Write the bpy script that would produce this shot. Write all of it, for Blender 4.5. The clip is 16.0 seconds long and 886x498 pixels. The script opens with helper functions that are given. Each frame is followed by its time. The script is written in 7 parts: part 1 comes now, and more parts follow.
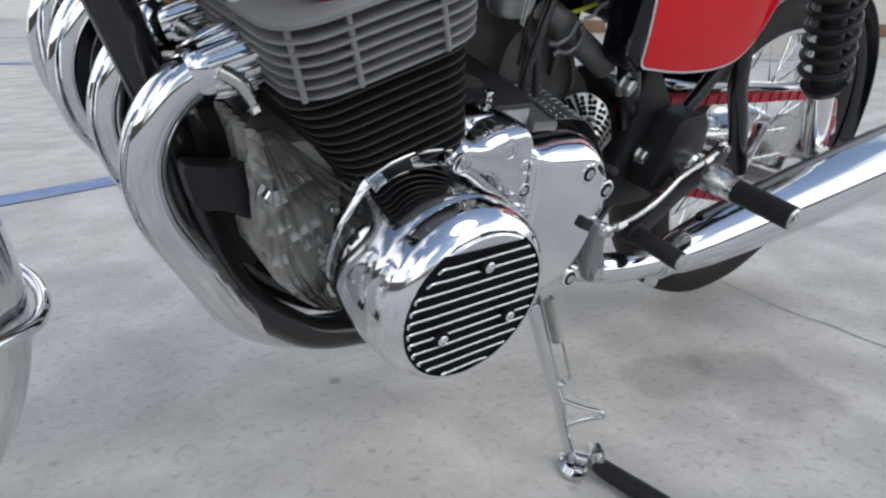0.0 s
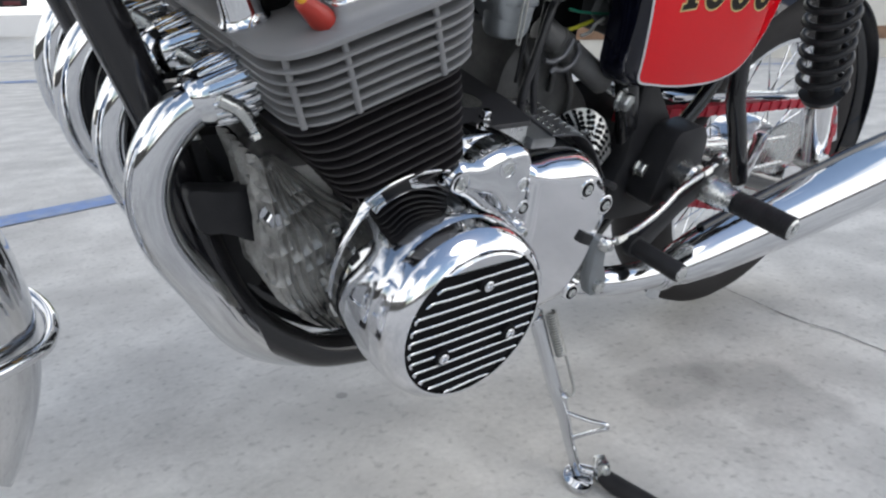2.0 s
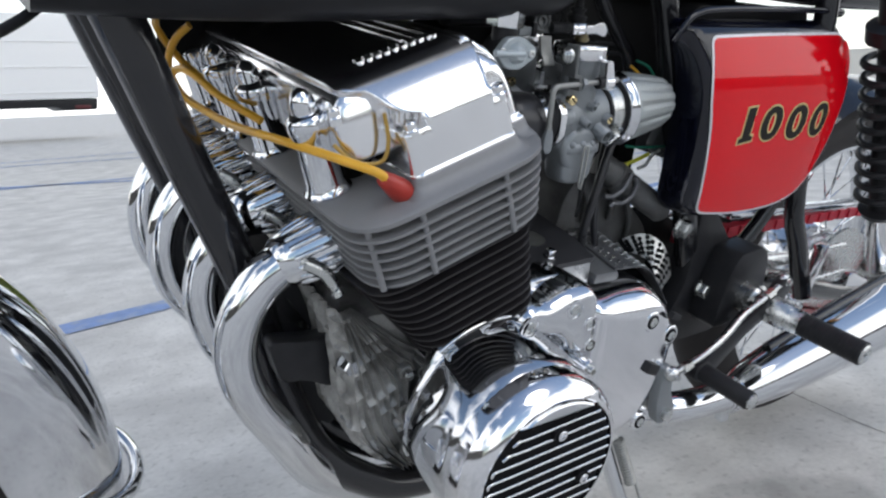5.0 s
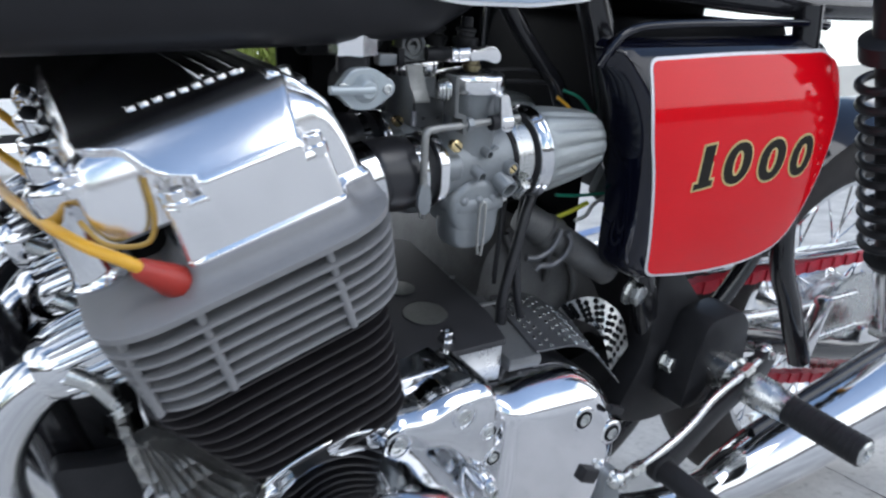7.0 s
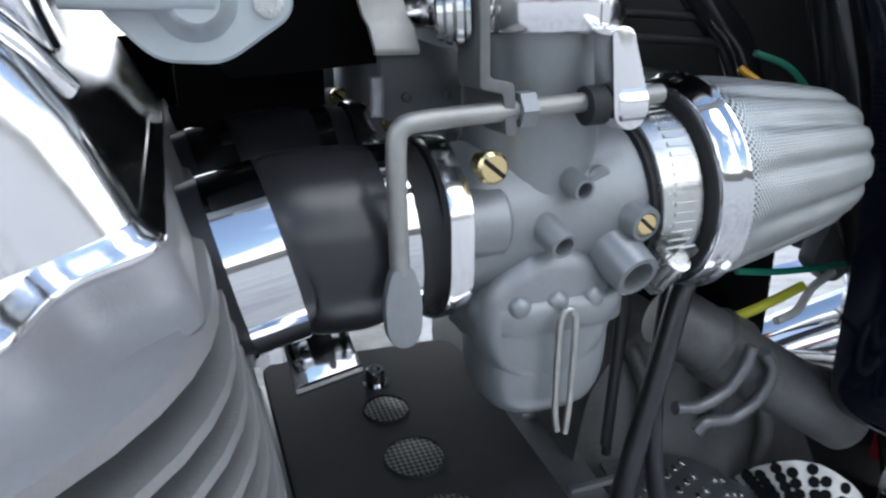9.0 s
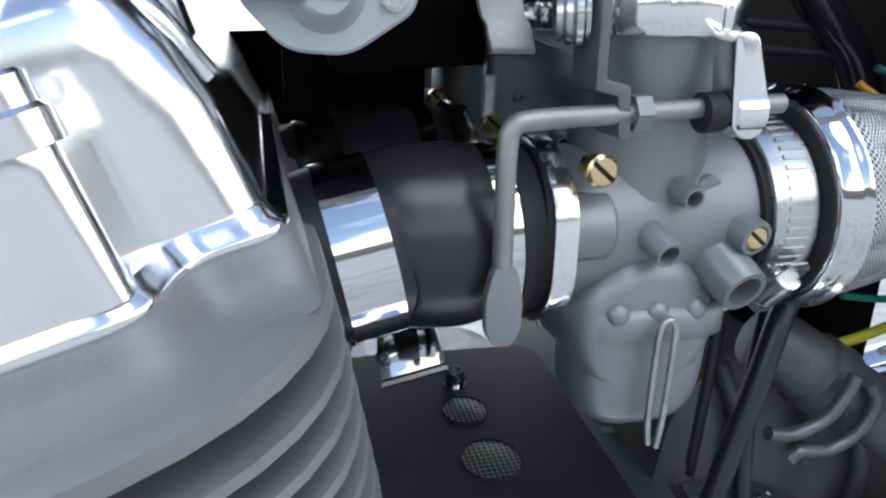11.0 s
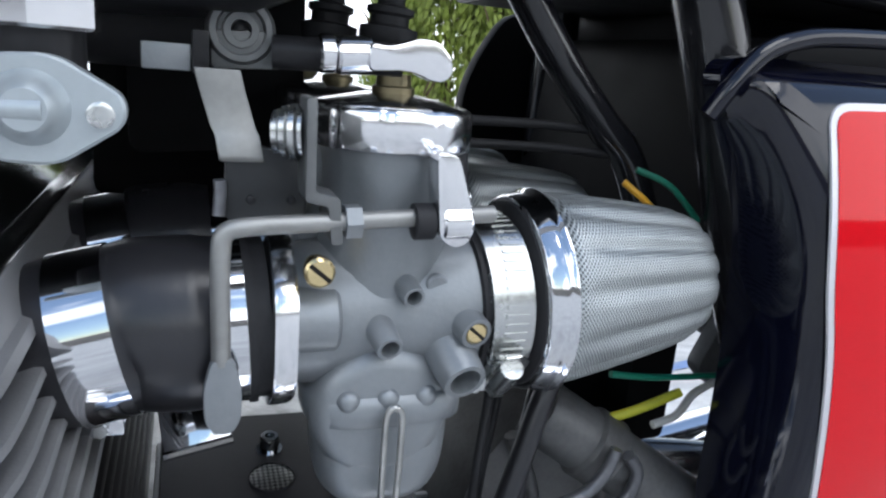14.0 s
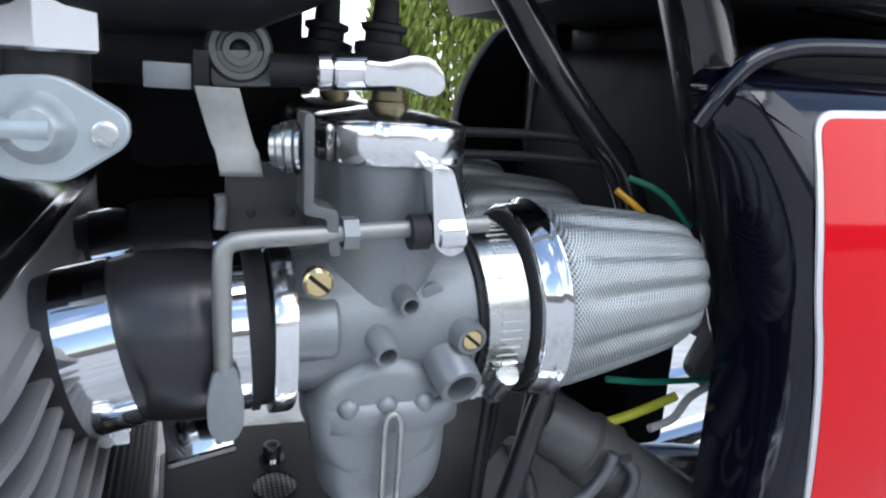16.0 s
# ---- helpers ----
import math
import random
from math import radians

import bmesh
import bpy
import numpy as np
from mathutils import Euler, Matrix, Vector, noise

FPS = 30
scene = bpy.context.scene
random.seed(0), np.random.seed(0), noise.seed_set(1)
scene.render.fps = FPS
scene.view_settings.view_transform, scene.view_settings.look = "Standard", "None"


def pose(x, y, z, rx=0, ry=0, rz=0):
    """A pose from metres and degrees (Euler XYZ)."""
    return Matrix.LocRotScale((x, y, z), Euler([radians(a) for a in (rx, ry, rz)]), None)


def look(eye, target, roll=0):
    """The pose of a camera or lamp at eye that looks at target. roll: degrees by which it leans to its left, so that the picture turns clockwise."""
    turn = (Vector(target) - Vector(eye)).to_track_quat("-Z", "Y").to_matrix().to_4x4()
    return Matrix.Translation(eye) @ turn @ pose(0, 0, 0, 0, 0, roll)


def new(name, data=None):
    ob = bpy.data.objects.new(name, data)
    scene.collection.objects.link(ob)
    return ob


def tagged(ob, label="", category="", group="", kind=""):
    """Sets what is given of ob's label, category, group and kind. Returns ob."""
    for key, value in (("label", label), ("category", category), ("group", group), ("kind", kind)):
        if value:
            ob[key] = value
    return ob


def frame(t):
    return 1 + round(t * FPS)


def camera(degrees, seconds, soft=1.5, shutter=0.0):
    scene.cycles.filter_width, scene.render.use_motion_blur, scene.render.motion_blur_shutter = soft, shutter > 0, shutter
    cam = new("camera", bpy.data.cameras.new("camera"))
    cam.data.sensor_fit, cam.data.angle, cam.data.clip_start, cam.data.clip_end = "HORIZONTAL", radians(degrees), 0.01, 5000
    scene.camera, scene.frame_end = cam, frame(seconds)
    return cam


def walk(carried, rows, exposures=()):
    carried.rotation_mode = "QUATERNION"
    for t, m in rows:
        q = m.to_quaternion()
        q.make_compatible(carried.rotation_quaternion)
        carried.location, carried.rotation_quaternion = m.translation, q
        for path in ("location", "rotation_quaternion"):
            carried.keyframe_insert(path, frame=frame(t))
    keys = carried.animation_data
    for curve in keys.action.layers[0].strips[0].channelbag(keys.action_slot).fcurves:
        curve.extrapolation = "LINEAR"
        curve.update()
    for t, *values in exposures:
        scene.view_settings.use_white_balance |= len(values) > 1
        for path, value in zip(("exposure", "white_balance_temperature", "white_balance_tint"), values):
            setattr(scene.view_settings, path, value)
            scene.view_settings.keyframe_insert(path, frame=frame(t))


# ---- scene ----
cam = camera(64.0, 16.0, soft=2.3, shutter=0.25)
# t, x, y, z, turn about x, y, z
PATH = [
    (0.0, -0.0030, 0.0168, 0.6273, 70.68, -0.65, -36.52),
    (0.5, -0.0032, 0.0154, 0.6299, 70.66, -0.60, -36.70),
    (1.0, -0.0053, 0.0112, 0.6374, 70.85, -0.16, -36.68),
    (1.5, -0.0047, 0.0105, 0.6328, 71.17, -0.40, -36.23),
    (2.0, -0.0003, 0.0080, 0.6400, 71.34, 0.46, -36.23),
    (2.5, -0.0089, 0.0106, 0.6388, 71.43, -0.18, -35.56),
    (3.0, -0.0108, 0.0089, 0.6412, 71.62, 0.30, -35.33),
    (3.5, -0.0138, 0.0154, 0.6454, 71.80, 0.55, -34.83),
    (4.0, -0.0198, 0.0193, 0.6575, 71.97, 1.45, -34.29),
    (4.5, -0.0175, 0.0200, 0.6807, 73.65, 2.07, -33.47),
    (4.7, -0.0210, 0.0155, 0.6967, 76.51, 2.11, -33.11),
    (6.8, 0.1294, 0.0468, 0.7220, 80.16, 3.91, -31.45),
    (7.0, 0.1912, 0.0785, 0.7166, 79.89, 3.63, -30.46),
    (7.5, 0.3209, 0.2198, 0.7074, 81.10, 4.19, -27.33),
    (8.0, 0.3781, 0.3178, 0.6896, 82.27, 4.91, -26.46),
    (8.5, 0.3964, 0.3583, 0.7002, 81.62, 3.75, -25.96),
    (9.0, 0.3961, 0.3625, 0.6978, 83.78, 4.72, -20.24),
    (9.5, 0.3844, 0.3665, 0.6998, 84.90, 3.46, -15.78),
    (9.7, 0.3855, 0.3631, 0.6967, 85.96, 2.95, -13.86),
    (11.8, 0.3868, 0.3708, 0.6954, 83.75, 0.59, -14.60),
    (12.0, 0.3845, 0.3734, 0.6996, 83.67, 0.17, -14.40),
    (12.5, 0.3805, 0.3658, 0.7190, 86.02, 1.14, -13.27),
    (13.0, 0.3919, 0.3598, 0.7222, 87.95, 0.14, -13.96),
    (13.5, 0.4221, 0.3486, 0.7215, 87.31, -0.85, -17.86),
    (14.0, 0.4428, 0.3308, 0.7134, 87.92, -0.27, -19.88),
    (14.5, 0.4500, 0.3236, 0.7148, 87.72, -0.19, -19.96),
    (15.0, 0.4380, 0.3219, 0.7104, 88.18, 0.27, -20.50),
    (15.5, 0.4469, 0.3216, 0.7114, 88.19, 0.38, -19.72),
    (16.0, 0.4424, 0.3239, 0.7138, 88.64, 0.53, -19.83),
]
walk(cam, [(t, pose(*p)) for t, *p in PATH], exposures=[(0.0, -0.05, 6550, 10), (1.5, 0.05, 6550, 10), (3.5, 0.07, 6550, 10), (4.7, 0.02, 6450, 10), (7.0, 0.26, 6080, 10), (8.0, 0.44, 6080, 10), (9.5, 0.60, 6120, 10), (12.0, 0.36, 6120, 10), (13.0, 0.32, 6150, 10), (13.5, 0.42, 6150, 10), (14.5, 0.64, 6050, 10), (16.0, 0.68, 6050, 10)])

# ---- world and light: open shade under a bright, hazy sky ----
world = bpy.data.worlds.new("sky")
scene.world = world
world.use_nodes = True
wn = world.node_tree
sky = wn.nodes.new("ShaderNodeTexSky")
sky.sky_type, sky.sun_disc = "NISHITA", False
sky.sun_elevation, sky.sun_rotation = radians(55), radians(150)
sky.air_density, sky.dust_density = 1.4, 0.3
mul = wn.nodes.new("ShaderNodeVectorMath")
mul.operation = "SCALE"
mul.inputs["Scale"].default_value = 0.085
haze = wn.nodes.new("ShaderNodeMix")
haze.data_type = "RGBA"
haze.inputs["B"].default_value = (1.50, 1.51, 1.53, 1)
# broken cloud: noise over the whole dome decides between blue sky and white cloud
way = wn.nodes.new("ShaderNodeTexCoord")
cloud = wn.nodes.new("ShaderNodeTexNoise")
cloud.inputs["Scale"].default_value, cloud.inputs["Detail"].default_value, cloud.inputs["Distortion"].default_value = 1.9, 6, 0.3
cover = wn.nodes.new("ShaderNodeMapRange")
cover.inputs["From Min"].default_value, cover.inputs["From Max"].default_value = 0.33, 0.46
cover.inputs["To Min"].default_value, cover.inputs["To Max"].default_value = 0.02, 0.96
wn.links.new(way.outputs["Generated"], cloud.inputs["Vector"])
# the haze thickens towards the horizon and thins overhead
height = wn.nodes.new("ShaderNodeSeparateXYZ")
thick = wn.nodes.new("ShaderNodeMath")
thick.operation = "MULTIPLY_ADD"
thick.inputs[1].default_value = -0.26
wn.links.new(way.outputs["Generated"], height.inputs[0])
wn.links.new(height.outputs["Z"], thick.inputs[0])
wn.links.new(cloud.outputs["Fac"], thick.inputs[2])
wn.links.new(thick.outputs[0], cover.inputs["Value"])
wn.links.new(cover.outputs[0], haze.inputs["Factor"])
wn.links.new(sky.outputs[0], mul.inputs[0])
wn.links.new(mul.outputs[0], haze.inputs["A"])
wn.links.new(haze.outputs["Result"], wn.nodes["Background"].inputs[0])
wn.nodes["Background"].inputs[1].default_value = 1.30
sun = new("sun", bpy.data.lights.new("sun", "SUN"))
sun.data.energy, sun.data.angle, sun.data.color = 0.6, radians(30), (1.0, 0.97, 0.92)
sun.matrix_world = look((2.5, -5, 8), (0.6, 0.6, 0))

# ---- materials ----
def material(name, base, rough=0.5, metal=0.0, coat=0.0, var=0.12, scale=40.0, bump=0.0, bump_scale=None, rvar=0.08, fine=400.0, stain=None, stain_scale=6.0):
    """Principled material with variation at two scales, wear in the gloss and fine relief."""
    m = bpy.data.materials.new(name)
    m.use_nodes = True
    t = m.node_tree
    N, Lk = t.nodes, t.links
    b = N["Principled BSDF"]
    b.inputs["Metallic"].default_value = metal
    b.inputs["Coat Weight"].default_value = coat
    b.inputs["Coat Roughness"].default_value = 0.04
    geo = N.new("ShaderNodeTexCoord")
    n1 = N.new("ShaderNodeTexNoise"); n1.inputs["Scale"].default_value = scale; n1.inputs["Detail"].default_value = 6
    n2 = N.new("ShaderNodeTexNoise"); n2.inputs["Scale"].default_value = fine; n2.inputs["Detail"].default_value = 3
    for n in (n1, n2):
        Lk.new(geo.outputs["Object"], n.inputs["Vector"])
    add = N.new("ShaderNodeMath"); add.operation = "MULTIPLY_ADD"
    Lk.new(n2.outputs["Fac"], add.inputs[0]); add.inputs[1].default_value = 0.4
    Lk.new(n1.outputs["Fac"], add.inputs[2])
    ramp = N.new("ShaderNodeMapRange")
    ramp.inputs["From Min"].default_value, ramp.inputs["From Max"].default_value = 0.4, 1.0
    ramp.inputs["To Min"].default_value, ramp.inputs["To Max"].default_value = 1 - var, 1 + var
    Lk.new(add.outputs[0], ramp.inputs["Value"])
    mul = N.new("ShaderNodeMix"); mul.data_type = "RGBA"; mul.blend_type = "MULTIPLY"; mul.inputs["Factor"].default_value = 1
    mul.inputs["A"].default_value = (*base, 1)
    Lk.new(ramp.outputs[0], mul.inputs["B"])
    out = mul.outputs["Result"]
    if stain:
        n3 = N.new("ShaderNodeTexNoise"); n3.inputs["Scale"].default_value = stain_scale; n3.inputs["Detail"].default_value = 8
        Lk.new(geo.outputs["Object"], n3.inputs["Vector"])
        r3 = N.new("ShaderNodeMapRange"); r3.inputs["From Min"].default_value, r3.inputs["From Max"].default_value = 0.48, 0.72
        Lk.new(n3.outputs["Fac"], r3.inputs["Value"])
        mx = N.new("ShaderNodeMix"); mx.data_type = "RGBA"
        Lk.new(r3.outputs[0], mx.inputs["Factor"]); Lk.new(out, mx.inputs["A"]); mx.inputs["B"].default_value = (*stain, 1)
        out = mx.outputs["Result"]
    Lk.new(out, b.inputs["Base Color"])
    rr = N.new("ShaderNodeMapRange")
    rr.inputs["From Min"].default_value, rr.inputs["From Max"].default_value = 0.4, 1.0
    rr.inputs["To Min"].default_value, rr.inputs["To Max"].default_value = max(0.02, rough - rvar), rough + rvar
    Lk.new(add.outputs[0], rr.inputs["Value"]); Lk.new(rr.outputs[0], b.inputs["Roughness"])
    if bump:
        bp = N.new("ShaderNodeBump"); bp.inputs["Strength"].default_value = bump; bp.inputs["Distance"].default_value = 0.002
        n4 = N.new("ShaderNodeTexNoise"); n4.inputs["Scale"].default_value = bump_scale or fine; n4.inputs["Detail"].default_value = 4
        Lk.new(geo.outputs["Object"], n4.inputs["Vector"])
        Lk.new(n4.outputs["Fac"], bp.inputs["Height"]); Lk.new(bp.outputs[0], b.inputs["Normal"])
    return m


CHROME = material("chrome", (0.70, 0.71, 0.73), 0.06, 1.0, var=0.04, rvar=0.025, scale=25)
POLISHED = material("polished_aluminium", (0.86, 0.86, 0.87), 0.17, 1.0, var=0.06, rvar=0.05, bump=0.02, bump_scale=35, scale=18)
MIRRORALU = material("mirror_polished_aluminium", (0.80, 0.80, 0.82), 0.085, 1.0, var=0.06, rvar=0.03, bump=0.02, bump_scale=22, scale=18)
COVERMETAL = material("polished_engine_cover", (0.58, 0.59, 0.61), 0.07, 1.0, var=0.12, rvar=0.05, bump=0.03, bump_scale=25, scale=14)
CAST = material("cast_aluminium", (0.225, 0.225, 0.232), 0.56, 0.40, var=0.10, bump=0.12, bump_scale=900, scale=30)
CASE = material("crankcase_aluminium", (0.34, 0.335, 0.32), 0.45, 0.5, var=0.4, bump=0.5, bump_scale=140, scale=45, stain=(0.10, 0.096, 0.09), stain_scale=26)
ZINC = material("zinc_casting", (0.235, 0.25, 0.262), 0.42, 0.5, var=0.12, bump=0.06, bump_scale=700, scale=35)
PLATED = material("plated_steel", (0.58, 0.59, 0.58), 0.26, 1.0, var=0.12, scale=60, rvar=0.08)
DARKCAST = material("stained_dark_casting", (0.12, 0.12, 0.12), 0.5, 0.4, var=0.4, scale=35, bump=0.15, bump_scale=200)
BRASS = material("brass", (0.80, 0.64, 0.34), 0.25, 1.0, var=0.1)
BLACKFIN = material("black_paint_on_fins", (0.016, 0.0145, 0.016), 0.36, 0.0, var=0.2, scale=30)
# near-black with the shade put into the colour, for what lies unlit
SHADEBLACK = material("matt_black", (0.006, 0.006, 0.0065), 0.65, 0.0, var=0.3, scale=40)
SHADEBLACK.node_tree.nodes["Principled BSDF"].inputs["Specular IOR Level"].default_value = 0.12
FINEDGE = material("worn_fin_edge", (0.035, 0.032, 0.033), 0.45, 0.3, var=0.4, scale=50)
FRAME = material("black_frame_paint", (0.012, 0.012, 0.014), 0.18, 0.0, coat=0.5, var=0.2)
SATIN = material("satin_black", (0.020, 0.020, 0.022), 0.36, 0.0, var=0.25, scale=50, bump=0.05)
RUBBER = material("rubber", (0.020, 0.020, 0.022), 0.55, 0.0, var=0.25, scale=60, bump=0.08, bump_scale=500)
TYRE = material("tyre_rubber", (0.028, 0.026, 0.026), 0.7, 0.0, var=0.3, scale=40, bump=0.2, bump_scale=300)
RED = material("red_paint", (0.60, 0.002, 0.008), 0.06, 0.0, coat=0.0, var=0.05, scale=8, rvar=0.02)
RED.node_tree.nodes["Principled BSDF"].inputs["Specular IOR Level"].default_value = 0.28
GROOVE = material("matt_black_grooves", (0.008, 0.008, 0.009), 0.7, var=0.2)
NAVY = material("dark_blue_black_paint", (0.0026, 0.0032, 0.009), 0.07, 0.0, coat=0.0, var=0.1, rvar=0.02)
STRIPE = material("silver_pinstripe", (0.62, 0.62, 0.64), 0.35, 0.2, var=0.06)
GOLD = material("gold_transfer", (0.58, 0.47, 0.20), 0.45, 0.1, var=0.12)
INK = material("black_transfer", (0.014, 0.012, 0.010), 0.6, 0.0, var=0.1)
INK.node_tree.nodes["Principled BSDF"].inputs["Specular IOR Level"].default_value = 0.15
LEAD = material("yellow_plug_lead", (0.72, 0.38, 0.03), 0.35, 0.0, var=0.1)
BOOT = material("red_plug_boot", (0.36, 0.03, 0.02), 0.35, 0.0, var=0.15)
REDCHAIN = material("red_chain", (0.45, 0.02, 0.04), 0.4, 0.2, var=0.3, scale=120)
SPRING = material("spring_steel", (0.45, 0.45, 0.43), 0.35, 0.9, var=0.2, scale=200)
WHITE = material("white_paint", (0.80, 0.80, 0.80), 0.35, 0.0, coat=0.3, var=0.04)
GREENWIRE = material("green_wire", (0.01, 0.16, 0.10), 0.4)
YELLOWTAPE = material("yellow_green_tape", (0.42, 0.42, 0.03), 0.45)
WHITEWIRE = material("white_wire", (0.6, 0.6, 0.58), 0.45)
BLUELINE = material("blue_floor_paint", (0.16, 0.25, 0.47), 0.7, var=0.2, scale=25, stain=(0.30, 0.34, 0.42), stain_scale=14)
ORANGE = material("orange_plastic", (0.75, 0.28, 0.02), 0.4)
for m, k in ((BLACKFIN, 0.5), (SATIN, 0.22), (RUBBER, 0.25), (TYRE, 0.2), (FRAME, 0.35), (NAVY, 0.5), (GROOVE, 0.1)):
    m.node_tree.nodes["Principled BSDF"].inputs["Specular IOR Level"].default_value = k

# ---- mesh helpers ----
def sharp(bm, angle=38):
    bm.normal_update()
    lim = radians(angle)
    for f in bm.faces:
        f.smooth = True
    for e in bm.edges:
        if len(e.link_faces) == 2 and e.calc_face_angle(0) > lim:
            e.smooth = False


def chamfer(bm, width, angle=35, segments=2):
    es = [e for e in bm.edges if len(e.link_faces) == 2 and e.calc_face_angle(0) > radians(angle)]
    if es:
        bmesh.ops.bevel(bm, geom=es, offset=width, segments=segments, affect="EDGES", profile=0.6, clamp_overlap=True)


def part(name, bm, material, parent, label="", bevel=0.0, angle=38):
    bmesh.ops.recalc_face_normals(bm, faces=bm.faces)
    bm.normal_update()
    if bevel:
        chamfer(bm, bevel)
    sharp(bm, angle)
    me = bpy.data.meshes.new(name)
    bm.to_mesh(me)
    bm.free()
    me.materials.append(material)
    ob = new(name, me)
    ob.parent = parent
    if label:
        tagged(ob, label)
    return ob


def again(ob, parent, m=None):
    """Another part on the same mesh."""
    o = new(ob.name.split(".")[0], ob.data)
    o.parent = parent
    o.matrix_basis = m or Matrix()
    if "label" in ob:
        tagged(o, ob["label"])
    return o


def basis(axis, up=(0, 0, 1)):
    z = Vector(axis).normalized()
    x = Vector(up).cross(z)
    if x.length < 1e-4:
        x = Vector((1, 0, 0)).cross(z)
    x.normalize()
    return x, z.cross(x), z


def box(bm, c, s, R=None):
    m = Matrix.Translation(c) @ (R.to_4x4() if R else Matrix()) @ Matrix.Diagonal((*s, 1))
    bmesh.ops.create_cube(bm, size=1, matrix=m)
    return bm


def ring_of(bm, c, x, y, r, n, ry=None):
    return [bm.verts.new(Vector(c) + x * (r * math.cos(2 * math.pi * i / n)) + y * ((ry or r) * math.sin(2 * math.pi * i / n))) for i in range(n)]


def bridge(bm, a, b):
    n = len(a)
    for i in range(n):
        bm.faces.new((a[i], a[(i + 1) % n], b[(i + 1) % n], b[i]))


def lathe(bm, origin, axis, profile, n=32, up=(0, 0, 1), ends=True):
    """Profile rows (height along the axis, radius)."""
    x, y, z = basis(axis, up)
    prev = first = None
    for h, r in profile:
        rg = ring_of(bm, Vector(origin) + z * h, x, y, max(r, 1e-5), n)
        if prev:
            bridge(bm, prev, rg)
        else:
            first = rg
        prev = rg
    if ends:
        bm.faces.new(first[::-1])
        bm.faces.new(prev)
    return bm


def cyl(bm, a, b, r, r2=None, n=20):
    a, b = Vector(a), Vector(b)
    return lathe(bm, a, b - a, [(0, r), ((b - a).length, r if r2 is None else r2)], n)


def smooth_path(pts, k=6):
    pts = [Vector(p) for p in pts]
    ext = [2 * pts[0] - pts[1]] + pts + [2 * pts[-1] - pts[-2]]
    out = []
    for i in range(1, len(ext) - 2):
        p0, p1, p2, p3 = ext[i - 1 : i + 3]
        for j in range(k):
            t = j / k
            out.append(0.5 * (2 * p1 + (p2 - p0) * t + (2 * p0 - 5 * p1 + 4 * p2 - p3) * t * t + (3 * p1 - p0 - 3 * p2 + p3) * t ** 3))
    return out + [pts[-1]]


def tube(bm, pts, r, n=14, k=6, flat=1.0, ends=True):
    """A round bar or pipe along a smooth path; r: one radius, or one for each point."""
    path = smooth_path(pts, k) if k > 1 else [Vector(p) for p in pts]
    rr = [r] * len(path) if isinstance(r, (int, float)) else list(np.interp(np.linspace(0, len(pts) - 1, len(path)), range(len(pts)), r))
    x = None
    prev = first = None
    for i, p in enumerate(path):
        d = (path[min(i + 1, len(path) - 1)] - path[max(i - 1, 0)]).normalized()
        if x is None:
            x, y, _ = basis(d)
        else:
            x = (x - d * x.dot(d)).normalized()
        y = d.cross(x)
        rg = ring_of(bm, p, x, y, rr[i], n, rr[i] * flat)
        if prev:
            bridge(bm, prev, rg)
        else:
            first = rg
        prev = rg
    if ends:
        bm.faces.new(first[::-1])
        bm.faces.new(prev)
    return bm


def rounded(pts, r, k=5):
    """A 2D polygon with its corners rounded; r: one radius, or one for each corner."""
    out = []
    n = len(pts)
    for i in range(n):
        p, a, b = Vector(pts[i]), Vector(pts[i - 1]), Vector(pts[(i + 1) % n])
        rad = r if isinstance(r, (int, float)) else r[i]
        ua, ub = (a - p), (b - p)
        rad = min(rad, ua.length * 0.49, ub.length * 0.49)
        if rad < 1e-5:
            out.append(p)
            continue
        q0, q1 = p + ua.normalized() * rad, p + ub.normalized() * rad
        for j in range(k + 1):
            t = j / k
            out.append((1 - t) ** 2 * q0 + 2 * t * (1 - t) * p + t * t * q1)
    return [tuple(o) for o in out]


def loft(bm, rings, ends=True):
    """Rings: lists of 3D points of one length."""
    vs = [[bm.verts.new(p) for p in ring] for ring in rings]
    for a, b in zip(vs, vs[1:]):
        bridge(bm, a, b)
    if ends:
        bm.faces.new(vs[0][::-1])
        bm.faces.new(vs[-1])
    return bm


def slab(bm, poly, at, d0, d1):
    """A 2D outline as a plate; at(u, v, d) gives the 3D place."""
    return loft(bm, [[at(u, v, d) for u, v in poly] for d in (d0, d1)])


def side(u, v, d):
    """Outline in the side view: along, up, across."""
    return Vector((u, d, v))


def inset2(poly, d):
    c = Vector((sum(p[0] for p in poly) / len(poly), sum(p[1] for p in poly) / len(poly)))
    out = []
    n = len(poly)
    for i in range(n):
        a, p, b = Vector(poly[i - 1]), Vector(poly[i]), Vector(poly[(i + 1) % n])
        t = (b - a).normalized()
        nn = Vector((-t.y, t.x))
        if nn.dot(c - p) < 0:
            nn = -nn
        out.append(tuple(p + nn * d))
    return out


def socket_bolt(name, at, axis, r, parent, mat=None, h=None):
    """A socket-head screw with its hexagon hole."""
    h = h or r * 1.3
    bm = bmesh.new()
    lathe(bm, at, axis, [(-h * 0.2, r), (h * 0.85, r), (h, r * 0.86), (h, r * 0.52), (h * 0.4, r * 0.5)], 18)
    return part(name, bm, mat or PLATED, parent)


def hex_bolt(name, at, axis, r, parent, mat=None, h=None):
    h = h or r * 0.9
    bm = bmesh.new()
    lathe(bm, at, axis, [(0, r * 1.25), (h * 0.18, r * 1.25)], 20)
    lathe(bm, Vector(at) + Vector(axis).normalized() * h * 0.18, axis, [(0, r), (h * 0.85, r), (h, r * 0.85)], 6)
    return part(name, bm, mat or PLATED, parent, angle=25)


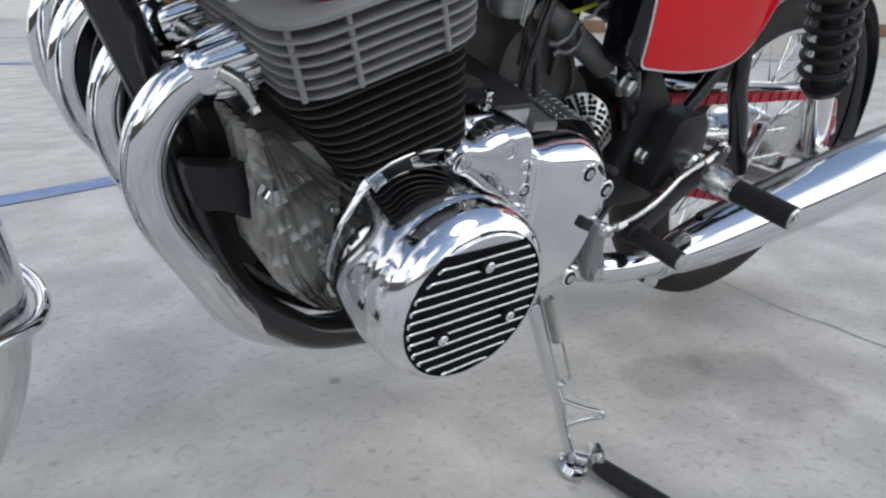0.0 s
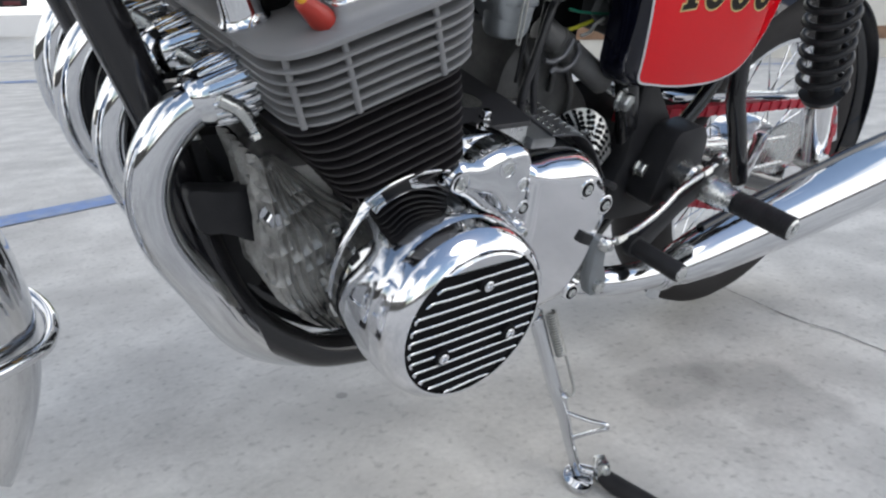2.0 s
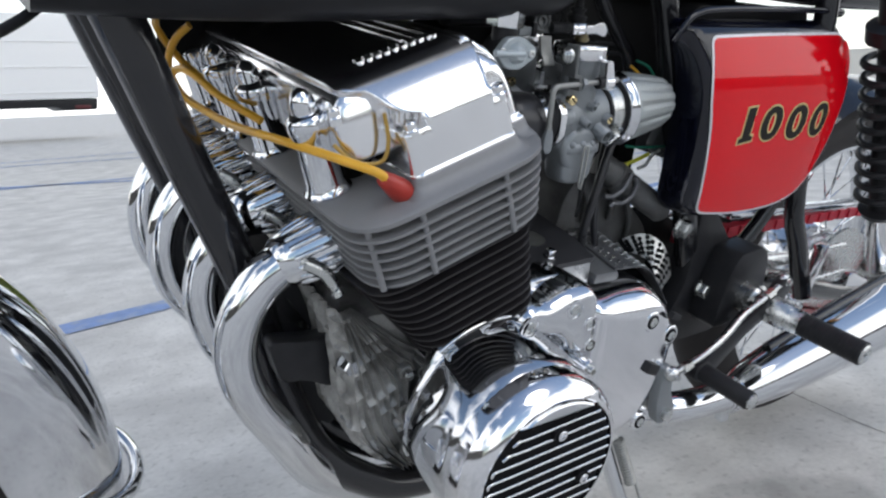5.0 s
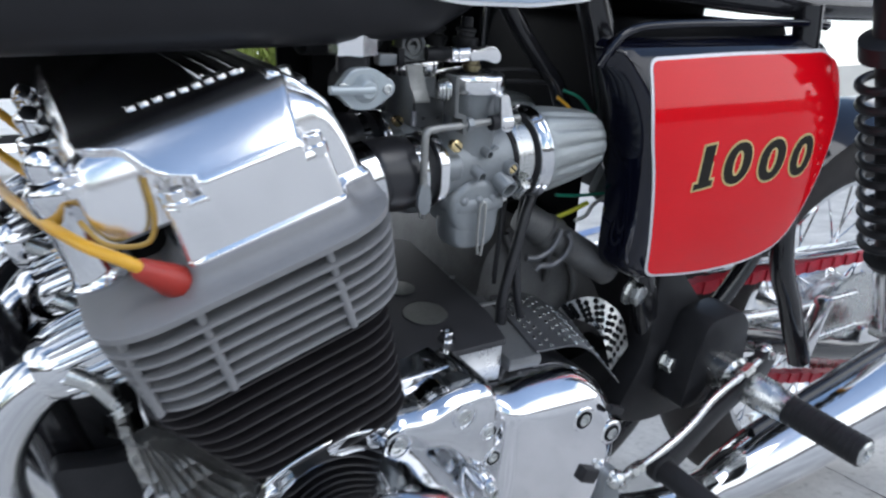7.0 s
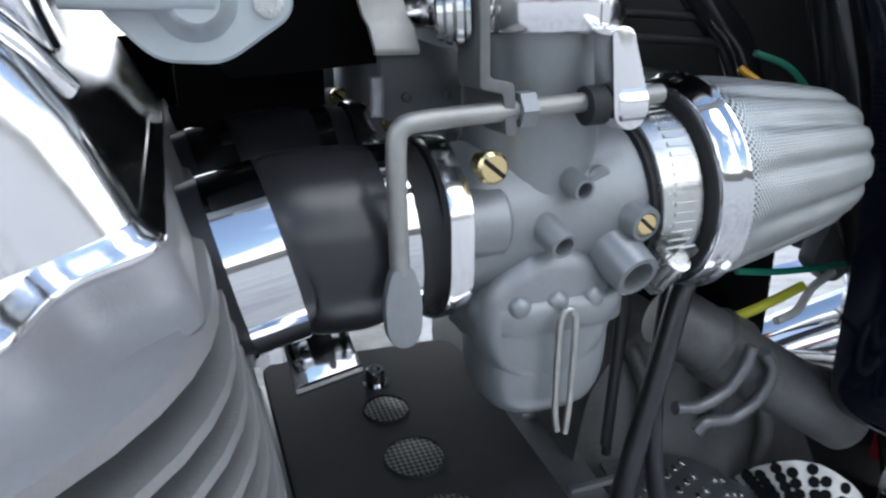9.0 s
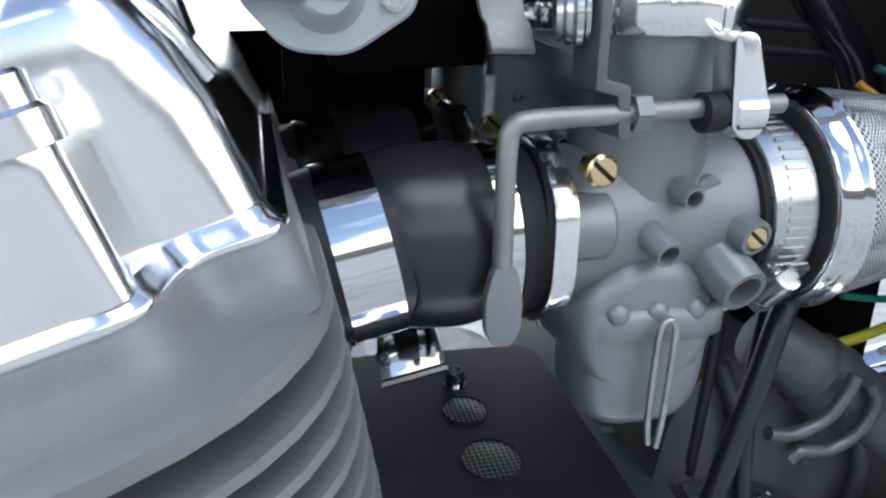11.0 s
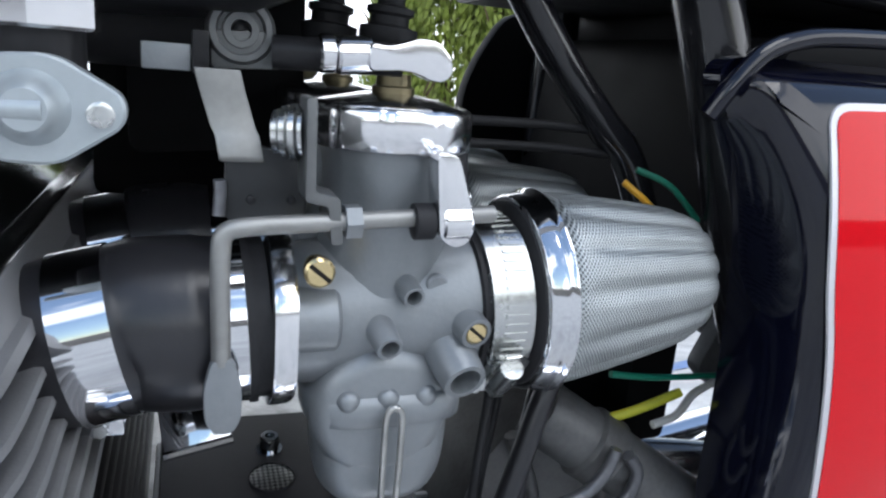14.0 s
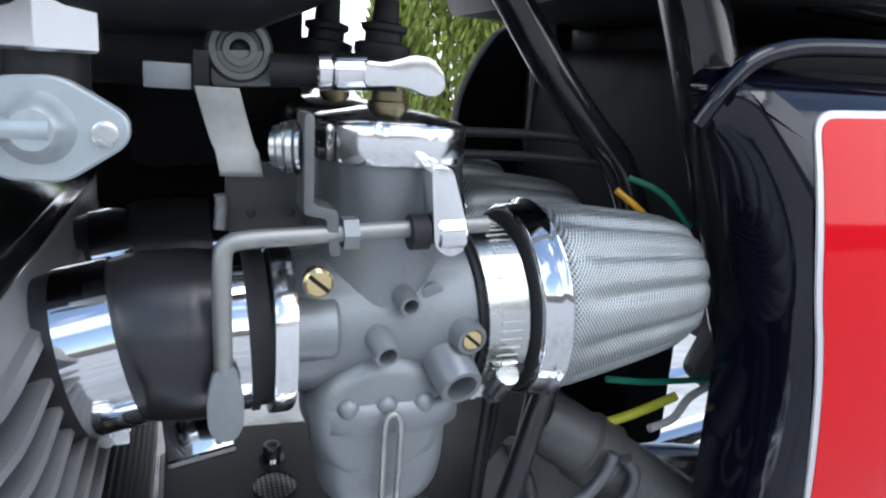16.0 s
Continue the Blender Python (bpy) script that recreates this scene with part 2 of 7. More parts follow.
def helix(c0, axis, r, pitch, turns, per=14):
    x, y, z = basis(axis)
    n = int(turns * per)
    return [Vector(c0) + x * (r * math.cos(2 * math.pi * i / per)) + y * (r * math.sin(2 * math.pi * i / per)) + z * (pitch * i / per) for i in range(n + 1)]

# ---- ground and surroundings ----
def concrete():
    m = material("concrete", (0.57, 0.555, 0.525), 0.8, var=0.26, scale=6.0, fine=90, bump=0.35, bump_scale=130, stain=(0.43, 0.42, 0.40), stain_scale=3.2)
    t = m.node_tree
    N, Lk = t.nodes, t.links
    b = N["Principled BSDF"]
    src = b.inputs["Base Color"].links[0].from_socket
    co = N.new("ShaderNodeTexCoord")
    sp = N.new("ShaderNodeTexNoise"); sp.inputs["Scale"].default_value = 55; sp.inputs["Detail"].default_value = 5
    Lk.new(co.outputs["Object"], sp.inputs["Vector"])
    r = N.new("ShaderNodeMapRange"); r.inputs["From Min"].default_value, r.inputs["From Max"].default_value = 0.56, 0.72
    Lk.new(sp.outputs["Fac"], r.inputs["Value"])
    k = N.new("ShaderNodeMath"); k.operation = "MULTIPLY"; k.inputs[1].default_value = 0.35
    Lk.new(r.outputs[0], k.inputs[0])
    mx = N.new("ShaderNodeMix"); mx.data_type = "RGBA"; mx.inputs["B"].default_value = (0.16, 0.15, 0.14, 1)
    Lk.new(k.outputs[0], mx.inputs["Factor"]); Lk.new(src, mx.inputs["A"])
    out = mx.outputs["Result"]
    # old oil stains with ragged edges
    wob = N.new("ShaderNodeTexNoise"); wob.inputs["Scale"].default_value = 9; wob.inputs["Detail"].default_value = 6
    Lk.new(co.outputs["Object"], wob.inputs["Vector"])
    for x, y, rx, ry, dark in ((1.10, 0.57, 0.11, 0.14, 0.30), (1.00, 0.66, 0.10, 0.08, 0.26), (0.50, 1.0, 0.012, 0.012, 0.5), (0.62, 0.72, 0.05, 0.12, 0.10), (0.35, 0.55, 0.03, 0.1, 0.12), (0.15, 1.1, 0.25, 0.12, 0.10)):
        mp = N.new("ShaderNodeMapping")
        mp.inputs["Location"].default_value, mp.inputs["Scale"].default_value = (-x / rx, -y / ry, 0), (1 / rx, 1 / ry, 1)
        Lk.new(co.outputs["Object"], mp.inputs["Vector"])
        ln = N.new("ShaderNodeVectorMath"); ln.operation = "LENGTH"
        Lk.new(mp.outputs[0], ln.inputs[0])
        ad = N.new("ShaderNodeMath"); ad.operation = "MULTIPLY_ADD"; ad.inputs[1].default_value = 1.6
        Lk.new(wob.outputs["Fac"], ad.inputs[0]); Lk.new(ln.outputs["Value"], ad.inputs[2])
        rg = N.new("ShaderNodeMapRange"); rg.interpolation_type = "SMOOTHSTEP"
        rg.inputs["From Min"].default_value, rg.inputs["From Max"].default_value = 1.9, 1.45
        rg.inputs["To Min"].default_value, rg.inputs["To Max"].default_value = 0.0, dark
        Lk.new(ad.outputs[0], rg.inputs["Value"])
        m2 = N.new("ShaderNodeMix"); m2.data_type = "RGBA"; m2.inputs["B"].default_value = (0.12, 0.115, 0.11, 1)
        Lk.new(rg.outputs[0], m2.inputs["Factor"]); Lk.new(out, m2.inputs["A"])
        out = m2.outputs["Result"]
    Lk.new(out, b.inputs["Base Color"])
    return m


CONCRETE = concrete()
bm = bmesh.new()
bmesh.ops.create_grid(bm, x_segments=8, y_segments=8, size=400)
ground = tagged(part("ground", bm, CONCRETE, None), "pale grey concrete yard with faint stains and cracks", "ground", kind="structure")


def ribbon(name, pts, width, mat, parent, z=0.004, jitter=0.0, label=""):
    bm = bmesh.new()
    P = smooth_path([(x, y, z) for x, y in pts], 8)
    prev = None
    for i, p in enumerate(P):
        d = (P[min(i + 1, len(P) - 1)] - P[max(i - 1, 0)]).normalized()
        s = Vector((-d.y, d.x, 0)) * width * 0.5 * (1 + jitter * random.uniform(-1, 1))
        o = Vector((-d.y, d.x, 0)) * width * jitter * random.uniform(-1, 1)
        a, b = bm.verts.new(p + s + o), bm.verts.new(p - s + o)
        if prev:
            bm.faces.new((prev[0], a, b, prev[1]))
        prev = (a, b)
    return part(name, bm, mat, parent, label)


CRACKMAT = material("crack_shadow", (0.13, 0.125, 0.12), 0.95, var=0.4, scale=60)
ribbon("crack", [(1.60, 1.30), (1.53, 1.08), (1.477, 0.895), (1.456, 0.80), (1.437, 0.696), (1.44, 0.60), (1.43, 0.51), (1.45, 0.38), (1.42, 0.15)], 0.0026, CRACKMAT, ground, 0.002, 0.6, "fine dark crack")
for k, (a, b, w) in enumerate([((-6.0, 1.13), (6.0, 4.05), 0.13), ((-6.0, 11.3), (9.0, 4.3), 0.12), ((-8.0, 8.4), (9.0, 8.15), 0.12), ((-8.0, 12.6), (9.0, 11.2), 0.12), ((-8.0, 11.0), (9.0, 15.0), 0.12)]):
    ribbon("painted_line", [a, ((a[0] + b[0]) / 2, (a[1] + b[1]) / 2), b], w, BLUELINE, ground, 0.004, 0.0, "worn blue painted line")


def parked_truck():
    """White box body on a dark chassis rail, with its tail bumper and wheels."""
    truck = tagged(new("box_truck"), "white box truck with a dark chassis rail parked on the concrete", "truck")
    truck.matrix_basis = pose(2.9, 22.0, 0, 0, 0, 3)
    bm = bmesh.new()
    slab(bm, rounded([(-9.0, 1.14), (-0.05, 1.10), (0, 1.2), (0, 3.3), (-9.0, 3.3)], 0.06), side, 0.0, 2.3)
    body = part("body", bm, WHITE, truck, bevel=0.03)
    for z in (1.28, 1.95, 2.6):
        bm = bmesh.new()
        box(bm, (-4.5, -0.012, z), (8.8, 0.024, 0.035))
        part("body_rib", bm, WHITE, body, bevel=0.006)
    bm = bmesh.new()
    slab(bm, rounded([(-9.0, 0.90), (-1.1, 0.90), (-0.9, 0.80), (-0.1, 0.80), (-0.05, 1.09), (-9.0, 1.13)], 0.03), side, 0.05, 2.2)
    part("chassis_rail", bm, SATIN, truck, "black chassis rail", bevel=0.02)
    bm = bmesh.new()
    box(bm, (-3.4, -0.004, 1.07), (0.5, 0.05, 0.05))
    part("marker_strip", bm, PLATED, truck, "pale marker strip", bevel=0.008)
    bm = bmesh.new()
    box(bm, (-0.45, 0.06, 0.88), (0.40, 0.10, 0.10))
    part("tail_bumper", bm, material("dark_red_lamp", (0.09, 0.010, 0.014), 0.4), truck, "dark red tail lamp board", bevel=0.02)
    for x in (-4.6, -5.7, -8.2):
        bm = bmesh.new()
        lathe(bm, (x, 0.05, 0.48), (0, 1, 0), [(0, 0.2), (0, 0.40), (0.03, 0.48), (0.25, 0.48), (0.28, 0.38)], 28)
        w = part("wheel", bm, TYRE, truck, "black tyre")
        bm = bmesh.new()
        lathe(bm, (x, 0.03, 0.48), (0, 1, 0), [(0, 0.05), (0.0, 0.18), (0.02, 0.28), (0.05, 0.28)], 20)
        part("rim", bm, PLATED, w)


parked_truck()


LEAFMAT = material("conifer_leaf", (0.20, 0.25, 0.045), 0.6, var=0.55, scale=3, fine=30)
BARK = material("bark", (0.12, 0.08, 0.05), 0.9, var=0.3, scale=20, bump=0.5, bump_scale=40)


def conifer(x, y, h, w, seed):
    """A dense upright conifer: trunk, limbs and a crown of small sprays."""
    rnd = random.Random(seed)
    tree = tagged(new("conifer"), "dense green conifer shrub behind the yard", "shrub", "hedge shrubs")
    tree.matrix_basis = pose(x, y, 0)
    bm = bmesh.new()
    tube(bm, [(0, 0, 0), (0.03, 0.02, h * 0.5), (0, 0, h * 0.93)], [0.09, 0.06, 0.015], 8)
    for i in range(14):
        a, z = rnd.uniform(0, 6.28), rnd.uniform(0.1, 0.8) * h
        tube(bm, [(0, 0, z), (math.cos(a) * w * 0.2, math.sin(a) * w * 0.2, z + 0.15), (math.cos(a) * w * 0.4, math.sin(a) * w * 0.4, z + 0.5)], [0.03, 0.02, 0.008], 6, 3)
    part("trunk", bm, BARK, tree)
    verts, faces = [], []
    for i in range(9000):
        u = rnd.random() ** 0.8
        z = 0.12 * h + u * 0.88 * h
        rad = w * 0.5 * (1 - (z / h) ** 2.2) ** 0.6 * (0.72 + 0.3 * noise.noise((z * 2.2, i % 7, seed)))
        a = rnd.uniform(0, 6.28)
        rr = rad * rnd.uniform(0.55, 1.05) * (1 + 0.16 * math.sin(a * 5 + z * 4))
        c = Vector((rr * math.cos(a), rr * math.sin(a), z))
        up = Vector((math.cos(a) * 0.6, math.sin(a) * 0.6, 1) ) + Vector((rnd.uniform(-0.5, 0.5), rnd.uniform(-0.5, 0.5), rnd.uniform(-0.2, 0.3)))
        up.normalize()
        s = up.cross(Vector((rnd.uniform(-1, 1), rnd.uniform(-1, 1), rnd.uniform(-1, 1)))).normalized()
        ln, wd = rnd.uniform(0.08, 0.17), rnd.uniform(0.014, 0.032)
        n0 = len(verts)
        verts += [c - s * wd * 0.4, c + s * wd * 0.4, c + up * ln * 0.55 + s * wd, c + up * ln, c + up * ln * 0.55 - s * wd]
        faces.append((n0, n0 + 1, n0 + 2, n0 + 3, n0 + 4))
    me = bpy.data.meshes.new("crown")
    me.from_pydata([tuple(v) for v in verts], [], faces)
    me.materials.append(LEAFMAT)
    o = new("crown", me)
    o.parent = tree


for i, (x, y, h, w) in enumerate([(3.05, 9.2, 4.7, 1.35), (3.75, 9.4, 5.0, 1.6), (4.5, 9.2, 4.8, 1.6), (5.4, 9.4, 4.9, 1.8)]):
    conifer(x, y, h, w, i + 3)


def boundary_wall():
    """Low rendered wall with a brown band, far behind the rear wheel."""
    w = tagged(new("wall_low"), "low off-white rendered wall with a brown band", "wall", kind="structure")
    w.matrix_basis = pose(9.5, 5.2, 0, 0, 0, -42)
    bm = bmesh.new()
    box(bm, (0, 0, 0.55), (12, 0.2, 1.1))
    part("wall", bm, material("off_white_render", (0.62, 0.60, 0.55), 0.85, var=0.1, scale=4, bump=0.2, bump_scale=60), w, bevel=0.01)
    bm = bmesh.new()
    box(bm, (0, -0.11, 0.32), (12, 0.03, 0.16))
    part("band", bm, material("brown_timber", (0.22, 0.13, 0.08), 0.7, var=0.3, scale=12), w, bevel=0.004)



boundary_wall()


def unseen_rear_wall():
    """Plain unseen wall added behind the camera as a skyline for the polished metal."""
    w = tagged(new("wall_unseen_rear"), "plain dull unseen wall added for reflections", "wall", kind="structure")
    w.matrix_basis = pose(-1.5, -9.5, 0, 0, 0, 0)
    bm = bmesh.new()
    box(bm, (0, 0, 0.65), (70, 0.3, 1.3))
    part("wall", bm, material("dull_render", (0.19, 0.18, 0.17), 0.85, var=0.2, scale=2, bump=0.2, bump_scale=40), w, bevel=0.02)


unseen_rear_wall()


def unseen_wall(name, x, y, turn, length, height):
    """Plain wall added out of view, only to darken reflections in the polished metal."""
    w = tagged(new(name), "plain grey-brown unseen wall added for reflections", "wall", kind="structure")
    w.matrix_basis = pose(x, y, 0, 0, 0, turn)
    bm = bmesh.new()
    box(bm, (0, 0, height / 2), (length, 0.3, height))
    part("wall", bm, YARDWALL, w, bevel=0.02)


YARDWALL = material("grey_brown_render", (0.085, 0.080, 0.072), 0.9, var=0.3, scale=1.5, bump=0.2, bump_scale=20)
unseen_wall("wall_unseen_west", -17.0, 8.0, 90, 34, 3.2)

# ---- the motorcycle: built upright about its own axes, then leaned on its side stand ----
LEAN, BASE_Y, MID = 13.0, 0.85, 0.05
bike = tagged(new("motorcycle"), "classic motorcycle with chrome pipes and red panel on its side stand", "motorcycle")
bike.matrix_basis = pose(0, BASE_Y, 0, LEAN)

CA, SA = math.cos(radians(18)), math.sin(radians(18))


def E(a, y, b):
    """Cylinder axes: a to the rear along the fins, y across, b up the bores."""
    return Vector((0.3015 + CA * a - SA * b, y, 0.7012 + SA * a + CA * b))


YL, YR = -0.213, 0.313
EU = Vector((CA, 0, SA))
EW = Vector((-SA, 0, CA))


def plate_outline(ins=0.0, r=0.05):
    return rounded([(-0.10 + ins, YL + ins), (0.103 - ins, YL + ins), (0.103 - ins, YR - ins), (-0.10 + ins, YR - ins)], [r * 0.9, r * 1.1, r, r * 0.9], 8)


def build_head():
    bm = bmesh.new()
    at = lambda u, v, d: E(u, v, d)
    o = plate_outline()
    core = plate_outline(0.058, 0.022)
    loft(bm, [[at(u, v, d) for u, v in q] for q, d in ((core, -0.074), (core, -0.008), (plate_outline(0.004), -0.008), (o, -0.006), (o, -0.002), (plate_outline(0.003), 0.0))])
    head = part("cylinder_head", bm, CAST, bike, "bead-blasted grey aluminium cylinder head", angle=50)
    for i in range(6):
        bm = bmesh.new()
        b = -0.0165 - 0.0098 * i
        q, q2 = plate_outline(0.001 + 0.0012 * i), plate_outline(0.003 + 0.0012 * i)
        loft(bm, [[at(u, v, d) for u, v in p] for p, d in ((q2, b - 0.0019), (q, b - 0.0012), (q, b + 0.0012), (q2, b + 0.0019))])
        part("fin", bm, CAST, head, angle=50)
    for a, y in ((-0.0855, 0.0175), (-0.041, 0.006), (0.043, 0.006)):
        bm = bmesh.new()
        tube(bm, [E(a, YL + y, -0.066), E(a, YL + y, -0.004)], 0.0029, 8, 1)
        part("fin_damper", bm, CAST, head)
    for y in (-0.12, -0.02, 0.08):
        bm = bmesh.new()
        tube(bm, [E(-0.094, y, -0.066), E(-0.094, y, -0.004)], 0.0034, 8, 1)
        part("fin_damper", bm, CAST, head)
    return head


def cover_ring(a0, a1, y0, y1, r, b, db=0.0):
    return [E(u, v, b + db * (u - a0) / (a1 - a0)) for u, v in rounded([(a0, y0), (a1, y0), (a1, y1), (a0, y1)], r, 5)]


def notched(g, r=0.010):
    """Footprint of the cover grown by g: full width in front, set back at the rear corners."""
    gr = min(g, 0.004)
    return rounded([(-0.031 - g, -0.1905 - g), (0.0695 + g * 0.7, -0.1905 - g), (0.0755 + g * 0.7, -0.1680 - g), (0.0965 + gr, -0.1680 - g),
                    (0.0965 + gr, 0.2680 + g), (0.0755 + g * 0.7, 0.2680 + g), (0.0695 + g * 0.7, 0.2905 + g), (-0.031 - g, 0.2905 + g)], [r, r, r * 0.6, r * 1.4, r * 1.4, r * 0.6, r, r], 6)


def build_cam_cover():
    """Polished cover: a broad end boss on a rounded lobe, a front lobe, screw pockets and capped columns."""
    # the head rises to the joint in a smooth fillet
    bm = bmesh.new()
    loft(bm, [[E(u, v, b) for u, v in notched(g)] for g, b in ((0.016, -0.001), (0.0120, 0.0005), (0.0085, 0.0022), (0.0058, 0.0048), (0.0042, 0.0080), (0.0035, 0.0118), (0.0030, 0.0124))])
    part("joint_face", bm, CAST, bike, "grey aluminium joint face of the head", angle=60)
    bm = bmesh.new()
    base = [(0.0026, 0.0122), (0.0030, 0.0134), (0.0026, 0.0148), (0.0012, 0.0162), (0.0, 0.0190)]
    R2 = [[E(u, v, b) for u, v in notched(g)] for g, b in base]
    loft(bm, R2)
    cover = part("cam_cover", bm, POLISHED, bike, "polished aluminium cam cover", angle=60)

    def dome(a0, a1, y0, r0, prof):
        """Lobe whose wall leans in and rolls over into the top."""
        bm = bmesh.new()
        loft(bm, [cover_ring(a0 + fa * 0.9, a1 - fa, y0 + fy, 0.10 - y0 - fy, r0 + fy * 0.18, b) for b, fy, fa in prof])
        return bm
    lobe = [(0.0165, 0.0, 0.0), (0.030, 0.0010, 0.0012), (0.042, 0.0018, 0.0025), (0.055, 0.0022, 0.0060), (0.0650, 0.0028, 0.0105), (0.0675, 0.0038, 0.0120), (0.0720, 0.0080, 0.0150), (0.0765, 0.0128, 0.0180), (0.0805, 0.0175, 0.0215), (0.0840, 0.0235, 0.0260), (0.0868, 0.0320, 0.0310), (0.0888, 0.044, 0.037), (0.0900, 0.060, 0.043), (0.0905, 0.078, 0.048)]
    part("lobe", dome(-0.029, 0.0962, -0.1675, 0.013, lobe), POLISHED, cover, angle=70)
    boss = [(0.0165, 0.0, 0.0), (0.030, 0.0008, 0.0006), (0.042, 0.0015, 0.0012), (0.0485, 0.0020, 0.0014), (0.0502, 0.0030, 0.0022), (0.0508, 0.0046, 0.0040)]
    part("end_boss", dome(-0.0335, 0.0708, -0.1915, 0.006, boss), POLISHED, cover, angle=70)
    # crown: the end wall rises to a crease, then slopes in and rolls over to the top
    steps = ((0.0180, -0.1918, -0.0100, 0.0560), (0.0300, -0.1910, -0.0100, 0.0560), (0.0450, -0.1902, -0.0105, 0.0562), (0.0545, -0.1895, -0.0110, 0.0564), (0.0575, -0.1890, -0.0115, 0.0565), (0.0590, -0.1880, -0.0118, 0.0566), (0.0605, -0.1862, -0.0125, 0.0568), (0.0620, -0.1846, -0.0150, 0.0572), (0.0645, -0.1822, -0.0230, 0.0582), (0.0670, -0.1796, -0.0285, 0.0592), (0.0700, -0.1765, -0.0320, 0.0604), (0.0735, -0.1726, -0.0348, 0.0616), (0.0775, -0.1678, -0.0372, 0.0632),
             (0.0815, -0.1622, -0.0400, 0.0652), (0.0845, -0.1575, -0.0450, 0.0672), (0.0870, -0.1530, -0.0560, 0.0688), (0.0890, -0.1485, -0.0615, 0.0696), (0.0905, -0.1440, -0.0625, 0.0698), (0.0918, -0.1395, -0.0625, 0.0692), (0.0928, -0.1335, -0.0620, 0.0680), (0.0934, -0.1260, -0.0615, 0.0665), (0.0937, -0.116, -0.0605, 0.0650))
    bm = bmesh.new()
    loft(bm, [cover_ring(a0, a1, y, 0.10 - y, 0.005 if b < 0.06 else 0.007, b) for b, y, a0, a1 in steps])
    part("crown", bm, POLISHED, cover, angle=50)
    # front lobe, hollow below for the plugs
    bm = bmesh.new()
    loft(bm, [cover_ring(-0.070, -0.020, -0.157, 0.257, 0.008, 0.030), cover_ring(-0.073, -0.020, -0.160, 0.260, 0.008, 0.033), cover_ring(-0.072, -0.020, -0.158, 0.258, 0.010, 0.062), cover_ring(-0.070, -0.022, -0.155, 0.255, 0.010, 0.076), cover_ring(-0.066, -0.022, -0.150, 0.250, 0.010, 0.083), cover_ring(-0.060, -0.024, -0.142, 0.242, 0.010, 0.0870)])
    part("front_lobe", bm, POLISHED, cover, angle=40)
    # solid black block in place of the hollow's shade
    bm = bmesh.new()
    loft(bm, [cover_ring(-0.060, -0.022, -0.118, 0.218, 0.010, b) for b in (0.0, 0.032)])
    part("plug_shade_block", bm, SHADEBLACK, cover, "black block standing for the shaded hollow round the spark plugs", angle=40)
    R = Matrix((EU, (0, 1, 0), EW)).transposed()
    for i in range(3):
        bm = bmesh.new()
        box(bm, E(0.050 - 0.011 * i, 0.05, 0.0938), (0.0035, 0.34 - 0.02 * i, 0.003), R)
        part("rib", bm, POLISHED, cover, bevel=0.001)
    for i in range(9):
        bm = bmesh.new()
        box(bm, E(-0.022 + 0.0085 * i, -0.112, 0.0942), (0.0055, 0.012, 0.0025), R)
        part("raised_bar", bm, POLISHED, cover, bevel=0.001)
    for a, y, b, r in ((-0.0230, -0.1830, 0.0555, 0.0058), (0.0635, -0.1830, 0.0555, 0.0060), (-0.0690, -0.150, 0.0760, 0.0058)):
        bm = bmesh.new()
        lathe(bm, E(a, y, b - 0.010), EW, [(0, r * 1.25), (0.006, r * 1.25), (0.007, r * 1.1)], 20)
        part("screw_seat", bm, POLISHED, cover, angle=40)
        socket_bolt("screw", E(a, y, b - 0.003), EW, r, cover, POLISHED, 0.006)
    # rolled rim along the rear of the top, and the rear cap behind it
    bm = bmesh.new()
    tube(bm, [E(0.0915, -0.140, 0.046), E(0.086, -0.148, 0.062), E(0.076, -0.146, 0.077), E(0.067, -0.137, 0.086), E(0.060, -0.115, 0.0905), E(0.058, 0.20, 0.0915)], 0.0042, 12)
    part("top_edge", bm, POLISHED, cover, angle=60)
    for y in (-0.105,):
        bm = bmesh.new()
        o = rounded([(0.066, y - 0.012), (0.092, y - 0.012), (0.092, y + 0.012), (0.066, y + 0.012)], 0.004, 4)
        loft(bm, [[E(u, v, b) for u, v in q] for q, b in ((o, 0.055), (o, 0.074), (inset2(o, 0.0015), 0.0755))])
        part("screw_seat", bm, POLISHED, cover, angle=40)
        socket_bolt("screw", E(0.080, y, 0.0755), EW, 0.0065, cover)
    # capped columns along the front
    for y in (-0.118, 0.015, 0.120, 0.235):
        bm = bmesh.new()
        lathe(bm, E(-0.0810, y, 0.0), EW, [(0, 0.0215), (0.002, 0.0215), (0.005, 0.0185), (0.010, 0.0172), (0.045, 0.0160), (0.052, 0.0170), (0.060, 0.0185), (0.067, 0.0180), (0.071, 0.0150), (0.073, 0.011)], 24)
        c = part("column", bm, CHROME, cover, "chromed column with a cap nut", angle=40)
        bm = bmesh.new()
        lathe(bm, E(-0.0810, y, 0.072), EW, [(0, 0.0110), (0.009, 0.0108), (0.013, 0.0095), (0.018, 0.0065), (0.021, 0.001)], 14)
        part("cap_nut", bm, CHROME, c, angle=40)
    return cover


